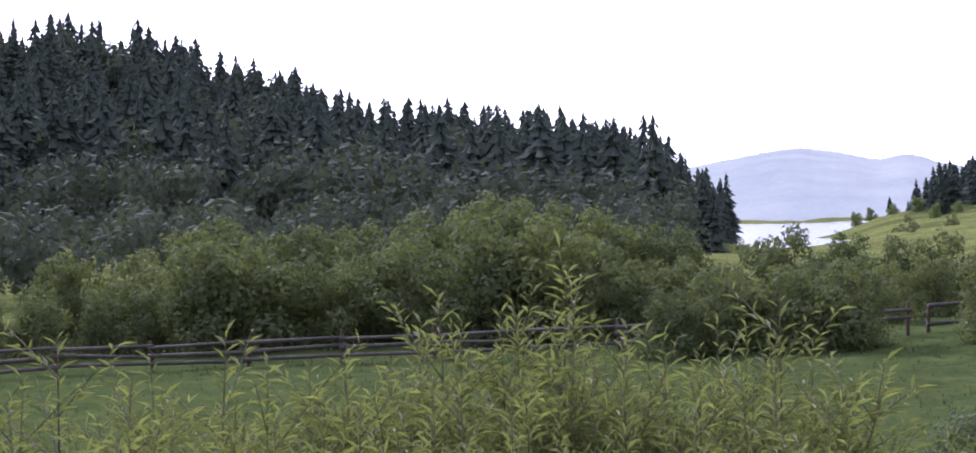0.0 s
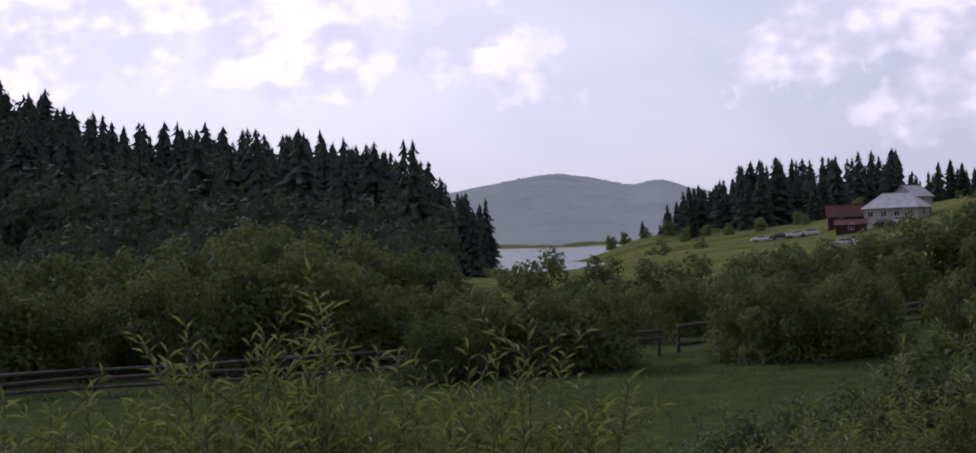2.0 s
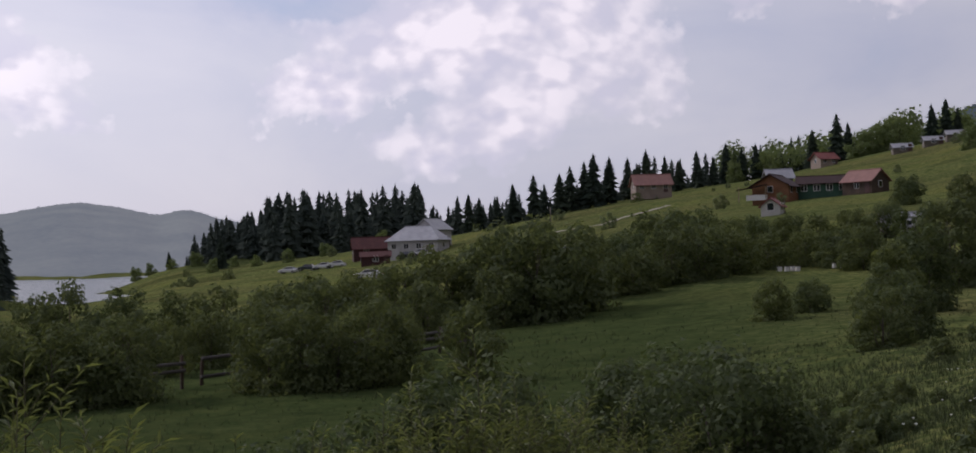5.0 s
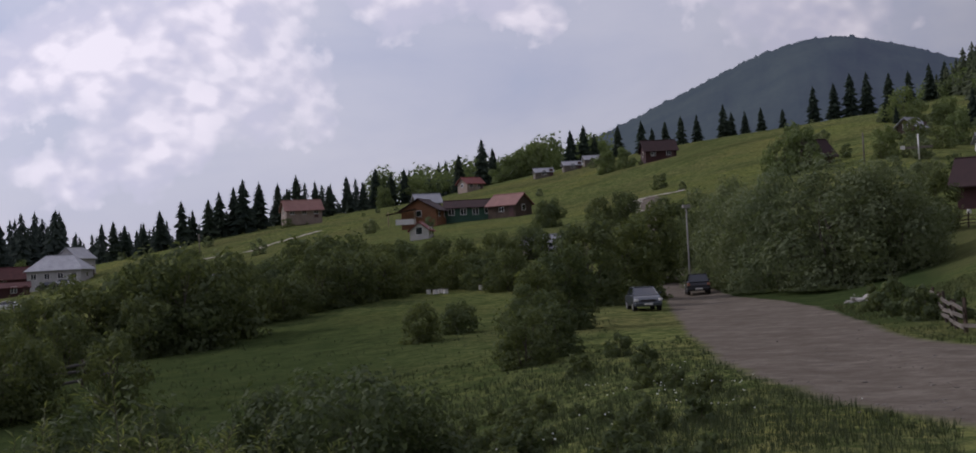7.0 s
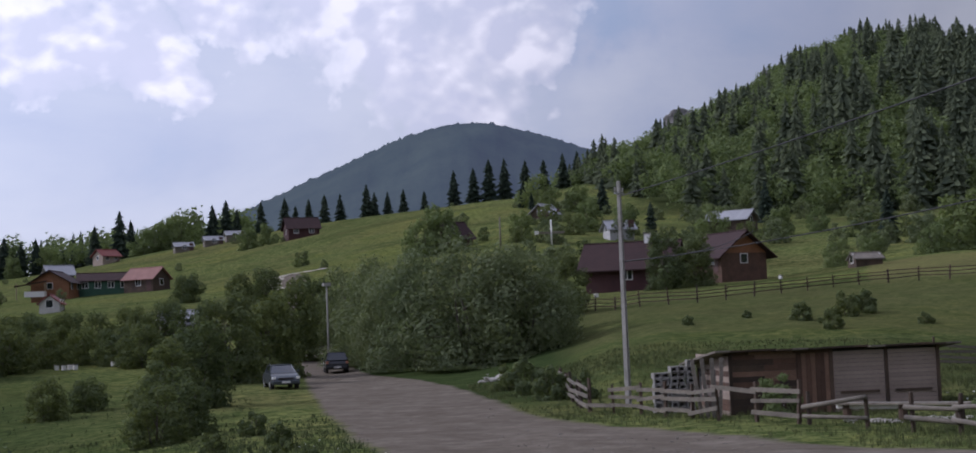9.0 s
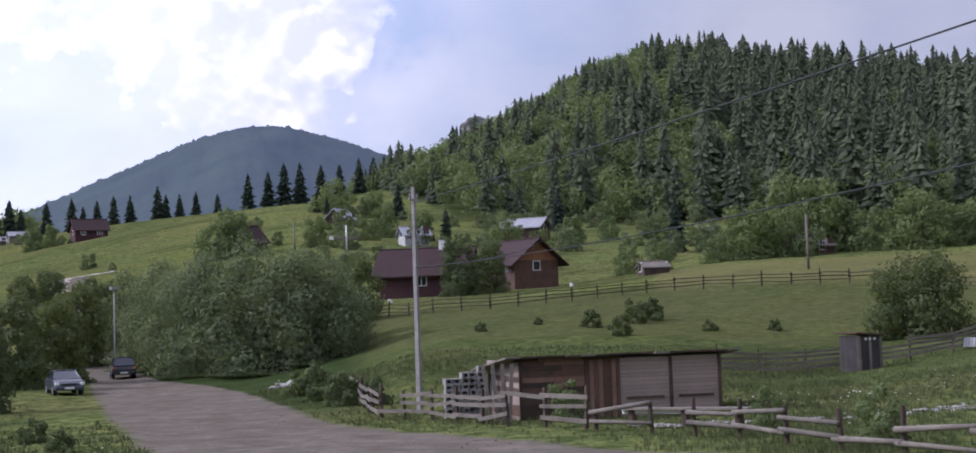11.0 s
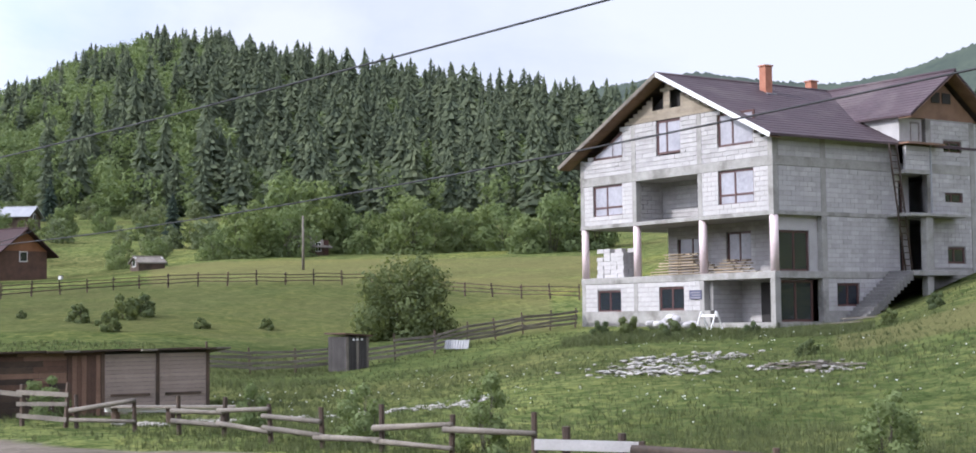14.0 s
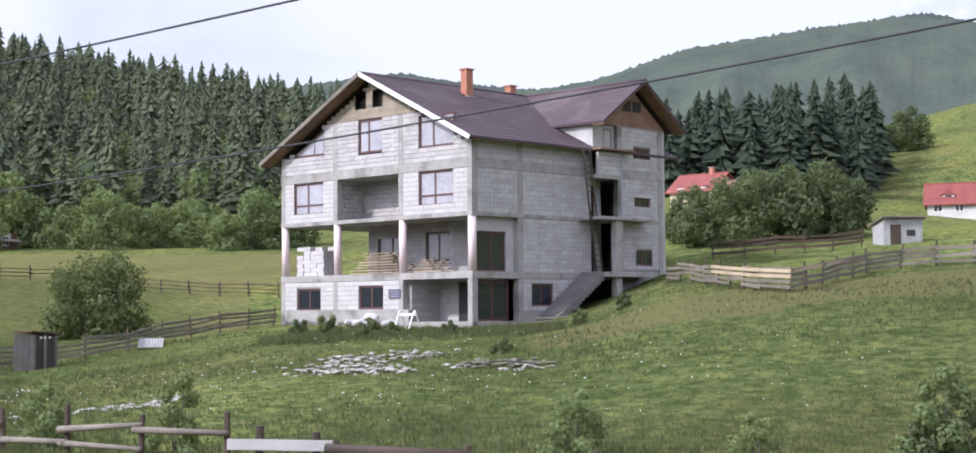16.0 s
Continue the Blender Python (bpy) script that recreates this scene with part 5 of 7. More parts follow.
    # roof: main pair of slopes with boarded soffit, white barge boards
    ro = part("roof", Shape().tube([(-0.87, RIDGE_Y, RIDGE_Z - 0.02), (W + 0.6, RIDGE_Y, RIDGE_Z - 0.02)], 0.12, 8), ROOF_TILE, h, "brown metal tile roof", smooth=True)
    stepped_slope(ro, -0.65, RIDGE_Y, 9.78, RIDGE_Z, -0.85, W + 0.6)
    stepped_slope(ro, 17.4, RIDGE_Y, 9.56, RIDGE_Z, -0.85, W + 0.6)

    def plank_line(p, q, w, d, mat, name, label=""):
        m = look(p, q)
        ln = (Vector(q) - Vector(p)).length
        return part(name, Shape().box(-d / 2, -w / 2, -ln, d / 2, w / 2, 0, m), mat, ro, label)
    plank_line((-0.88, -0.70, 9.68), (-0.88, RIDGE_Y, RIDGE_Z - 0.06), 0.24, 0.05, WHITE, "barge_board", "white barge board")
    plank_line((-0.88, 17.45, 9.46), (-0.88, RIDGE_Y, RIDGE_Z - 0.06), 0.22, 0.05, GREY_WOOD, "barge_board")
    for ye, ze in ((-0.62, 9.78), (17.36, 9.56)):
        k = 9
        for i in range(k):
            a, b = i / k, (i + 0.96) / k
            c = []
            for q in (a, b):
                yy, zz = ye + (RIDGE_Y - ye) * q, ze + (RIDGE_Z - ze) * q - 0.17
                c += [(-0.83, yy, zz), (0.0, yy, zz), (-0.83, yy, zz - 0.03), (0.0, yy, zz - 0.03)]
            part("soffit_board", Shape().add(c, [(0, 1, 5, 4), (2, 6, 7, 3), (0, 2, 3, 1), (4, 5, 7, 6), (0, 4, 6, 2), (1, 3, 7, 5)]), SOFFIT, ro)
    # wing roof
    cx, half, zr, ze = 13.0, 3.85, 14.05, 11.35
    wr = part("wing_roof", Shape().tube([(cx, -1.52, zr), (cx, RIDGE_Y, zr)], 0.11, 8), ROOF_TILE, h, "brown metal tile wing roof", smooth=True)
    stepped_slope(wr, cx - half, cx, ze, zr, -1.5, RIDGE_Y, "x", 0.14, 14, lambda x: (-1.5, RIDGE_Y - (RIDGE_Z - (ze + (zr - ze) * (x - cx + half) / half)) / FALL + 0.2))
    stepped_slope(wr, cx + half, cx, ze, zr, -1.5, RIDGE_Y, "x", 0.14, 14)
    part("boarded_gable", Shape().prism([(cx - 2.95, 11.3), (cx + 2.95, 11.3), (cx, 13.45)], wy + 0.05, wy + 0.15), SOFFIT, h, "boarded wing gable")
    # attic windows as near-black plates, the dark inside put into the colour
    for x in (12.0, 12.95):
        part("attic_window", Shape().box(x, wy - 0.01, 12.25, x + 0.7, wy + 0.045, 12.85), VOID, h)
    for s in (-1, 1):
        c = []
        for q in (0.0, 1.0):
            xx, zz = cx + s * (half - 0.05) * (1 - q), ze + (zr - ze) * q - 0.16
            c += [(xx, -1.48, zz), (xx, wy, zz), (xx, -1.48, zz - 0.05), (xx, wy, zz - 0.05)]
        part("soffit", Shape().add(c, [(0, 1, 5, 4), (2, 6, 7, 3), (0, 2, 3, 1), (4, 5, 7, 6), (0, 4, 6, 2), (1, 3, 7, 5)]), SOFFIT, wr)
    # chimneys
    for x, y, z0, z1 in ((6.1, 6.5, 12.9, 14.95), (12.4, 8.9, 13.3, 14.85)):
        ch = part("chimney", Shape().box(x, y, z0, x + 0.56, y + 0.52, z1 - 0.08), BRICK_RED, h, "red brick chimney", bevel=0.02)
        part("chimney_cap", Shape().box(x - 0.06, y - 0.06, z1 - 0.08, x + 0.61, y + 0.57, z1), BRICK_RED, ch)
        part("flashing", Shape().box(x - 0.1, y - 0.25, z0 + 0.28, x + 0.64, y - 0.02, z0 + 0.36), METAL, ch)
    return h


random.seed(3)
make_house()


def make_house_things():
    # ladder against the entrance side
    lad = thing("ladder", "long wooden ladder leaning on the house wall", "ladder", HOUSE)
    for x0, x1 in ((8.95, 8.2), (9.5, 8.8)):
        part("rail", Shape().tube([(x0, -1.0, 2.72), (x1, -0.72, 9.7)], 0.055, 6), DARK_WOOD, lad, smooth=True)
    for k in range(19):
        q = (k + 0.7) / 19.5
        a = Vector((8.95, -1.0, 2.72)).lerp(Vector((8.2, -0.72, 9.7)), q)
        b = Vector((9.5, -1.0, 2.72)).lerp(Vector((8.8, -0.72, 9.7)), q)
        part("rung", Shape().tube([a, b], 0.03, 6), DARK_WOOD, lad)
    # stack of blocks and piles of boards on the open storey
    st = thing("block_stack", "stack of white building blocks on the open storey", "blocks", HOUSE)
    for r in range(7):
        for c in range(4):
            for d in range(3):
                if r >= 5 and random.random() < 0.4:
                    continue
                ob = new("block", UNIT)
                ob.parent = st
                ob.matrix_local = Matrix.LocRotScale((0.75 + d * 0.42 + random.uniform(-0.03, 0.03), 13.35 + c * 0.63 + random.uniform(-0.03, 0.03), LEV1[1] + 0.13 + r * 0.252), Euler((0, 0, random.uniform(-0.05, 0.05))), (0.38, 0.6, 0.245))
    for y0, y1, n, zz in ((6.0, 10.6, 46, 7), (3.2, 5.3, 30, 5)):
        pile = thing("board_pile", "pile of sawn boards stacked on the open storey", "boards", HOUSE)
        for k in range(n):
            row = k // 6
            x = 0.62 + (k % 6) * 0.24 + random.uniform(-0.05, 0.05)
            a = random.uniform(-0.35, 0.35)
            part("board", Shape().box(x, y0 + a + row * 0.22, LEV1[1] + 0.03 + row * 0.16 + random.uniform(0, 0.03), x + 0.18, y1 + a - row * 0.2, LEV1[1] + 0.10 + row * 0.16), PLANK, pile)
    # white sacks and a sawhorse before the basement
    rng = np.random.default_rng(9)
    for k in range(11):
        x, y = -1.2 - rng.random() * 1.2, 4.6 + rng.random() * 3.0
        w = HOUSE @ Vector((x, y, 0))
        g = float(height(w.x, w.y))
        bm = bmesh.new()
        bmesh.ops.create_icosphere(bm, subdivisions=2, radius=0.5)
        for v in bm.verts:
            v.co = Vector((v.co.x * 0.9, v.co.y * 0.6, v.co.z * 0.45)) * (1 + 0.22 * noise.noise(v.co * 3 + Vector((k, 0, 0))))
        me = bpy.data.meshes.new("sack")
        bm.to_mesh(me)
        bm.free()
        me.materials.append(BLOCK)
        solo("sack", me, WHITE, "white filled sack lying in the grass by the house", "sack", pose(w.x, w.y, g + 0.25 + 0.35 * (k % 3 == 0), rng.uniform(-15, 15), rng.uniform(-15, 15), rng.uniform(0, 360)), "sacks by the house", smooth=True)
    w = HOUSE @ Vector((-2.3, 2.6, 0))
    horse = thing("sawhorse", "white wooden sawhorse in the grass", "sawhorse", pose(w.x, w.y, float(height(w.x, w.y)), 0, 0, 55))
    part("beam", Shape().box(-0.9, -0.05, 0.72, 0.9, 0.05, 0.84), WHITE, horse)
    for sx in (-0.75, 0.75):
        for sy in (-1, 1):
            part("leg", Shape().tube([(sx, sy * 0.38, 0), (sx, sy * 0.02, 1.0)], 0.045, 6), WHITE, horse)
    for k in range(3):
        w = HOUSE @ Vector((1.5 + k * 1.4, -1.6 - 0.3 * k, 0))
        solo("plank", Shape().box(-1.3, -0.12, 0.0, 1.3, 0.12, 0.06), GREY_WOOD, "grey plank lying in the grass", "plank", pose(w.x, w.y, float(height(w.x, w.y)) + 0.06, 0, 3, 30 + 35 * k), "planks by the house")


make_house_things()


# ---- the yard by the road ----
def ground_hit(az, el, d0=8.0, d1=700.0):
    """Distance at which a line of sight meets the ground."""
    ds = np.exp(np.linspace(math.log(d0), math.log(d1), 1200))
    x, y = ds * math.sin(radians(az)), ds * math.cos(radians(az))
    below = height(x, y) > EYE + ds * math.tan(radians(el))
    return float(ds[np.argmax(below)]) if below.any() else d1


def on_ground(az, d, dz=0.0):
    x, y = polar(az, d)
    return Vector((x, y, float(height(x, y)) + dz))


def beam(a, b, w, t, material, parent, name, label="", roll=0.0):
    """A board from a to b, w high and t thick."""
    a, b = Vector(a), Vector(b)
    d = b - a
    yaw = math.atan2(d.y, d.x)
    m = Matrix.Translation(a) @ Matrix.Rotation(yaw, 4, "Z") @ Matrix.Rotation(-math.asin(max(-1, min(1, d.z / max(d.length, 1e-6)))), 4, "Y") @ Matrix.Rotation(roll, 4, "X")
    s = Shape().box(0, -t / 2, -w / 2, d.length, t / 2, w / 2, m)
    return part(name, s, material, parent, label)


def fence(label, pts, posts, rails, material, post_h, rail_w=0.13, rail_t=0.035, seed=1, sag=0.04, post_mat=None, missing=0.0, round_=False, post_r=0.06, category="fence"):
    """Posts along a line of (compass, metres) and rails nailed between them; rails: heights."""
    rng = np.random.default_rng(seed)
    f = thing("fence", label, category)
    line = [on_ground(a, d) for a, d in pts]
    run = [0.0]
    for p, q in zip(line[:-1], line[1:]):
        run.append(run[-1] + (q - p).length)
    n = max(2, round(run[-1] / posts) + 1)
    tops = []
    for s in np.linspace(0, run[-1], n):
        x = float(np.interp(s, run, [p.x for p in line]))
        y = float(np.interp(s, run, [p.y for p in line]))
        z = float(height(x, y))
        lean = Vector(rng.normal(0, 0.05, 3)) * post_h
        hgt = post_h * rng.uniform(0.9, 1.12)
        foot = Vector((x, y, z - 0.25))
        part("post", Shape().tube([foot, Vector((x + lean.x, y + lean.y, z + hgt))], [post_r, post_r * 0.85], 7 if round_ else 4), post_mat or material, f)
        tops.append((Vector((x, y, z)), lean / post_h))
    for (p, lp), (q, lq) in zip(tops[:-1], tops[1:]):
        for r in rails:
            if rng.random() < missing:
                continue
            a = p + lp * r + Vector((0, 0, r + rng.normal(0, sag)))
            b = q + lq * r + Vector((0, 0, r + rng.normal(0, sag)))
            side = (q - p).normalized().cross(Vector((0, 0, 1))) * (post_r + rail_t / 2)
            ext = (b - a).normalized() * 0.12
            if round_:
                part("rail", Shape().tube([a + side - ext, b + side + ext], [rail_w / 2 * rng.uniform(0.8, 1.1), rail_w / 2 * rng.uniform(0.7, 1.0)], 7), material, f, smooth=True)
            else:
                beam(a + side - ext, b + side + ext, rail_w * rng.uniform(0.85, 1.15), rail_t, material, f, "rail")
    return f


def make_shed():
    L, R = on_ground(39.8, 50), on_ground(47.3, 52)
    d = (R - L)
    z0 = EYE - 3.15
    turn = math.degrees(math.atan2(d.y, d.x))
    ln, dep = math.hypot(d.x, d.y), 5.2
    sh = thing("shed", "long low wooden shed with a tar-paper roof", "shed", pose(L.x, L.y, z0, 0, 0, turn))
    # local x along the front, y to the back
    # near-black sheets behind the boards paint the dark of the shed's inside
    part("frame", Shape().box(0.06, 0.06, -0.1, ln - 0.06, 0.1, 2.05), VOID, sh)
    part("frame", Shape().box(0.06, 0.1, -0.1, 0.1, dep - 0.05, 1.6), VOID, sh)
    part("back_wall", Shape().box(0, dep - 0.06, -0.1, ln, dep, 1.55), DARK_WOOD, sh)
    part("side_wall", Shape().box(ln - 0.06, 0.06, -0.1, ln, dep - 0.06, 1.6), DARK_WOOD, sh)
    rng = np.random.default_rng(4)
    k = 0
    z = 0.0
    while z < 2.08:  # dark boards on the front
        hgt = float(rng.uniform(0.14, 0.2))
        cut = float(rng.uniform(0.6, 1.7))
        for x0, x1 in ((0.02, cut - 0.006), (cut + 0.006, 2.2)):
            mat = (DARK_WOOD, RED_WOOD, DARK_WOOD, DARK_WOOD, RED_WOOD, SOFFIT)[int(rng.integers(6))] if z > 0.8 else DARK_WOOD
            part("board", Shape().box(x0, 0.02 - float(rng.uniform(0, 0.014)), z + 0.008, x1, 0.055, min(z + hgt, 2.1)), mat, sh)
        z += hgt
    for x in np.arange(2.22, 3.3, 0.155):  # upright boards of the door
        part("board", Shape().box(float(x), 0.0 if x < 2.9 else 0.02, 0.0, float(x) + 0.145, 0.05, 1.98 + float(rng.uniform(-0.04, 0.04))), RED_WOOD if rng.random() < 0.6 else SOFFIT, sh)
    part("lintel", Shape().box(2.1, -0.01, 1.98, 3.42, 0.05, 2.12), RED_WOOD, sh)
    for x0, x1 in ((3.42, 5.13), (5.25, ln - 0.08)):  # faded siding
        z = 0.02
        while z < 1.98:
            part("siding_board", Shape().box(x0, 0.015, z + 0.004, x1, 0.05, z + 0.128), PINK_WOOD, sh)
            z += 0.132
        part("bar", Shape().box(x0 + 0.2, -0.03, 0.62, x1 - 0.2, 0.014, 0.7), DARK_WOOD, sh)
    for x in (3.36, 5.19, ln - 0.04, 0.02):
        part("corner_post", Shape().box(x - 0.055, -0.03, -0.15, x + 0.055, 0.06, 2.1), DARK_WOOD, sh)
    z = 0.0
    while z < 1.9:  # light grey boards on the end
        part("board", Shape().box(-0.03, 0.05, z + 0.005, 0.03, dep - (0.9 if 0.2 < z < 1.4 else 0.05), min(z + 0.18, 1.98)), RED_WOOD if rng.random() < 0.45 else PINK_WOOD, sh)
        z += 0.185
    # near-black plate painting the shade in the opening
    part("opening", Shape().box(-0.034, 2.0, 0.1, -0.031, 2.7, 1.5), VOID, sh)
    # roof: sloping back, ragged edge
    n = 16
    for i in range(n):
        a, b = -0.55 + (ln + 1.2) * i / n, -0.55 + (ln + 1.2) * (i + 1) / n
        o, up = float(rng.uniform(-0.12, 0.1)), float(rng.uniform(-0.015, 0.03))
        c = [(a, -0.3 + o, 2.16 + up), (b, -0.3 + o, 2.16 + up), (b, dep + 0.35, 1.66), (a, dep + 0.35, 1.66)]
        s = Shape().add([*c, *[(x, y, zz - 0.06) for x, y, zz in c]], [(0, 1, 2, 3), (7, 6, 5, 4), (0, 4, 5, 1), (1, 5, 6, 2), (2, 6, 7, 3), (3, 7, 4, 0)])
        part("roof_board", s, DARK_WOOD if i % 5 else GREY_WOOD, sh)
    # hollow blocks stacked at its end
    st = thing("hollow_block_stack", "stack of pale hollow blocks beside the shed", "blocks", pose(*on_ground(37.65, 52.8), 0, 0, turn + 2))
    hb = Shape()
    w, hh, t = 0.26, 0.2, 0.045
    hb.box(-w / 2, 0, 0, w / 2, 0.36, t).box(-w / 2, 0, hh - t, w / 2, 0.36, hh).box(-w / 2, 0, t, -w / 2 + t, 0.36, hh - t).box(w / 2 - t, 0, t, w / 2, 0.36, hh - t).box(-w / 2 + t, 0.3, t, w / 2 - t, 0.33, hh - t)
    me = hb.mesh("hollow_block", CONC)
    for c, top in enumerate((7, 7, 8, 8, 9)):
        for r in range(top):
            ob = new("hollow_block", me)
            ob.parent = st
            ob.matrix_local = pose(-0.5 + c * 0.29 + rng.uniform(-0.03, 0.03), rng.uniform(-0.06, 0.06) + (c % 2) * 0.1, r * 0.203 - 0.02, 0, 0, rng.uniform(-7, 7))
    for k in range(4):
        solo("board", Shape().box(-0.06, -0.02, 0, 0.06, 0.02, 1.9), GREY_WOOD, "grey board leaning on the shed", "board",
             pose(*on_ground(38.7 + 0.22 * k, 48.9), -8, 4 * (k - 1.5), turn), "boards leaning on the shed")


make_shed()


def make_yard_fences():
    fence("broken grey plank fence along the gravel road", [(33.5, 66), (34.0, 60), (34.35, 56), (34.9, 54.5), (35.8, 53.5), (36.4, 52.5), (38.2, 49.5), (39.2, 47.8), (40.6, 46.4), (42.2, 45)],
          1.75, (0.28, 0.6, 0.92), GREY_WOOD, 1.12, 0.125, 0.035, 5, 0.06, DARK_WOOD, 0.05, post_r=0.075)
    fence("sagging grey log fence beside the shed", [(42.6, 44.6), (45, 42.8), (49, 38), (53.0, 34.2), (57, 31.6), (59.4, 30.6)],
          2.3, (0.32, 0.66), GREY_WOOD, 0.95, 0.14, 0.12, 6, 0.09, DARK_WOOD, 0.25, True, 0.07)
    fence("low dark log rail along the field's edge", [(63.4, 30.2), (67, 29.4), (70, 28.4), (73, 27.4)], 3.0, (0.3,), DARK_WOOD, 0.45, 0.22, 0.18, 7, 0.03, DARK_WOOD, 0.0, True, 0.08)
    b = thing("white_board_rail", "white painted board on two dark posts", "fence")
    p, q = on_ground(59.4, 30.5, 0.34), on_ground(63.4, 30.3, 0.30)
    beam(p, q, 0.21, 0.05, BLOCK, b, "board")
    for k in (0.3, 0.82):
        c = p.lerp(q, k)
        part("post", Shape().tube([Vector((c.x + 0.1, c.y + 0.06, c.z - 0.9)), Vector((c.x + 0.1, c.y + 0.06, c.z + 0.42 - k * 0.2))], 0.085, 7), DARK_WOOD, b)
    bench = thing("plank_bench", "long pale plank resting on dark stumps", "bench")
    p, q = on_ground(43.6, 46.5, 0.52), on_ground(48.4, 43.5, 0.56)
    beam(p, q, 0.06, 0.5, GREY_WOOD, bench, "plank")
    beam(p + Vector((0, 0, -0.09)), q + Vector((0, 0, -0.09)), 0.12, 0.06, WHITE, bench, "edge_board")
    for k in (0.08, 0.5, 0.9):
        c = p.lerp(q, k)
        part("stump", Shape().tube([Vector((c.x, c.y, c.z - 0.75)), Vector((c.x, c.y, c.z - 0.03))], 0.13, 8), DARK_WOOD, bench)
    # fence from the shed past the outhouse up to the house
    fence("grey board fence behind the outhouse", [(47.2, 72), (49.5, 75), (51.6, 77), (53.4, 77), (55.4, 79.5), (56.8, 82), (59, 87), (61.0, 92)], 2.9, (0.3, 0.55, 0.8, 1.02), GREY_WOOD, 1.3, 0.13, 0.03, 8, 0.03, DARK_WOOD, 0.02)
    c = thing("corrugated_sheet", "pale weathered corrugated sheet leaning on the fence", "sheet", pose(*on_ground(56.5, 80.0, 0.1), -40, 0, -66))
    s = Shape()
    n = 37
    v = [(k * 0.036 - 0.65, 0.025 * math.sin(k * 1.57) + dy, z) for dy in (0.0, 0.006) for z in (0.0, 0.6) for k in range(n)]
    f = [(k, k + 1, n + k + 1, n + k) for k in range(n - 1)] + [(2 * n + k, 3 * n + k, 3 * n + k + 1, 2 * n + k + 1) for k in range(n - 1)]
    part("sheet", s.add(v, f), PALE_WOOD, c)
    # long fence along the terrace
    line = []
    for az, el in ((34.2, 0.70), (36, 0.78), (38.5, 0.92), (41.6, 1.1), (44.9, 1.32), (47.3, 1.4), (49.6, 1.42), (53.2, 1.36), (56.4, 0.95), (61.2, 0.7)):
        line.append((az, min(134.0, max(108.0, ground_hit(az, el - 0.22, 80)))))
    fence("long grey post-and-rail fence along a grassy terrace", line, 2.3, (0.35, 0.62, 0.9), DARK_WOOD, 1.15, 0.07, 0.03, 9, 0.03, DARK_WOOD, 0.03, post_r=0.07)
    # fence beside the house
    rows = ((75.9, 1.0), (77.5, 0.86), (79.0, 0.66), (80.4, 0.55), (83.1, 1.2), (85, 1.45), (88, 1.6), (92, 1.8))
    line = [(az, min(84.0, max(68.0, ground_hit(az, el, 50)))) for az, el in rows]
    fence("grey plank fence along the top of the field", line, 2.0, (0.28, 0.52, 0.76, 0.98), GREY_WOOD, 1.2, 0.15, 0.03, 10, 0.03, DARK_WOOD, 0.04)
    new_b = thing("fresh_fence_boards", "fresh yellow boards nailed along the old fence", "fence")
    for i in (1, 2, 3):
        p, q = on_ground(line[i][0], line[i][1] - 0.2, 0.95), on_ground(line[i + 1][0], line[i + 1][1] - 0.2, 0.95 if i < 3 else 0.9)
        beam(p, q, 0.15, 0.04, PLANK, new_b, "board")
        if i < 3:
            beam(p + Vector((0, 0, -0.24)), q + Vector((0, 0, -0.24)), 0.14, 0.04, PLANK, new_b, "board")
    fence("dark plank fence in front of the orchard", [(77.6, 100), (80.5, 101), (83, 103)], 2.2, (0.4, 0.75, 1.05), DARK_WOOD, 1.3, 0.18, 0.03, 11, 0.02, DARK_WOOD)
    # log fence at the meadow's far side
    fence("old log fence at the edge of the meadow", [(-46, 62), (-38, 62), (-33, 61.5), (-27, 61), (-22, 61.5), (-17, 61), (-11.5, 60), (-7.6, 60.5)], 3.6, (0.34, 0.72, 1.05), LOG_WOOD, 1.25, 0.17, 0.12, 12, 0.05, DARK_WOOD, 0.14, True, 0.08)
    fence("old log fence at the edge of the meadow", [(-6.9, 61.5), (-4.2, 64), (-2.4, 67), (1.2, 71), (3.0, 76)], 3.4, (0.3, 0.66, 0.98), LOG_WOOD, 1.15, 0.16, 0.12, 13, 0.05, DARK_WOOD, 0.16, True, 0.08)


make_yard_fences()


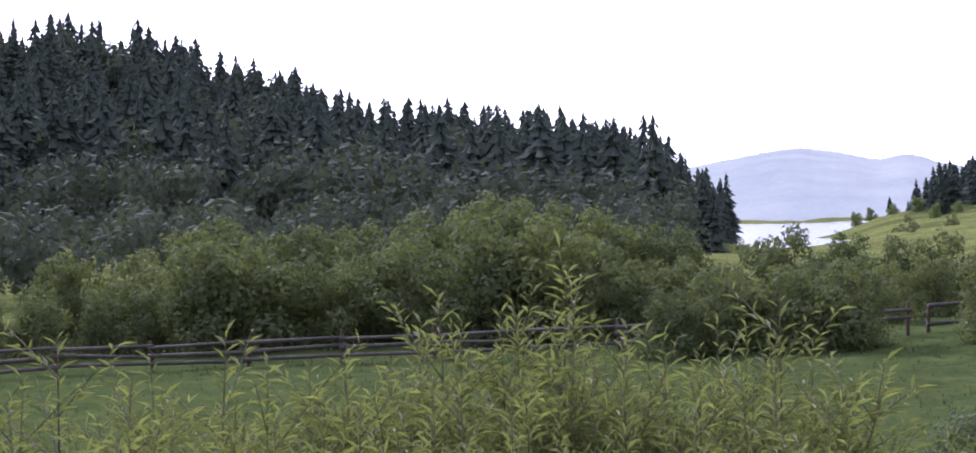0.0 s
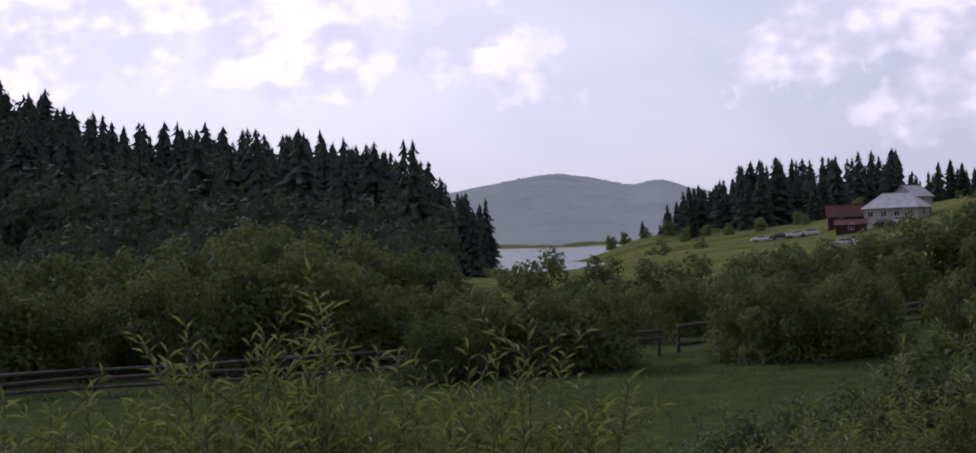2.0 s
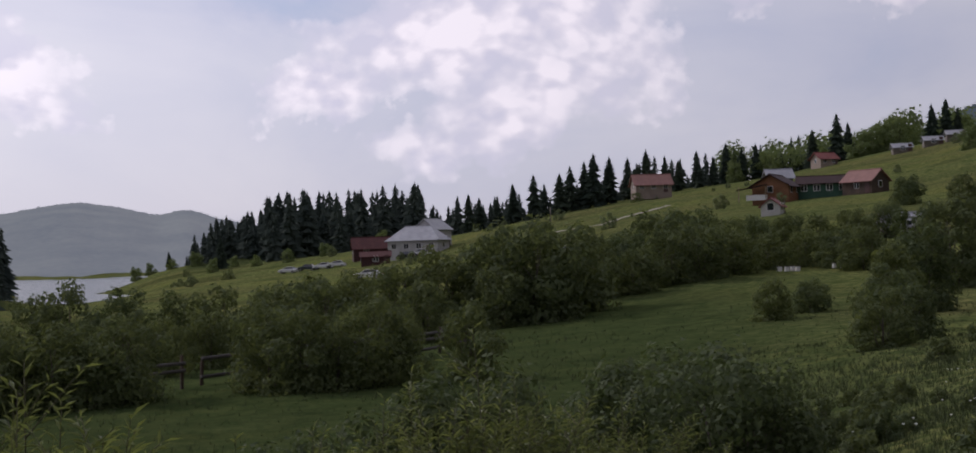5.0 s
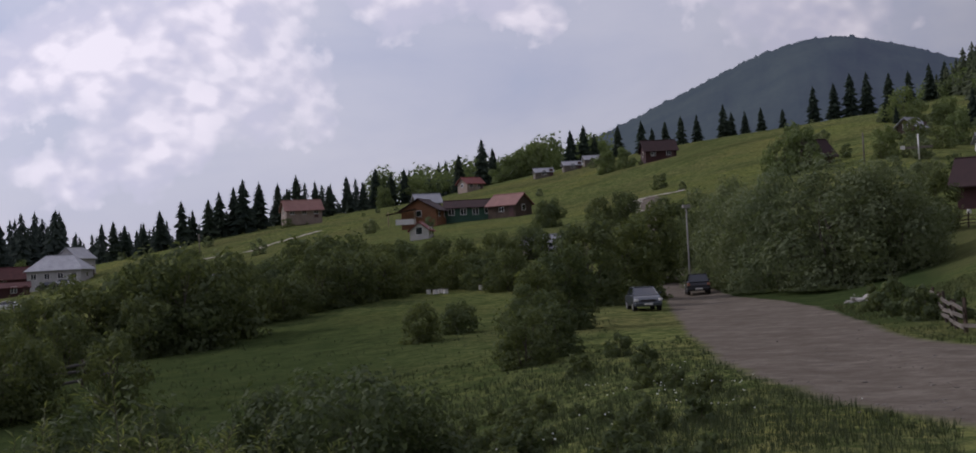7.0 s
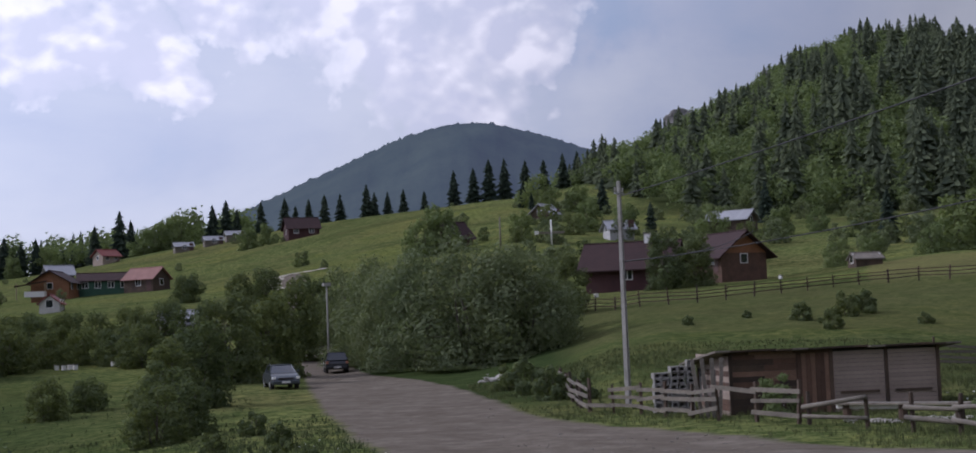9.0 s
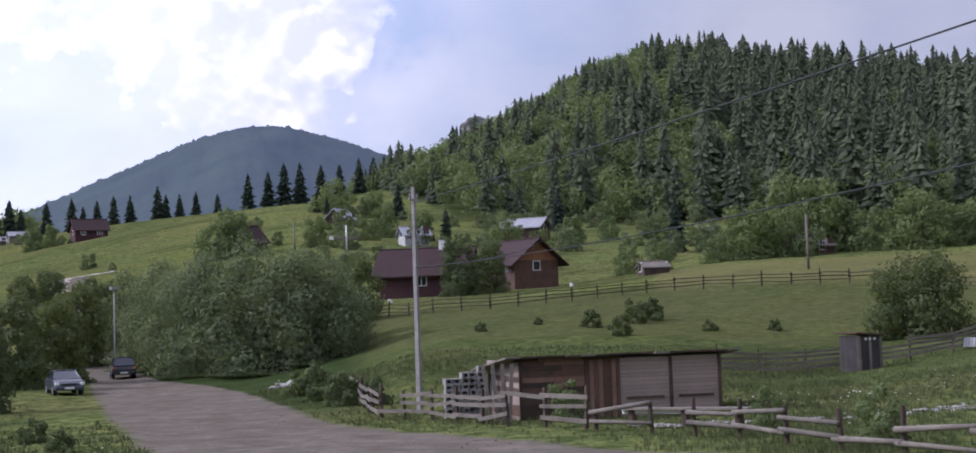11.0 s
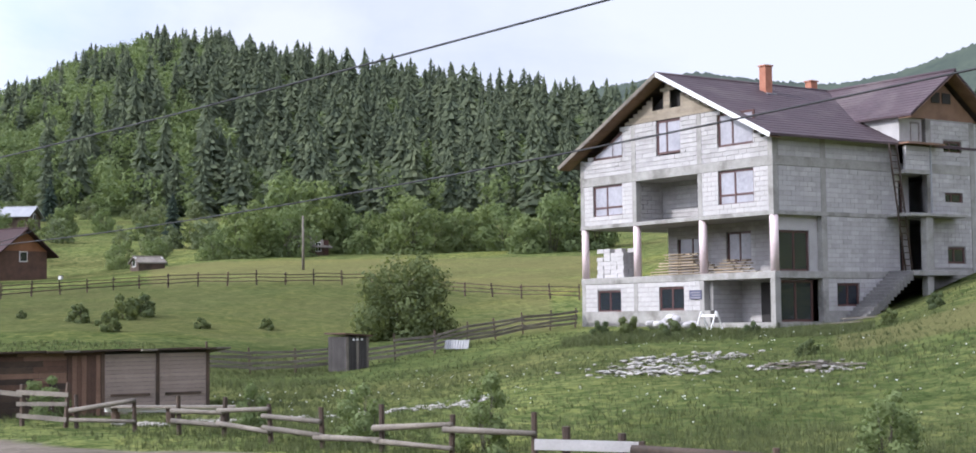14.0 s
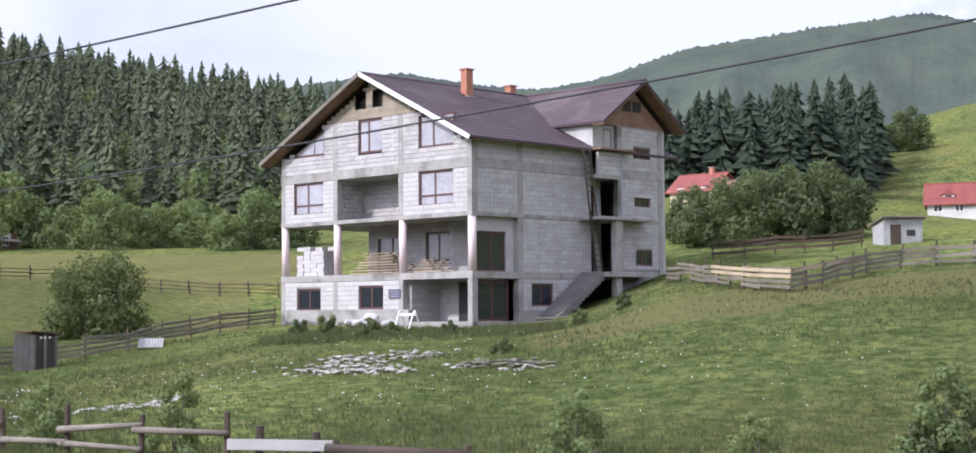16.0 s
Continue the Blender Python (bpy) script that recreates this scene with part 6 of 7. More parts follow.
def make_outhouse():
    p = on_ground(52.45, 75)
    o = thing("outhouse", "small dark wooden outhouse in the grass", "outhouse", pose(p.x, p.y, p.z - 0.05, 0, 0, -14))
    w, hgt = 1.42, 1.72
    rng = np.random.default_rng(8)
    for k in range(9):
        x = -w / 2 + k * w / 9
        part("board", Shape().box(x + 0.005, -w / 2, 0, x + w / 9 - 0.005, -w / 2 + 0.03, hgt - 0.02 * rng.random()), SMOKY if k % 4 else GREY_WOOD, o)
        part("board", Shape().box(-w / 2, x + 0.005, 0, -w / 2 + 0.03, x + w / 9 - 0.005, hgt - 0.02 * rng.random()), SMOKY, o)
    part("back_wall", Shape().box(-w / 2 + 0.03, w / 2 - 0.05, 0, w / 2, w / 2, hgt), DARK_WOOD, o)
    part("side_wall", Shape().box(w / 2 - 0.05, -w / 2 + 0.03, 0, w / 2, w / 2 - 0.05, hgt), DARK_WOOD, o)
    part("roof", Shape().prism([(-w / 2 - 0.15, hgt + 0.12), (w / 2 + 0.15, hgt - 0.02), (w / 2 + 0.15, hgt + 0.05), (-w / 2 - 0.15, hgt + 0.19)], -w / 2 - 0.12, w / 2 + 0.12), RED_WOOD, o)
    for x in (-0.32, -0.08, 0.2):
        part("vent_hole", Shape().box(x, -w / 2 - 0.012, hgt - 0.2, x + 0.13, -w / 2 - 0.002, hgt - 0.1), WHITE, o)


make_outhouse()


def make_poles():
    m = spot(36.0, 57, 20)
    p = thing("utility_pole", "tall slotted concrete utility pole behind the fence", "utility pole", m)
    base, top = 0.0, EYE + 57 * math.tan(radians(5.4)) - m.translation.z
    for sx in (-1, 1):
        w0, w1 = 0.088, 0.05
        v = []
        for z, w in ((base - 0.4, w0), (top, w1)):
            a, b = (sx * w, sx * (w - 0.05)) if sx > 0 else (sx * (w - 0.05), sx * w)
            v += [(min(a, b), -0.07 * w / w0 - 0.02, z), (max(a, b), -0.07 * w / w0 - 0.02, z), (max(a, b), 0.07 * w / w0 + 0.02, z), (min(a, b), 0.07 * w / w0 + 0.02, z)]
        part("flange", Shape().add(v, [(3, 2, 1, 0), (4, 5, 6, 7), (0, 1, 5, 4), (1, 2, 6, 5), (2, 3, 7, 6), (3, 0, 4, 7)]), CONC, p)
    for k in range(9):
        z = 0.3 + k * (top - 0.6) / 9
        w = 0.088 - 0.038 * z / top - 0.045
        part("web", Shape().box(-w, -0.045, z, w, 0.045, z + (top - 0.6) / 9 * 0.62), CONC, p)
    part("cross_arm", Shape().box(-0.3, -0.03, top - 0.5, 0.3, 0.03, top - 0.44), METAL, p)
    for x in (-0.25, 0.25):
        part("insulator", Shape().tube([(x, 0, top - 0.42), (x, 0, top - 0.3), (x, 0, top - 0.24)], [0.02, 0.035, 0.015], 8), CONC, p)
    a = Vector((m.translation.x, m.translation.y, EYE + 4.8))
    b = Vector((m.translation.x, m.translation.y, EYE + 2.35))

    def cable(p0, p1, sag, r, label):
        pts = [p0.lerp(p1, k / 24) + Vector((0, 0, -sag * 4 * (k / 24) * (1 - k / 24))) for k in range(25)]
        solo("power_cable", Shape().tube(pts, r, 6), CABLE, label, "cable", smooth=True)
    cable(a, Vector((11.7, -20.0, EYE + 6.1)), 0.35, 0.02, "black power cable sagging from the concrete pole")
    cable(b, Vector((11.7, -20.0, EYE + 5.2)), 1.1, 0.016, "black power cable sagging from the concrete pole")
    cable(b, on_ground(41.0, 158, 5.2), 0.5, 0.03, "grey cable running from the pole to a house")
    q = on_ground(24.8, 118)
    thin = thing("street_pole", "thin grey pole standing beside the gravel road", "pole", pose(q.x, q.y, q.z))
    part("shaft", Shape().tube([(0, 0, -0.3), (0, 0, 6.6)], [0.09, 0.06], 8), CONC, thin, smooth=True)
    part("cap", Shape().box(-0.3, -0.15, 6.5, 0.3, 0.15, 6.75), CONC, thin)
    for az, d, hgt, white in ((33.4, 225, 4.0, True), (50.75, 140, 5.0, False), (31.45, 225, 4.6, False), (38.4, 185, 3.5, False), (6.4, 300, 4.0, False)):
        q = on_ground(az, d)
        o = thing("wooden_pole", "pale wooden power pole on the meadow" if white else "grey wooden pole standing in the meadow", "pole", pose(q.x, q.y, q.z, 0, 0, -az))
        part("shaft", Shape().tube([(0, 0, -0.3), (0, 0, hgt)], [0.13, 0.1], 8), WHITE if white else GREY_WOOD, o, smooth=True)
        if white:
            part("cross_arm", Shape().box(-2.0, -0.08, hgt * 0.48, 2.0, 0.08, hgt * 0.56), GREY_WOOD, o)
            part("lamp_head", Shape().box(-2.5, -0.15, hgt * 0.47, -1.9, 0.15, hgt * 0.6), WHITE, o)


make_poles()


def make_footpath(label, way, wide):
    """A trodden path: a strip lying on the slope; way: compass degrees and degrees over the eye."""
    pts = []
    for az, el in way:
        x, y = polar(az, ground_hit(az, el, 120))
        pts.append(Vector((x, y, 0)))
    fine = [pts[i].lerp(pts[i + 1], k / 6) for i in range(len(pts) - 1) for k in range(6)] + [pts[-1]]
    v, n = [], len(fine)
    for i, p in enumerate(fine):
        d = (fine[min(i + 1, n - 1)] - fine[max(i - 1, 0)]).normalized()
        side = Vector((-d.y, d.x, 0)) * wide * (0.4 + 0.2 * math.sin(i * 1.7))
        for q in (p - side, p, p + side):
            v.append((q.x, q.y, float(height(q.x, q.y)) + 0.12))
    f = [(3 * i + k, 3 * i + k + 1, 3 * i + k + 4, 3 * i + k + 3) for i in range(n - 1) for k in (0, 1)]
    solo("footpath", tri_mesh("footpath", v, f, DUST, True), DUST, label, "path", kind="structure")


DUST = surface("dusty_path", (0.24, 0.215, 0.16), (0.40, 0.365, 0.29), 0.8, 8, 0.95, 0.2)
make_footpath("pale trodden footpath winding up the pasture", [(22.9, 1.75), (22.7, 2.05), (23.1, 2.3), (23.9, 2.42), (24.8, 2.55)], 2.6)
make_footpath("faint sandy track slanting across the pasture", [(6.0, 0.85), (6.9, 0.95), (8.2, 1.1), (9.1, 1.35), (10.0, 1.55), (10.9, 1.75)], 1.8)


CLOD = surface("road_stones", (0.10, 0.085, 0.068), (0.24, 0.21, 0.175), 3, 25, 0.95, 0.3, island=0.5)


def rock_mesh(name, rng, material, flat=0.6):
    bm = bmesh.new()
    bmesh.ops.create_icosphere(bm, subdivisions=1, radius=0.5)
    for v in bm.verts:
        v.co *= rng.uniform(0.7, 1.25)
        v.co.z *= flat
    me = bpy.data.meshes.new(name)
    bm.to_mesh(me)
    bm.free()
    me.materials.append(material)
    return me


def make_stones():
    rng = np.random.default_rng(14)
    rocks = []
    for k in range(6):
        me = rock_mesh("stone", rng, STONE)
        v = np.zeros(len(me.vertices) * 3, np.float32)
        me.vertices.foreach_get("co", v)
        f = np.array([p.vertices[:] for p in me.polygons])
        rocks.append((v.reshape(-1, 3), f))
        bpy.data.meshes.remove(me)

    def heap(label, centres, n, spread, size, rise, material=STONE):
        V, Fc, base = [], [], 0
        for _ in range(n):
            az, el = centres[rng.integers(len(centres))]
            q = on_ground(az, ground_hit(az, el, 25))
            x, y = q.x + rng.normal(0, spread), q.y + rng.normal(0, spread)
            s = size * (0.35 + 1.9 * rng.random() ** 2.2)
            z = float(height(x, y)) + rise * rng.random() ** 2
            v, f = rocks[rng.integers(6)]
            a = rng.random() * 6.28
            V.append(np.stack([(v[:, 0] * math.cos(a) - v[:, 1] * math.sin(a)) * s * 1.3 + x, (v[:, 0] * math.sin(a) + v[:, 1] * math.cos(a)) * s + y, v[:, 2] * s * 0.6 + z], -1))
            Fc.append(f + base)
            base += len(v)
        ob = new("rubble_heap", tri_mesh("rubble_heap", np.concatenate(V), np.concatenate(Fc), material))
        tagged(ob, label, "rubble", kind="stuff")
    heap("heap of pale rubble in the grass before the house", [(62.8, -2.2), (64.2, -1.9), (65.2, -1.8), (66.6, -1.75), (65.3, -2.3), (64, -2.3)], 420, 0.8, 0.17, 0.22)
    heap("scattered pale rubble and broken boards in the grass", [(68.5, -2.1), (69.8, -2.05), (70.8, -2.2)], 60, 0.5, 0.2, 0.15)
    heap("pale stones lying behind the roadside fence", [(54, -3.6), (55.6, -3.5), (57.3, -3.25), (45.5, -3.9), (47.5, -3.85), (50.8, -3.8)], 260, 0.5, 0.17, 0.05)
    heap("loose stones and clods on the gravel road", [(29, -4.6), (32, -4.2), (36, -4.6), (39, -4.9), (27, -3.7), (31, -3.2), (28.5, -5.6), (34, -5.2), (33, -5.6), (37, -4.3)], 420, 1.9, 0.06, 0.0, CLOD)
    heap("pale stones heaped under the roadside willows", [(31.1, -1.95), (31.5, -1.85)], 30, 0.5, 0.35, 0.4)
    for k in range(7):
        az, el = 68.6 + 0.35 * k, -2.1 - 0.04 * (k % 3)
        q = on_ground(az, ground_hit(az, el, 25), 0.1 + 0.05 * (k % 2))
        solo("board", Shape().box(-0.9, -0.1, 0, 0.9, 0.1, 0.05), GREY_WOOD, "broken grey board thrown on the grass", "board", pose(q.x, q.y, q.z, rng.uniform(-8, 8), rng.uniform(-8, 8), rng.uniform(0, 180)), "broken boards on the grass")


make_stones()


# ---- parked cars ----
def make_car(label, at, paint, estate=False):
    c = thing("car", label, "car", at)
    # local x across, y to the front, z up
    W, Ln = 0.83, 4.2
    prof = [(-2.1, 0.32), (-2.08, 0.72), (-1.95, 0.92), (-1.35, 0.98), (0.9, 0.96), (1.7, 0.84), (2.02, 0.66), (2.1, 0.34)]
    body = Shape().prism([(y, z) for y, z in prof], -W, W, "x")
    part("body", body, paint, c, bevel=0.05)
    back = -2.0 if estate else -1.5
    top = 1.48 if estate else 1.40
    cab = Shape()
    lo = [(-0.76, back), (0.76, back), (0.76, 1.05), (-0.76, 1.05)]
    hi = [(-0.58, back + 0.35), (0.58, back + 0.35), (0.58, 0.25), (-0.58, 0.25)]
    cab.add([(x, y, 0.95) for x, y in lo] + [(x, y, top) for x, y in hi], [(3, 2, 1, 0), (4, 5, 6, 7), (0, 1, 5, 4), (1, 2, 6, 5), (2, 3, 7, 6), (3, 0, 4, 7)])
    part("cabin", cab, PANE, c, "dark glazed cabin")
    part("roof", Shape().box(-0.6, back + 0.33, top - 0.01, 0.6, 0.27, top + 0.035), paint, c, bevel=0.012)
    for sx in (-1, 1):
        for (y0, z0), (y1, z1) in (((1.05, 0.95), (0.25, top)), ((back, 0.95), (back + 0.35, top))):
            part("pillar", Shape().tube([(sx * 0.765, y0, z0), (sx * 0.59, y1, z1)], 0.035, 6), paint, c)
        part("mirror", Shape().box(sx * 0.84 - 0.02, 0.75, 0.98, sx * 1.0, 0.86, 1.1), paint, c, bevel=0.02)
        part("headlight", Shape().box(sx * 0.72 - 0.13, 1.93, 0.6, sx * 0.72 + 0.1, 2.09, 0.76), WHITE, c, bevel=0.02)
        part("tail_light", Shape().box(sx * 0.72 - 0.1, -2.12, 0.68, sx * 0.72 + 0.1, -2.0, 0.88), BRICK_RED, c, bevel=0.02)
        for y in (-1.32, 1.3):
            wheel = part("wheel", Shape().tube([(sx * 0.62, y, 0.31), (sx * 0.85, y, 0.31)], 0.31, 18), VOID, c)
            part("rim", Shape().tube([(sx * 0.84, y, 0.31), (sx * 0.862, y, 0.31)], 0.19, 12), METAL, wheel)
    part("bumper", Shape().box(-0.8, 2.02, 0.3, 0.8, 2.16, 0.52), paint, c, bevel=0.03)
    part("bumper", Shape().box(-0.8, -2.16, 0.3, 0.8, -2.02, 0.52), paint, c, bevel=0.03)
    part("grille", Shape().box(-0.45, 2.03, 0.58, 0.45, 2.075, 0.7), VOID, c)
    part("number_plate", Shape().box(-0.26, 2.16, 0.38, 0.26, 2.175, 0.49), WHITE, c)
    part("number_plate", Shape().box(-0.26, -2.175, 0.38, 0.26, -2.16, 0.49), WHITE, c)
    return c


SILVER = surface("silver_car_paint", (0.045, 0.055, 0.06), (0.075, 0.085, 0.095), 0.5, 6, 0.3, 0.0, 0.4)
BLACK_PAINT = surface("black_car_paint", (0.012, 0.012, 0.015), (0.03, 0.03, 0.035), 0.5, 6, 0.25, 0.0)
WHITE_PAINT = surface("white_car_paint", (0.6, 0.6, 0.6), (0.75, 0.75, 0.75), 0.5, 6, 0.3, 0.0)
RED_PAINT = surface("red_car_paint", (0.28, 0.03, 0.025), (0.4, 0.05, 0.04), 0.5, 6, 0.3, 0.0)
make_car("silver-grey saloon car parked on the grass verge", spot(23.0, 92, 180 - 23 + 8), SILVER)
make_car("black hatchback car parked at the roadside", spot(25.05, 113, -22), BLACK_PAINT, True)
for az, d, turn, paint, text in ((-3.6, 330, 70, WHITE_PAINT, "white"), (-2.9, 328, 80, SILVER, "silver"), (-2.3, 326, 75, WHITE_PAINT, "white"), (-1.8, 324, 85, WHITE_PAINT, "white"), (0.9, 296, 60, BLACK_PAINT, "black"), (1.4, 297, 70, WHITE_PAINT, "white"), (-0.6, 215, 80, WHITE_PAINT, "white"), (7.2, 178, 60, WHITE_PAINT, "white")):
    make_car(text + " car parked on the grass near a house", spot(az, d, turn), paint)


# ---- the hamlet ----
TILE_RED = surface("red_roof_tile", (0.13, 0.028, 0.022), (0.24, 0.06, 0.045), 1.0, 10, 0.7, 0.15)
TILE_BROWN = surface("dark_brown_roof", (0.022, 0.009, 0.009), (0.042, 0.017, 0.016), 1.0, 10, 0.9, 0.15)
TILE_MAROON = surface("maroon_roof", (0.05, 0.015, 0.014), (0.10, 0.03, 0.027), 1.0, 10, 0.9, 0.15)
TILE_PINK = surface("faded_red_roof", (0.17, 0.075, 0.06), (0.26, 0.125, 0.10), 1.0, 10, 0.7, 0.15)
PLASTER = surface("pale_plaster", (0.40, 0.385, 0.355), (0.56, 0.545, 0.515), 1.0, 14, 0.9, 0.15)
GREY_WALL = surface("grey_plaster", (0.34, 0.33, 0.33), (0.5, 0.49, 0.48), 1.0, 14, 0.9, 0.15)
YELLOW_WALL = surface("cream_plaster", (0.42, 0.36, 0.22), (0.56, 0.49, 0.33), 1.0, 14, 0.9, 0.15)
MAROON = surface("maroon_boards", (0.034, 0.011, 0.012), (0.068, 0.023, 0.022), 1.0, 14, 0.8, 0.2)
ORANGE_WOOD = surface("varnished_boards", (0.15, 0.06, 0.025), (0.27, 0.12, 0.05), 1.0, 14, 0.7, 0.2)
GREEN_WALL = surface("green_boards", (0.02, 0.06, 0.04), (0.045, 0.11, 0.07), 1.0, 14, 0.8, 0.2)


def cottage(name, label, at, ln, dep, wall_h, rise, wall, roof, over=0.5, gable=None, windows=3, chimney=True, door=True, hip=0.0, base=None, dormers=0, category="house"):
    """A gabled house: x along the ridge, y across, standing on z = 0; the side y < 0 faces out."""
    h = thing(name, label, category, at)
    a, b = ln / 2, dep / 2
    body = Shape()
    body.add([(-a, -b, -1.5), (a, -b, -1.5), (a, b, -1.5), (-a, b, -1.5), (-a, -b, wall_h), (a, -b, wall_h), (a, b, wall_h), (-a, b, wall_h)], [(3, 2, 1, 0), (0, 1, 5, 4), (1, 2, 6, 5), (2, 3, 7, 6), (3, 0, 4, 7), (4, 5, 6, 7)])
    part("wall", body, wall, h)
    if not hip:
        for s in (-1, 1):
            g = Shape().prism([(-b, wall_h + 0.003), (b, wall_h + 0.003), (0, wall_h + rise - 0.05)], s * a - 0.1, s * a + (0.002 if s > 0 else 0.1), "x") if s > 0 else Shape().prism([(-b, wall_h + 0.003), (b, wall_h + 0.003), (0, wall_h + rise - 0.05)], -a - 0.002, -a + 0.1, "x")
            part("gable", g, gable or wall, h)
    t = 0.14
    r = None
    for s in (-1, 1):
        k = rise / b
        e = b + over
        ze = wall_h - over * k
        x1, xr = a + over, (a + over if not hip else a + over - hip)
        v = [(-x1, s * e, ze), (x1, s * e, ze), (xr, 0, wall_h + rise), (-xr, 0, wall_h + rise)]
        v += [(x, y, z + t) for x, y, z in v]
        r = part("roof", Shape().add(v, [(3, 2, 1, 0), (4, 5, 6, 7), (0, 1, 5, 4), (1, 2, 6, 5), (2, 3, 7, 6), (3, 0, 4, 7)]), roof, h)
        if hip:
            v = [(s * x1, -e, ze), (s * x1, e, ze), (s * xr, 0, wall_h + rise)]
            v += [(x, y, z + t) for x, y, z in v]
            part("roof", Shape().add(v, [(0, 1, 2), (5, 4, 3), (0, 3, 4, 1), (1, 4, 5, 2), (2, 5, 3, 0)]), roof, h)
    part("ridge_cap", Shape().tube([(-(a + over - hip), 0, wall_h + rise + t), (a + over - hip, 0, wall_h + rise + t)], 0.1, 6), roof, h)
    for i in range(windows):
        x = -a + ln * (i + 0.5) / windows
        fr = part("window", Shape().box(x - 0.55, -b - 0.05, wall_h * 0.42, x + 0.55, -b + 0.02, wall_h * 0.42 + 1.15), WHITE, h)
        for q in (-1, 1):
            part("pane", Shape().box(x + q * 0.26 - 0.21, -b - 0.062, wall_h * 0.42 + 0.08, x + q * 0.26 + 0.21, -b - 0.052, wall_h * 0.42 + 1.07), PANE, fr)
    for s in (-1, 1):
        fr = part("window", Shape().box(s * a - 0.05, -0.5, wall_h * 0.45, s * a + 0.05, 0.5, wall_h * 0.45 + 1.1), WHITE, h)
        part("pane", Shape().box(s * a - 0.06, -0.42, wall_h * 0.45 + 0.08, s * a + 0.06, 0.42, wall_h * 0.45 + 1.02), PANE, fr)
    if door:
        part("door", Shape().box(a * 0.55, -b - 0.04, 0.0, a * 0.55 + 0.95, -b + 0.02, 2.0), FRAME, h)
    if chimney:
        ch = part("chimney", Shape().box(a * 0.3, -0.3, wall_h + rise * 0.6, a * 0.3 + 0.6, 0.3, wall_h + rise + 0.9), WHITE if roof is TILE_BROWN else BRICK_RED, h)
        part("chimney_cap", Shape().box(a * 0.3 - 0.06, -0.36, wall_h + rise + 0.9, a * 0.3 + 0.66, 0.36, wall_h + rise + 1.0), CONC, ch)
    if base:
        part("plinth", Shape().box(-a - 0.03, -b - 0.03, -1.5, a + 0.03, b + 0.03, 0.5), base, h)
    for i in range(dormers):
        x = -a + ln * (i + 0.5) / dormers
        y = -b * 0.55
        d = part("dormer", Shape().box(x - 0.75, y - 0.7, wall_h + rise * 0.15, x + 0.75, y + 1.2, wall_h + rise * 0.42), WHITE, h, "white dormer")
        part("dormer_roof", Shape().prism([(x - 0.95, wall_h + rise * 0.40), (x + 0.95, wall_h + rise * 0.40), (x, wall_h + rise * 0.72)], y - 0.9, y + 1.6), roof, d)
        part("pane", Shape().box(x - 0.4, y - 0.715, wall_h + rise * 0.18, x + 0.4, y - 0.702, wall_h + rise * 0.38), PANE, d)
    return h


def facing(az, d, el_base, turn=0.0):
    """A pose at compass degrees and metres, its foot el_base degrees against the eye; y points away from the camera, turned by turn."""
    x, y = polar(az, d)
    return pose(x, y, max(EYE + d * math.tan(radians(el_base)), float(height(x, y)) - 0.1), 0, 0, -az + turn)


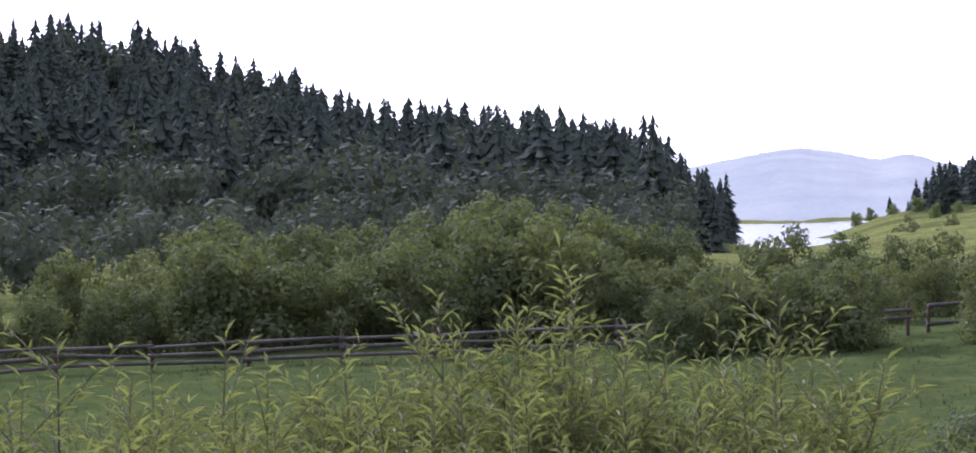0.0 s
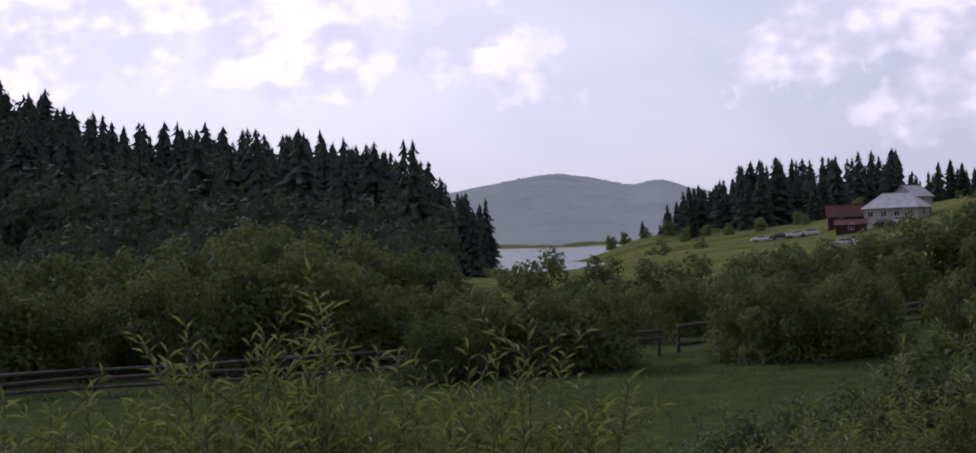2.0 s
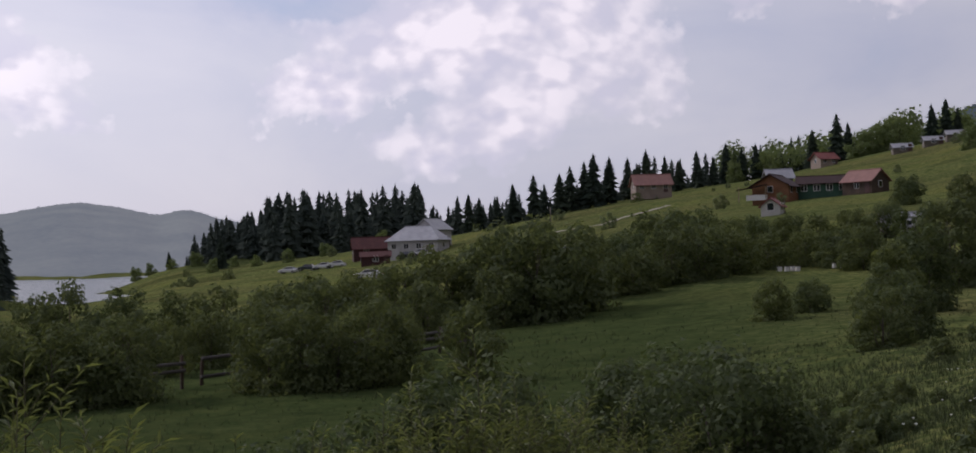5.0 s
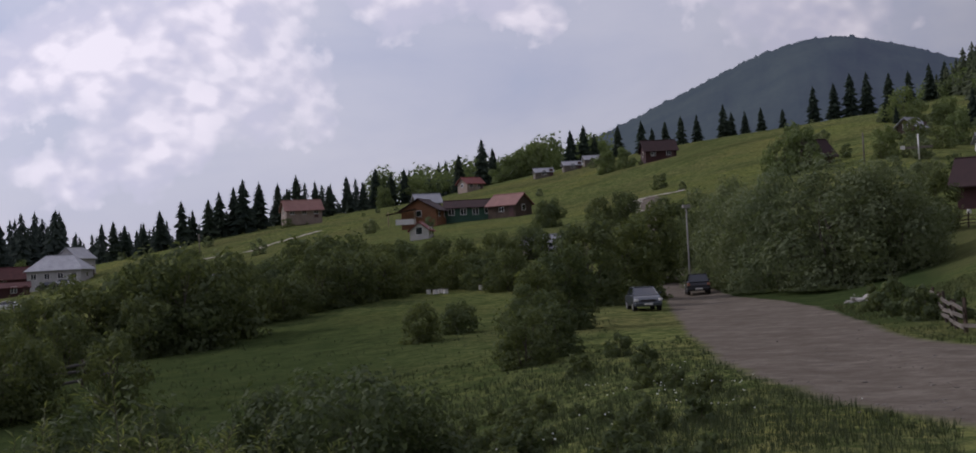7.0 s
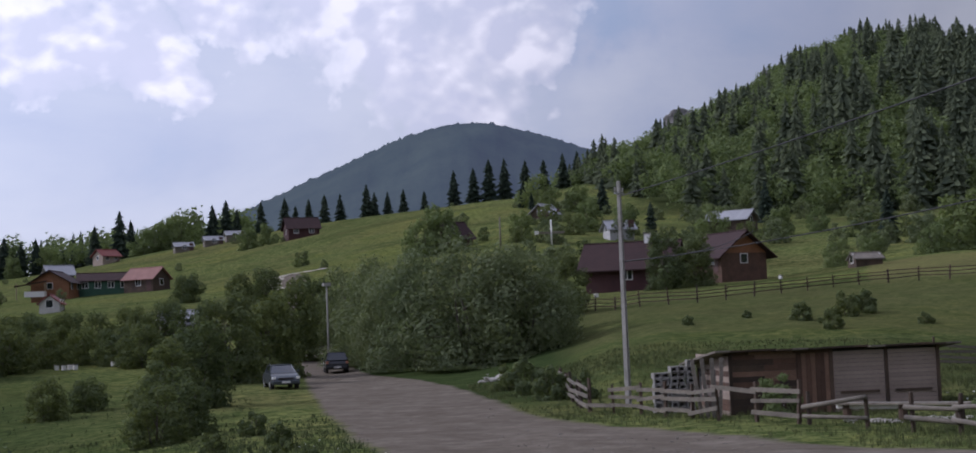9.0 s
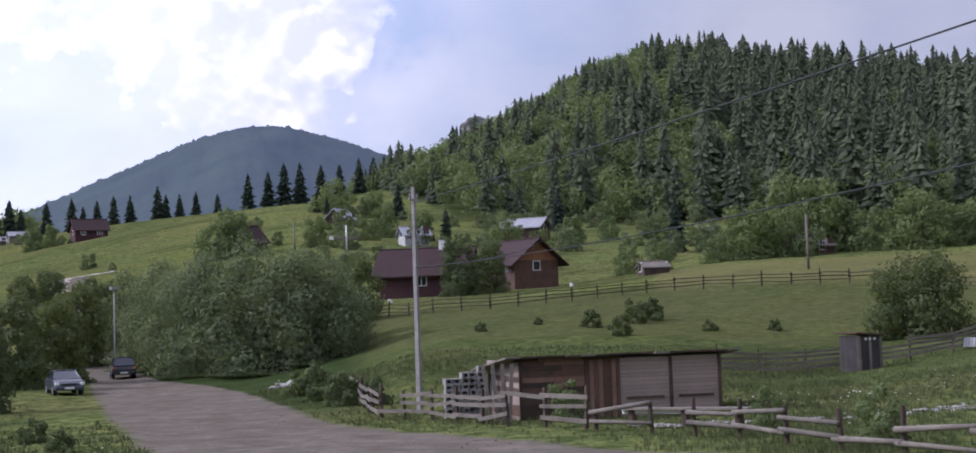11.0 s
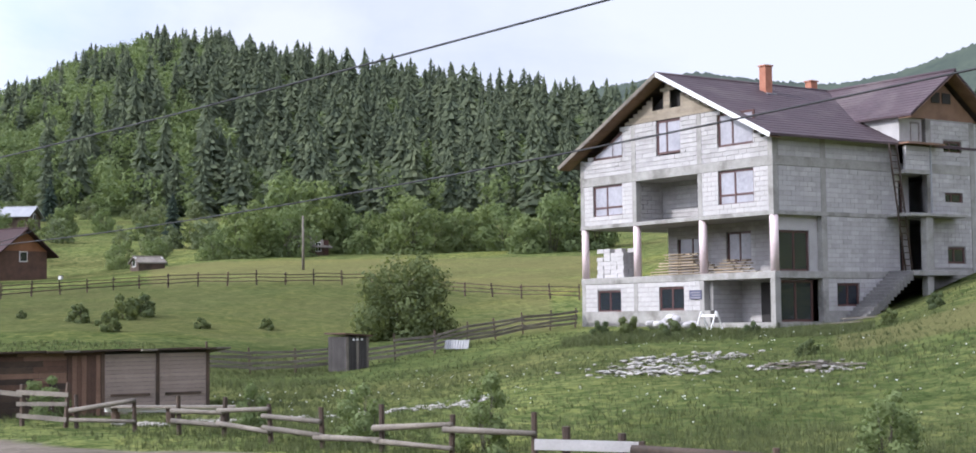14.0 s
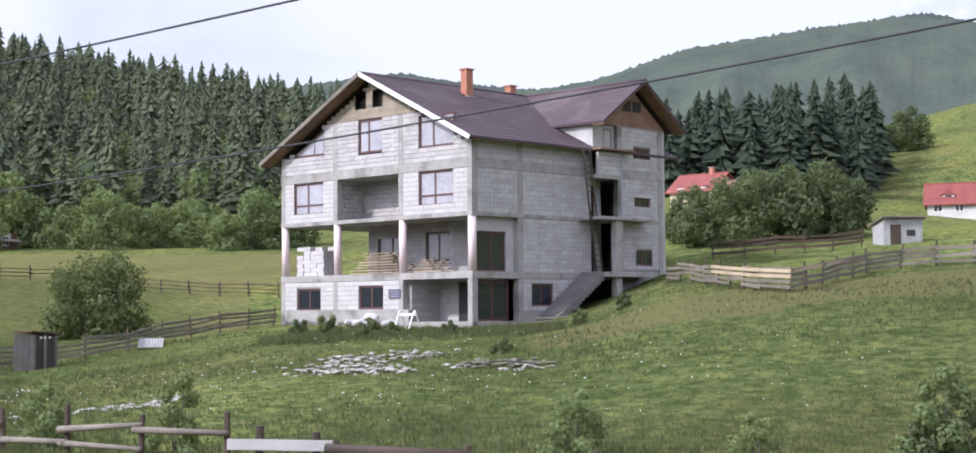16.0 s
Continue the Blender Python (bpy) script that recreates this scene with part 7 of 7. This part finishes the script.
def make_hamlet():
    # lakeside: grey-white house with barns
    cottage("white_house", "grey-white house with a pale hipped roof", facing(1.35, 305, -0.42, -18), 10.5, 8.0, 3.2, 2.6, GREY_WALL, METAL, 0.5, hip=3.0, windows=4, chimney=False)
    cottage("white_house", "tall grey house wing with a pale metal roof", facing(1.9, 311, -0.40, 62), 7.0, 5.0, 4.4, 2.0, GREY_WALL, METAL, 0.4, windows=2, chimney=False)
    cottage("red_barn", "long dark red barn with a red roof", facing(-0.2, 330, 0.02, 4), 11.0, 6.0, 1.8, 2.3, MAROON, TILE_MAROON, 0.4, windows=2, chimney=False, category="barn")
    cottage("red_shed", "low dark red shed beside a grey house", facing(-0.3, 290, -0.62, 0), 5.6, 4.0, 1.7, 0.9, MAROON, TILE_MAROON, 0.3, windows=1, chimney=False, category="shed")
    # pasture ridge
    cottage("red_roofed_house", "small house with a faded red roof on the ridge", facing(10.25, 345, 2.28, 12), 8.2, 6.0, 1.9, 2.2, PINK_WOOD, TILE_PINK, 0.5, windows=3, chimney=False)
    cottage("timber_house", "brown timber house with a boarded gable and terrace", facing(14.9, 258, 1.86, 74), 7.0, 6.2, 2.2, 1.75, ORANGE_WOOD, TILE_BROWN, 0.7, gable=ORANGE_WOOD, windows=2, chimney=False)
    t = thing("terrace", "white-walled terrace with a lean-to roof", "terrace", facing(14.15, 252, 1.84))
    part("parapet", Shape().box(-1.6, -0.1, 0, 1.8, 0.1, 0.9), WHITE, t)
    part("lean_to_roof", Shape().prism([(-3.2, 1.7), (1.9, 2.5), (1.9, 2.62), (-3.2, 1.82)], -0.6, 2.4), TILE_BROWN, t)
    for x in (-2.8, 1.6):
        part("post", Shape().box(x - 0.08, -0.4, -0.3, x + 0.08, -0.24, 2.2), PLANK, t)
    cottage("barn", "weathered barn with a pale metal roof", facing(15.0, 275, 2.3, 14), 4.4, 4.0, 1.6, 1.5, GREY_WOOD, METAL, 0.4, windows=1, chimney=False, door=False, category="barn")
    cottage("green_barn", "long low dark green barn on the slope", facing(16.85, 262, 1.8, 0), 10.5, 5.0, 2.3, 1.2, GREEN_WALL, TILE_BROWN, 0.4, windows=5, chimney=False, category="barn")
    cottage("brown_barn", "brown barn with a rusty red roof", facing(18.15, 258, 1.72, -38), 6.0, 4.6, 2.2, 1.7, DARK_WOOD, TILE_PINK, 0.4, windows=1, chimney=False, category="barn")
    cottage("white_cottage", "small white gabled cottage half hidden by bushes", facing(14.75, 205, 0.75, 80), 3.6, 2.6, 1.2, 1.0, PLASTER, TILE_RED, 0.3, windows=2, chimney=False)
    cottage("grey_cottage", "low cottage with a grey metal roof among trees", facing(19.4, 152, 0.1, 10), 4.0, 4.0, 1.0, 1.2, GREY_WOOD, METAL, 0.3, windows=1, chimney=False)
    cottage("white_red_house", "faded house with a red roof below the ridge wood", facing(16.7, 380, 2.95, 35), 5.0, 4.2, 2.0, 1.4, PINK_WOOD, TILE_RED, 0.5, windows=2, chimney=False)
    cottage("maroon_house", "dark maroon wooden house on the pasture", facing(23.9, 330, 2.72, 12), 6.8, 5.5, 2.2, 2.2, MAROON, TILE_BROWN, 0.5, windows=2, chimney=False)
    cottage("grey_barn", "small grey barn behind a maroon house", facing(24.0, 350, 3.05, 60), 4.5, 4.0, 2.0, 1.6, GREY_WOOD, TILE_BROWN, 0.4, windows=1, chimney=False, category="barn")
    cottage("brown_barn", "brown gabled barn hidden by a leafy tree", facing(29.5, 236, 2.75, 40), 5.6, 5.0, 1.6, 2.4, MAROON, TILE_BROWN, 0.5, windows=1, chimney=False, category="barn")
    for az, d, el in ((19.5, 370, 3.15), (20.6, 372, 3.2), (21.4, 375, 3.25)):
        cottage("hill_shed", "small pale shed among trees on the ridge", facing(az, d, el, 10), 4.5, 3.0, 1.3, 0.9, GREY_WOOD, METAL, 0.3, windows=1, chimney=False, category="shed")
    # wooden houses above the road
    cottage("brown_house", "large maroon wooden house with a brown roof", facing(36.45, 158, 1.05, -12), 8.8, 6.4, 2.6, 2.4, MAROON, TILE_BROWN, 0.8, windows=1)
    cottage("brown_house", "wooden house with an orange boarded gable and brown roof", facing(39.9, 170, 1.75, -55), 7.0, 6.0, 2.1, 2.3, RED_WOOD, TILE_BROWN, 0.9, gable=ORANGE_WOOD, windows=2, chimney=False)
    cottage("white_barn", "old pale barn with a whitish metal roof", facing(35.95, 240, 3.45, 18), 4.0, 3.6, 0.7, 1.2, GREY_WALL, METAL, 0.5, windows=1, chimney=False, category="barn")
    cottage("gabled_barn", "small barn with a grey metal roof", facing(33.2, 275, 3.3, 60), 4.2, 3.6, 1.2, 1.5, DARK_WOOD, METAL, 0.5, windows=1, chimney=False, category="barn")
    cottage("open_barn", "hay barn under a bright metal roof", facing(40.2, 262, 3.5, -22), 7.4, 5.4, 1.1, 1.5, DARK_WOOD, METAL, 0.5, windows=0, chimney=False, door=False, category="barn")
    cottage("ruined_shed", "grey ruined shed among low bushes", facing(45.0, 170, 1.7, 20), 3.0, 2.6, 0.8, 0.6, DARK_WOOD, GREY_WOOD, 0.2, windows=0, chimney=False, door=False, category="shed")
    cottage("grey_barn", "dark barn with a pale metal roof by the hedge", facing(50.9, 190, 2.2, 50), 4.2, 3.4, 1.2, 1.1, DARK_WOOD, GREY_WOOD, 0.4, windows=1, chimney=False, category="barn")
    # beside the unfinished house
    cottage("cream_house", "cream house with a bright red tiled roof", facing(77.3, 205, 4.0, -34), 7.0, 6.0, 1.5, 2.2, YELLOW_WALL, TILE_RED, 0.5, windows=2)
    cottage("white_villa", "white house with a red roof and dormers", facing(86.9, 205, 2.85, 0), 10.5, 7.0, 2.0, 2.6, PLASTER, TILE_RED, 0.5, windows=4, dormers=2, chimney=False)
    cottage("low_red_shed", "low shed with a red roof behind orchard trees", facing(78.9, 200, 4.1, 0), 5.0, 3.5, 1.3, 1.0, PLASTER, TILE_PINK, 0.3, windows=1, chimney=False, category="shed")
    # grey plank shed
    q = on_ground(84.3, 106)
    s = thing("plank_shed", "small grey plank shed with a slanting roof", "shed", pose(q.x, q.y, EYE + 106 * math.tan(radians(2.05)), 0, 0, -84.3 + 22))
    for k in range(12):
        x = -1.35 + k * 0.225
        part("board", Shape().box(x + 0.006, -1.0, -0.8, x + 0.219, -0.96, 2.15), PALE_WOOD, s)
    part("side_wall", Shape().prism([(-0.96, -0.8), (1.0, -0.8), (1.0, 1.75), (-0.96, 2.2)], -1.36, -1.3, "x"), PALE_WOOD, s)
    part("side_wall", Shape().prism([(-0.96, -0.8), (1.0, -0.8), (1.0, 1.75), (-0.96, 2.2)], 1.3, 1.36, "x"), GREY_WOOD, s)
    part("back_wall", Shape().box(-1.3, 0.94, -0.8, 1.3, 1.0, 1.75), GREY_WOOD, s)
    part("roof", Shape().prism([(-1.3, 2.22), (1.3, 1.72), (1.3, 1.82), (-1.3, 2.32)], -1.55, 1.55, "x"), GREY_WOOD, s)
    # near-black plate, the dim shed behind it put into the colour
    part("window", Shape().box(0.25, -1.02, 1.0, 0.85, -1.002, 1.4), VOID, s)
    part("door", Shape().box(-0.9, -1.02, -0.3, -0.15, -1.002, 1.75), DARK_WOOD, s)
    # beehives
    hive = thing("beehive", "small white beehive standing in the grass", "beehive", spot(14.9, 119), "white beehives")
    part("box", Shape().box(-0.15, -0.15, 0.04, 0.15, 0.15, 0.4), WHITE, hive, bevel=0.02)
    part("lid", Shape().box(-0.18, -0.18, 0.4, 0.18, 0.18, 0.45), GREY_WOOD, hive)
    for az, d in ((15.15, 118.5), (15.35, 119), (15.55, 118.5), (16.9, 120), (17.15, 120), (35.0, 140), (41.9, 150)):
        copy_thing(hive, spot(az, d, 10))


make_hamlet()


# ---- osier shoots close to the camera ----
def leaf_blades(base, way, length, width, rng):
    """Long pointed leaves: each a folded pair of triangles from its foot to its tip."""
    n = len(base)
    way = way / np.linalg.norm(way, axis=1)[:, None]
    side = np.cross(way, np.array([0, 0, 1.0]) + 0.3 * rng.normal(size=(n, 3)))
    side /= np.maximum(np.linalg.norm(side, axis=1), 1e-6)[:, None]
    ln = (length * rng.uniform(0.65, 1.2, n))[:, None]
    up = np.cross(side, way)
    mid = base + way * ln * 0.42
    tip = base + way * ln - np.array([0, 0, 1.0]) * ln * 0.22
    w = width * ln / length
    v = np.stack([base, mid + side * w + up * w * 0.25, tip, mid - side * w + up * w * 0.25], 1).reshape(-1, 3)
    k = np.arange(n)[:, None] * 4
    return v, np.concatenate([k + np.array([[0, 1, 2]]), k + np.array([[0, 2, 3]])])


def osier(seed, tall=2.6, shoots=30, lead=False):
    rng = np.random.default_rng(seed)
    ob = thing("osier_shrub", "young willow shrub with long narrow pale green leaves", "shrub", None, "osier shrubs below the camera")
    wood, base, way = Shape(), [], []
    for s in range(shoots):
        an = rng.random() * 6.28
        lean = rng.uniform(0.05, 0.42)
        top = tall * (rng.uniform(0.5, 0.86) if s else 1.0)
        if s == 0:
            lean = 0.015
        foot = Vector((math.cos(an) * 0.2 * rng.random(), math.sin(an) * 0.2 * rng.random(), -0.1))
        end = Vector((foot.x + math.cos(an) * lean * top, foot.y + math.sin(an) * lean * top, top))
        bend = foot.lerp(end, 0.5) + Vector((-math.cos(an) * 0.06, -math.sin(an) * 0.06, 0.08 * top))
        wood.tube([foot, bend, end], [0.014, 0.009, 0.003], 3, False)
        twigs = [(foot, bend, end, 0.22, 58)]
        for q in rng.uniform(0.3, 0.92, 6):
            p = (foot.lerp(bend, q * 2) if q < 0.5 else bend.lerp(end, q * 2 - 1))
            a2 = rng.random() * 6.28
            e2 = p + Vector((math.cos(a2) * 0.3, math.sin(a2) * 0.3, rng.uniform(0.15, 0.42)))
            m2 = p.lerp(e2, 0.5) + Vector((0, 0, -0.03))
            wood.tube([p, e2], [0.005, 0.002], 3, False)
            twigs.append((p, m2, e2, 0.1, 14))
        for f, b, e, start, n in twigs:
            for k in range(n):
                q = start + (1 - start) * (k + rng.random()) / n
                p = f.lerp(b, q * 2) if q < 0.5 else b.lerp(e, q * 2 - 1)
                d = (e - f).normalized()
                a3 = k * 2.4 + rng.random()
                out = Vector((math.cos(a3), math.sin(a3), 0.0))
                base.append(p)
                way.append(out * rng.uniform(0.6, 1.0) + d * rng.uniform(0.5, 1.1))
    tagged(part("stem", tagged_mesh(wood), TWIG, ob), kind="stuff")
    v, f = leaf_blades(np.array(base), np.array(way), 0.125, 0.0098, rng)
    part("foliage", tri_mesh("foliage", v, f, LEAF_WILLOW), LEAF_WILLOW, ob)
    return ob


def tagged_mesh(shape):
    return shape.mesh("stems", TWIG, True)


def make_osiers():
    kinds = [osier(300 + k) for k in range(5)]
    rng = np.random.default_rng(41)
    tops = [(-42.5, 10, -4.6), (-40.6, 9.6, -4.8), (-38.6, 10, -3.35), (-36.4, 9.3, -4.9), (-34.8, 10.2, -4.4), (-33.1, 10, -3.5), (-31.2, 9.5, -4.7), (-29.4, 10, -4.9), (-27.8, 10.2, -4.5),
            (-26.1, 10.5, -3.4), (-24.6, 10.5, -2.5), (-22.8, 10.3, -3.0), (-21.2, 10.5, -1.65), (-20.0, 10.4, -3.0), (-18.6, 10.5, -3.8), (-16.8, 11, -3.9), (-14.9, 10.5, -3.85), (-12.8, 10.5, -2.85), (-11.9, 11, -4.3),
            (-5.4, 14, -6.1), (-3.0, 14, -5.9), (-0.6, 16, -5.0), (1.4, 17, -4.6), (3.6, 17, -2.5), (5.2, 17, -4.2), (7.2, 18, -5.6), (8.6, 18, -4.95), (11.2, 18, -6.4), (2.2, 14.5, -6.2)]
    for i, (az, d, el) in enumerate(tops):
        m = spot(az, d, rng.uniform(0, 360))
        hgt = EYE + d * math.tan(radians(el)) - m.translation.z
        s = hgt / 2.6
        src = kinds[i % 5]
        ob = src if i < 5 else copy_thing(src, m)
        w = max(0.85, s)
        ob.matrix_world = m @ Matrix.Diagonal((w, w, s, 1))
    # low filling shoots in front of the tall ones
    low = [osier(310 + k, 2.6, 15) for k in range(2)]
    # a close thicket round the tallest shoots
    for i, (az, el) in enumerate(((-27.6, -4.9), (-26.4, -4.2), (-25.4, -3.7), (-24.4, -3.4), (-23.6, -3.3), (-22.4, -3.2), (-21.6, -3.0), (-20.6, -3.3), (-19.6, -3.9), (-18.4, -4.0), (-17.4, -4.1), (-16.2, -4.2), (-15.4, -4.3), (-14.2, -3.9), (-13.4, -3.9), (-12.5, -4.6))):
        m = spot(az, 9.7 + 0.6 * (i % 2), rng.uniform(0, 360))
        hgt = EYE + 10 * math.tan(radians(el)) - m.translation.z
        copy_thing(kinds[i % 5] if i % 2 else low[i % 4 // 2], m).matrix_world = m @ Matrix.Diagonal((0.85, 0.85, hgt / 2.6, 1))
    for i in range(26):
        az = -43 + i * 1.28
        m = spot(az + rng.uniform(-0.6, 0.6), rng.uniform(7.6, 9.4), rng.uniform(0, 360))
        hgt = EYE + math.hypot(m.translation.x, m.translation.y) * math.tan(radians(-6.0 + rng.uniform(-0.5, 0.6))) - m.translation.z
        ob = low[i] if i < 2 else copy_thing(low[i % 2], m)
        ob.matrix_world = m @ Matrix.Diagonal((0.9, 0.9, hgt / 2.6, 1))


make_osiers()


def make_shrubs():
    shrub = [broad_tree("meadow_shrub", "loose grey-green shrub on the meadow slope", "shrub", 2.4, 2.4, LEAF, 400 + k, 5500, 0.07, 5, 0.04, 15, "shrubs on the slope") for k in range(3)]
    plant(shrub, [(14.9, 25, 0.6), (16.0, 30, 0.5), (19.6, 56, 0.95), (18.4, 54, 0.9), (18.9, 60, 1.2)], 51)
    sallow = [broad_tree("sallow_shrub", "dense narrow-leaved willow shrub on the meadow slope", "shrub", 2.6, 3.0, LEAF_SALLOW, 410 + k, 8000, 0.06, 5, 0.04, 17, "willow shrubs on the slope") for k in range(2)]
    places = []
    for az, d, el in ((-5.0, 22, -6.6), (-3.6, 23, -6.1), (-2.2, 22, -6.7), (0.8, 24, -4.9), (2.0, 25, -4.2), (3.4, 24, -3.9), (4.7, 25, -4.7), (8.4, 26, -4.4), (9.8, 27, -3.5), (11.0, 26, -3.8), (12.5, 23, -3.5), (13.9, 23, -4.2)):
        x, y = polar(az, d)
        places.append((az, d, (EYE + d * math.tan(radians(el)) - float(height(x, y))) / 2.6))
    plant(sallow, places, 53)
    weed = [broad_tree("weed_clump", "dark green nettle clump in the grass", "shrub", 1.0, 1.3, LEAF, 420 + k, 1500, 0.07, 4, 0.03, 9, "weed clumps") for k in range(2)]
    places = [(63.0, 76, 1.2), (64.6, 74, 1.0), (65.5, 75, 0.8), (67.6, 75, 0.7), (62.0, 80, 0.9), (72.6, 72, 0.8), (74.2, 74, 0.9), (69.6, 58, 0.7), (42.6, 96, 1.3), (44.2, 98, 1.6), (44.8, 100, 1.7), (43.6, 90, 1.2),
              (49.4, 97, 0.9), (38.4, 95, 0.7), (40.6, 99, 0.7), (47.0, 95, 0.8), (33.2, 63, 1.6), (32.3, 68, 1.7), (31.6, 74, 1.5), (34.2, 62, 1.2), (26.4, 30, 0.35), (24.6, 33, 0.5), (23.0, 45, 0.9), (22.0, 52, 0.9), (20.5, 47, 0.8),
              (86.2, 30.5, 1.1), (85.0, 30, 1.0)]
    bank = np.random.default_rng(54)
    places += [(float(bank.uniform(15, 25.5)), float(bank.uniform(17, 40)), float(bank.uniform(0.35, 0.75))) for _ in range(46)]
    plant(weed, places, 52)


make_shrubs()


def make_crag(az, el, d, w, hgt, seed, label):
    """A bare rock face between the trees."""
    rng = np.random.default_rng(seed)
    bm = bmesh.new()
    bmesh.ops.create_icosphere(bm, subdivisions=4, radius=1.0)
    for v in bm.verts:
        n = noise.fractal(v.co * 1.7 + Vector((seed, 0, 0)), 1.0, 2.0, 5)
        v.co = Vector((v.co.x * w, v.co.y * w * 0.6, v.co.z * hgt)) * (1 + 0.35 * n)
    me = bpy.data.meshes.new("crag")
    bm.to_mesh(me)
    bm.free()
    me.materials.append(ROCK)
    x, y = polar(az, d)
    solo("crag", me, ROCK, label, "rock", pose(x, y, EYE + d * math.tan(radians(el)), 0, 0, -az))


ROCK = surface("bare_rock", (0.11, 0.105, 0.10), (0.23, 0.22, 0.21), 0.2, 1.5, 0.95, 0.4)
make_crag(42.0, 8.75, 625, 5, 6, 2, "pale bare crag among trees on the hilltop")
make_crag(38.4, 7.55, 632, 6.5, 5, 3, "grey bare crag on a wooded shoulder")


# ---- grass and flowers ----
def tufts(label, n, az0, az1, d0, d1, tall, seed, blades=4, skip_road=True, material=None, name="grass"):
    rng = np.random.default_rng(seed)
    az = rng.uniform(az0, az1, n)
    d = np.sqrt(rng.uniform(d0 * d0, d1 * d1, n)) if d1 < 3 * d0 else np.exp(rng.uniform(math.log(d0), math.log(d1), n))
    x, y = d * np.sin(np.radians(az)), d * np.cos(np.radians(az))
    patch = np.sin(x * 0.21 + 2 * np.sin(y * 0.17)) * np.sin(y * 0.24 + 1.5 * np.sin(x * 0.13))
    keep = patch + rng.normal(0, 0.6, n) > -0.8
    if skip_road:
        keep &= road_depth(x, y) < -0.1
    inside = HOUSE.inverted()
    lx = inside[0][0] * x + inside[0][1] * y + inside[0][3]
    ly = inside[1][0] * x + inside[1][1] * y + inside[1][3]
    keep &= ~((lx > -0.2) & (lx < 17) & (ly > -0.5) & (ly < 17))
    x, y = x[keep], y[keep]
    z = height(x, y)
    k = len(x)
    s = tall * rng.uniform(0.45, 1.25, k) * (1 + 0.5 * np.clip(patch[keep], -0.6, 1))
    V = []
    for b in range(blades):
        a = rng.random(k) * 6.28
        r = rng.random(k) * s * 0.45
        fx, fy = x + np.cos(a) * r, y + np.sin(a) * r
        lean = rng.uniform(0.15, 0.75, k) * s
        a2 = a + rng.normal(0, 0.6, k)
        w = s * 0.022 + 0.0035 * np.hypot(x, y) / 20
        V.append(np.stack([np.stack([fx - np.sin(a2) * w, fy + np.cos(a2) * w, z - 0.03], -1), np.stack([fx + np.sin(a2) * w, fy - np.cos(a2) * w, z - 0.03], -1),
                           np.stack([fx + np.cos(a2) * lean, fy + np.sin(a2) * lean, z + s * rng.uniform(0.7, 1.1, k)], -1)], 1))
    V = np.concatenate(V).reshape(-1, 3)
    ob = new(name, tri_mesh(name, V, np.arange(len(V)).reshape(-1, 3), material or BLADE))
    tagged(ob, label, "grass", kind="stuff")


tufts("tall green grass and weeds on the roadside bank", 26000, 10, 34, 11, 60, 0.15, 61, material=BLADE_LUSH)
tufts("uncut green grass on the field before the house", 40000, 44, 92, 26, 84, 0.15, 62)
tufts("rich green meadow grass below the camera, darkened for shade", 18000, -46, 22, 12, 90, 0.17, 63, material=BLADE_LUSH)
tufts("tall green weeds along the foot of the house", 2600, 60.5, 72, 70, 76.5, 0.36, 67)
tufts("short grass beside the road and shed", 12000, 30, 52, 40, 84, 0.18, 66)


def flowers(label, n, spots, spread, tall, size, seed):
    """White umbels on thin stalks."""
    rng = np.random.default_rng(seed)
    V, Fc, base = [], [], 0
    for _ in range(n):
        az, el = spots[rng.integers(len(spots))]
        q = on_ground(az, ground_hit(az, el, 12))
        x, y = q.x + rng.normal(0, spread), q.y + rng.normal(0, spread)
        z = float(height(x, y))
        h = tall * rng.uniform(0.6, 1.2)
        r = size * rng.uniform(0.5, 1.3)
        ring6 = [(x + r * math.cos(k * 1.047), y + r * math.sin(k * 1.047), z + h + rng.uniform(-0.2, 0.2) * r) for k in range(6)]
        V += ring6 + [(x, y, z + h + 0.3 * r), (x, y, z + h - 0.8 * r)]
        Fc += [(base + k, base + (k + 1) % 6, base + 6) for k in range(6)] + [(base + (k + 1) % 6, base + k, base + 7) for k in range(6)]
        base += 8
    ob = new("flowers", tri_mesh("flowers", V, Fc, PETAL))
    tagged(ob, label, "flowers", kind="stuff")


PETAL = surface("white_petals", (0.55, 0.56, 0.50), (0.78, 0.78, 0.72), 8, 40, 0.8, 0.0)
flowers("white flower heads in the roadside grass", 80, [(24.4, -5.2), (23.0, -4.6), (25.5, -6.0), (24.0, -5.6), (20.3, -6.6), (26.0, -5.0), (22.5, -5.2)], 0.9, 0.32, 0.024, 71)
flowers("small white flowers dotted over the field", 260, [(55, -3), (60, -3.2), (63, -1.2), (66, -3.5), (70, -1.2), (72, -3.0), (68, -1.3), (58, -2.4), (75, -1.8), (53, -3.4), (49, -3.4), (80, -2.5)], 3.2, 0.3, 0.035, 72)
flowers("white flowers growing before the shed", 60, [(43.3, -3.3), (44, -3.3), (42.5, -3.4), (52, -3.6), (48.5, -3.5)], 0.5, 0.6, 0.04, 73)
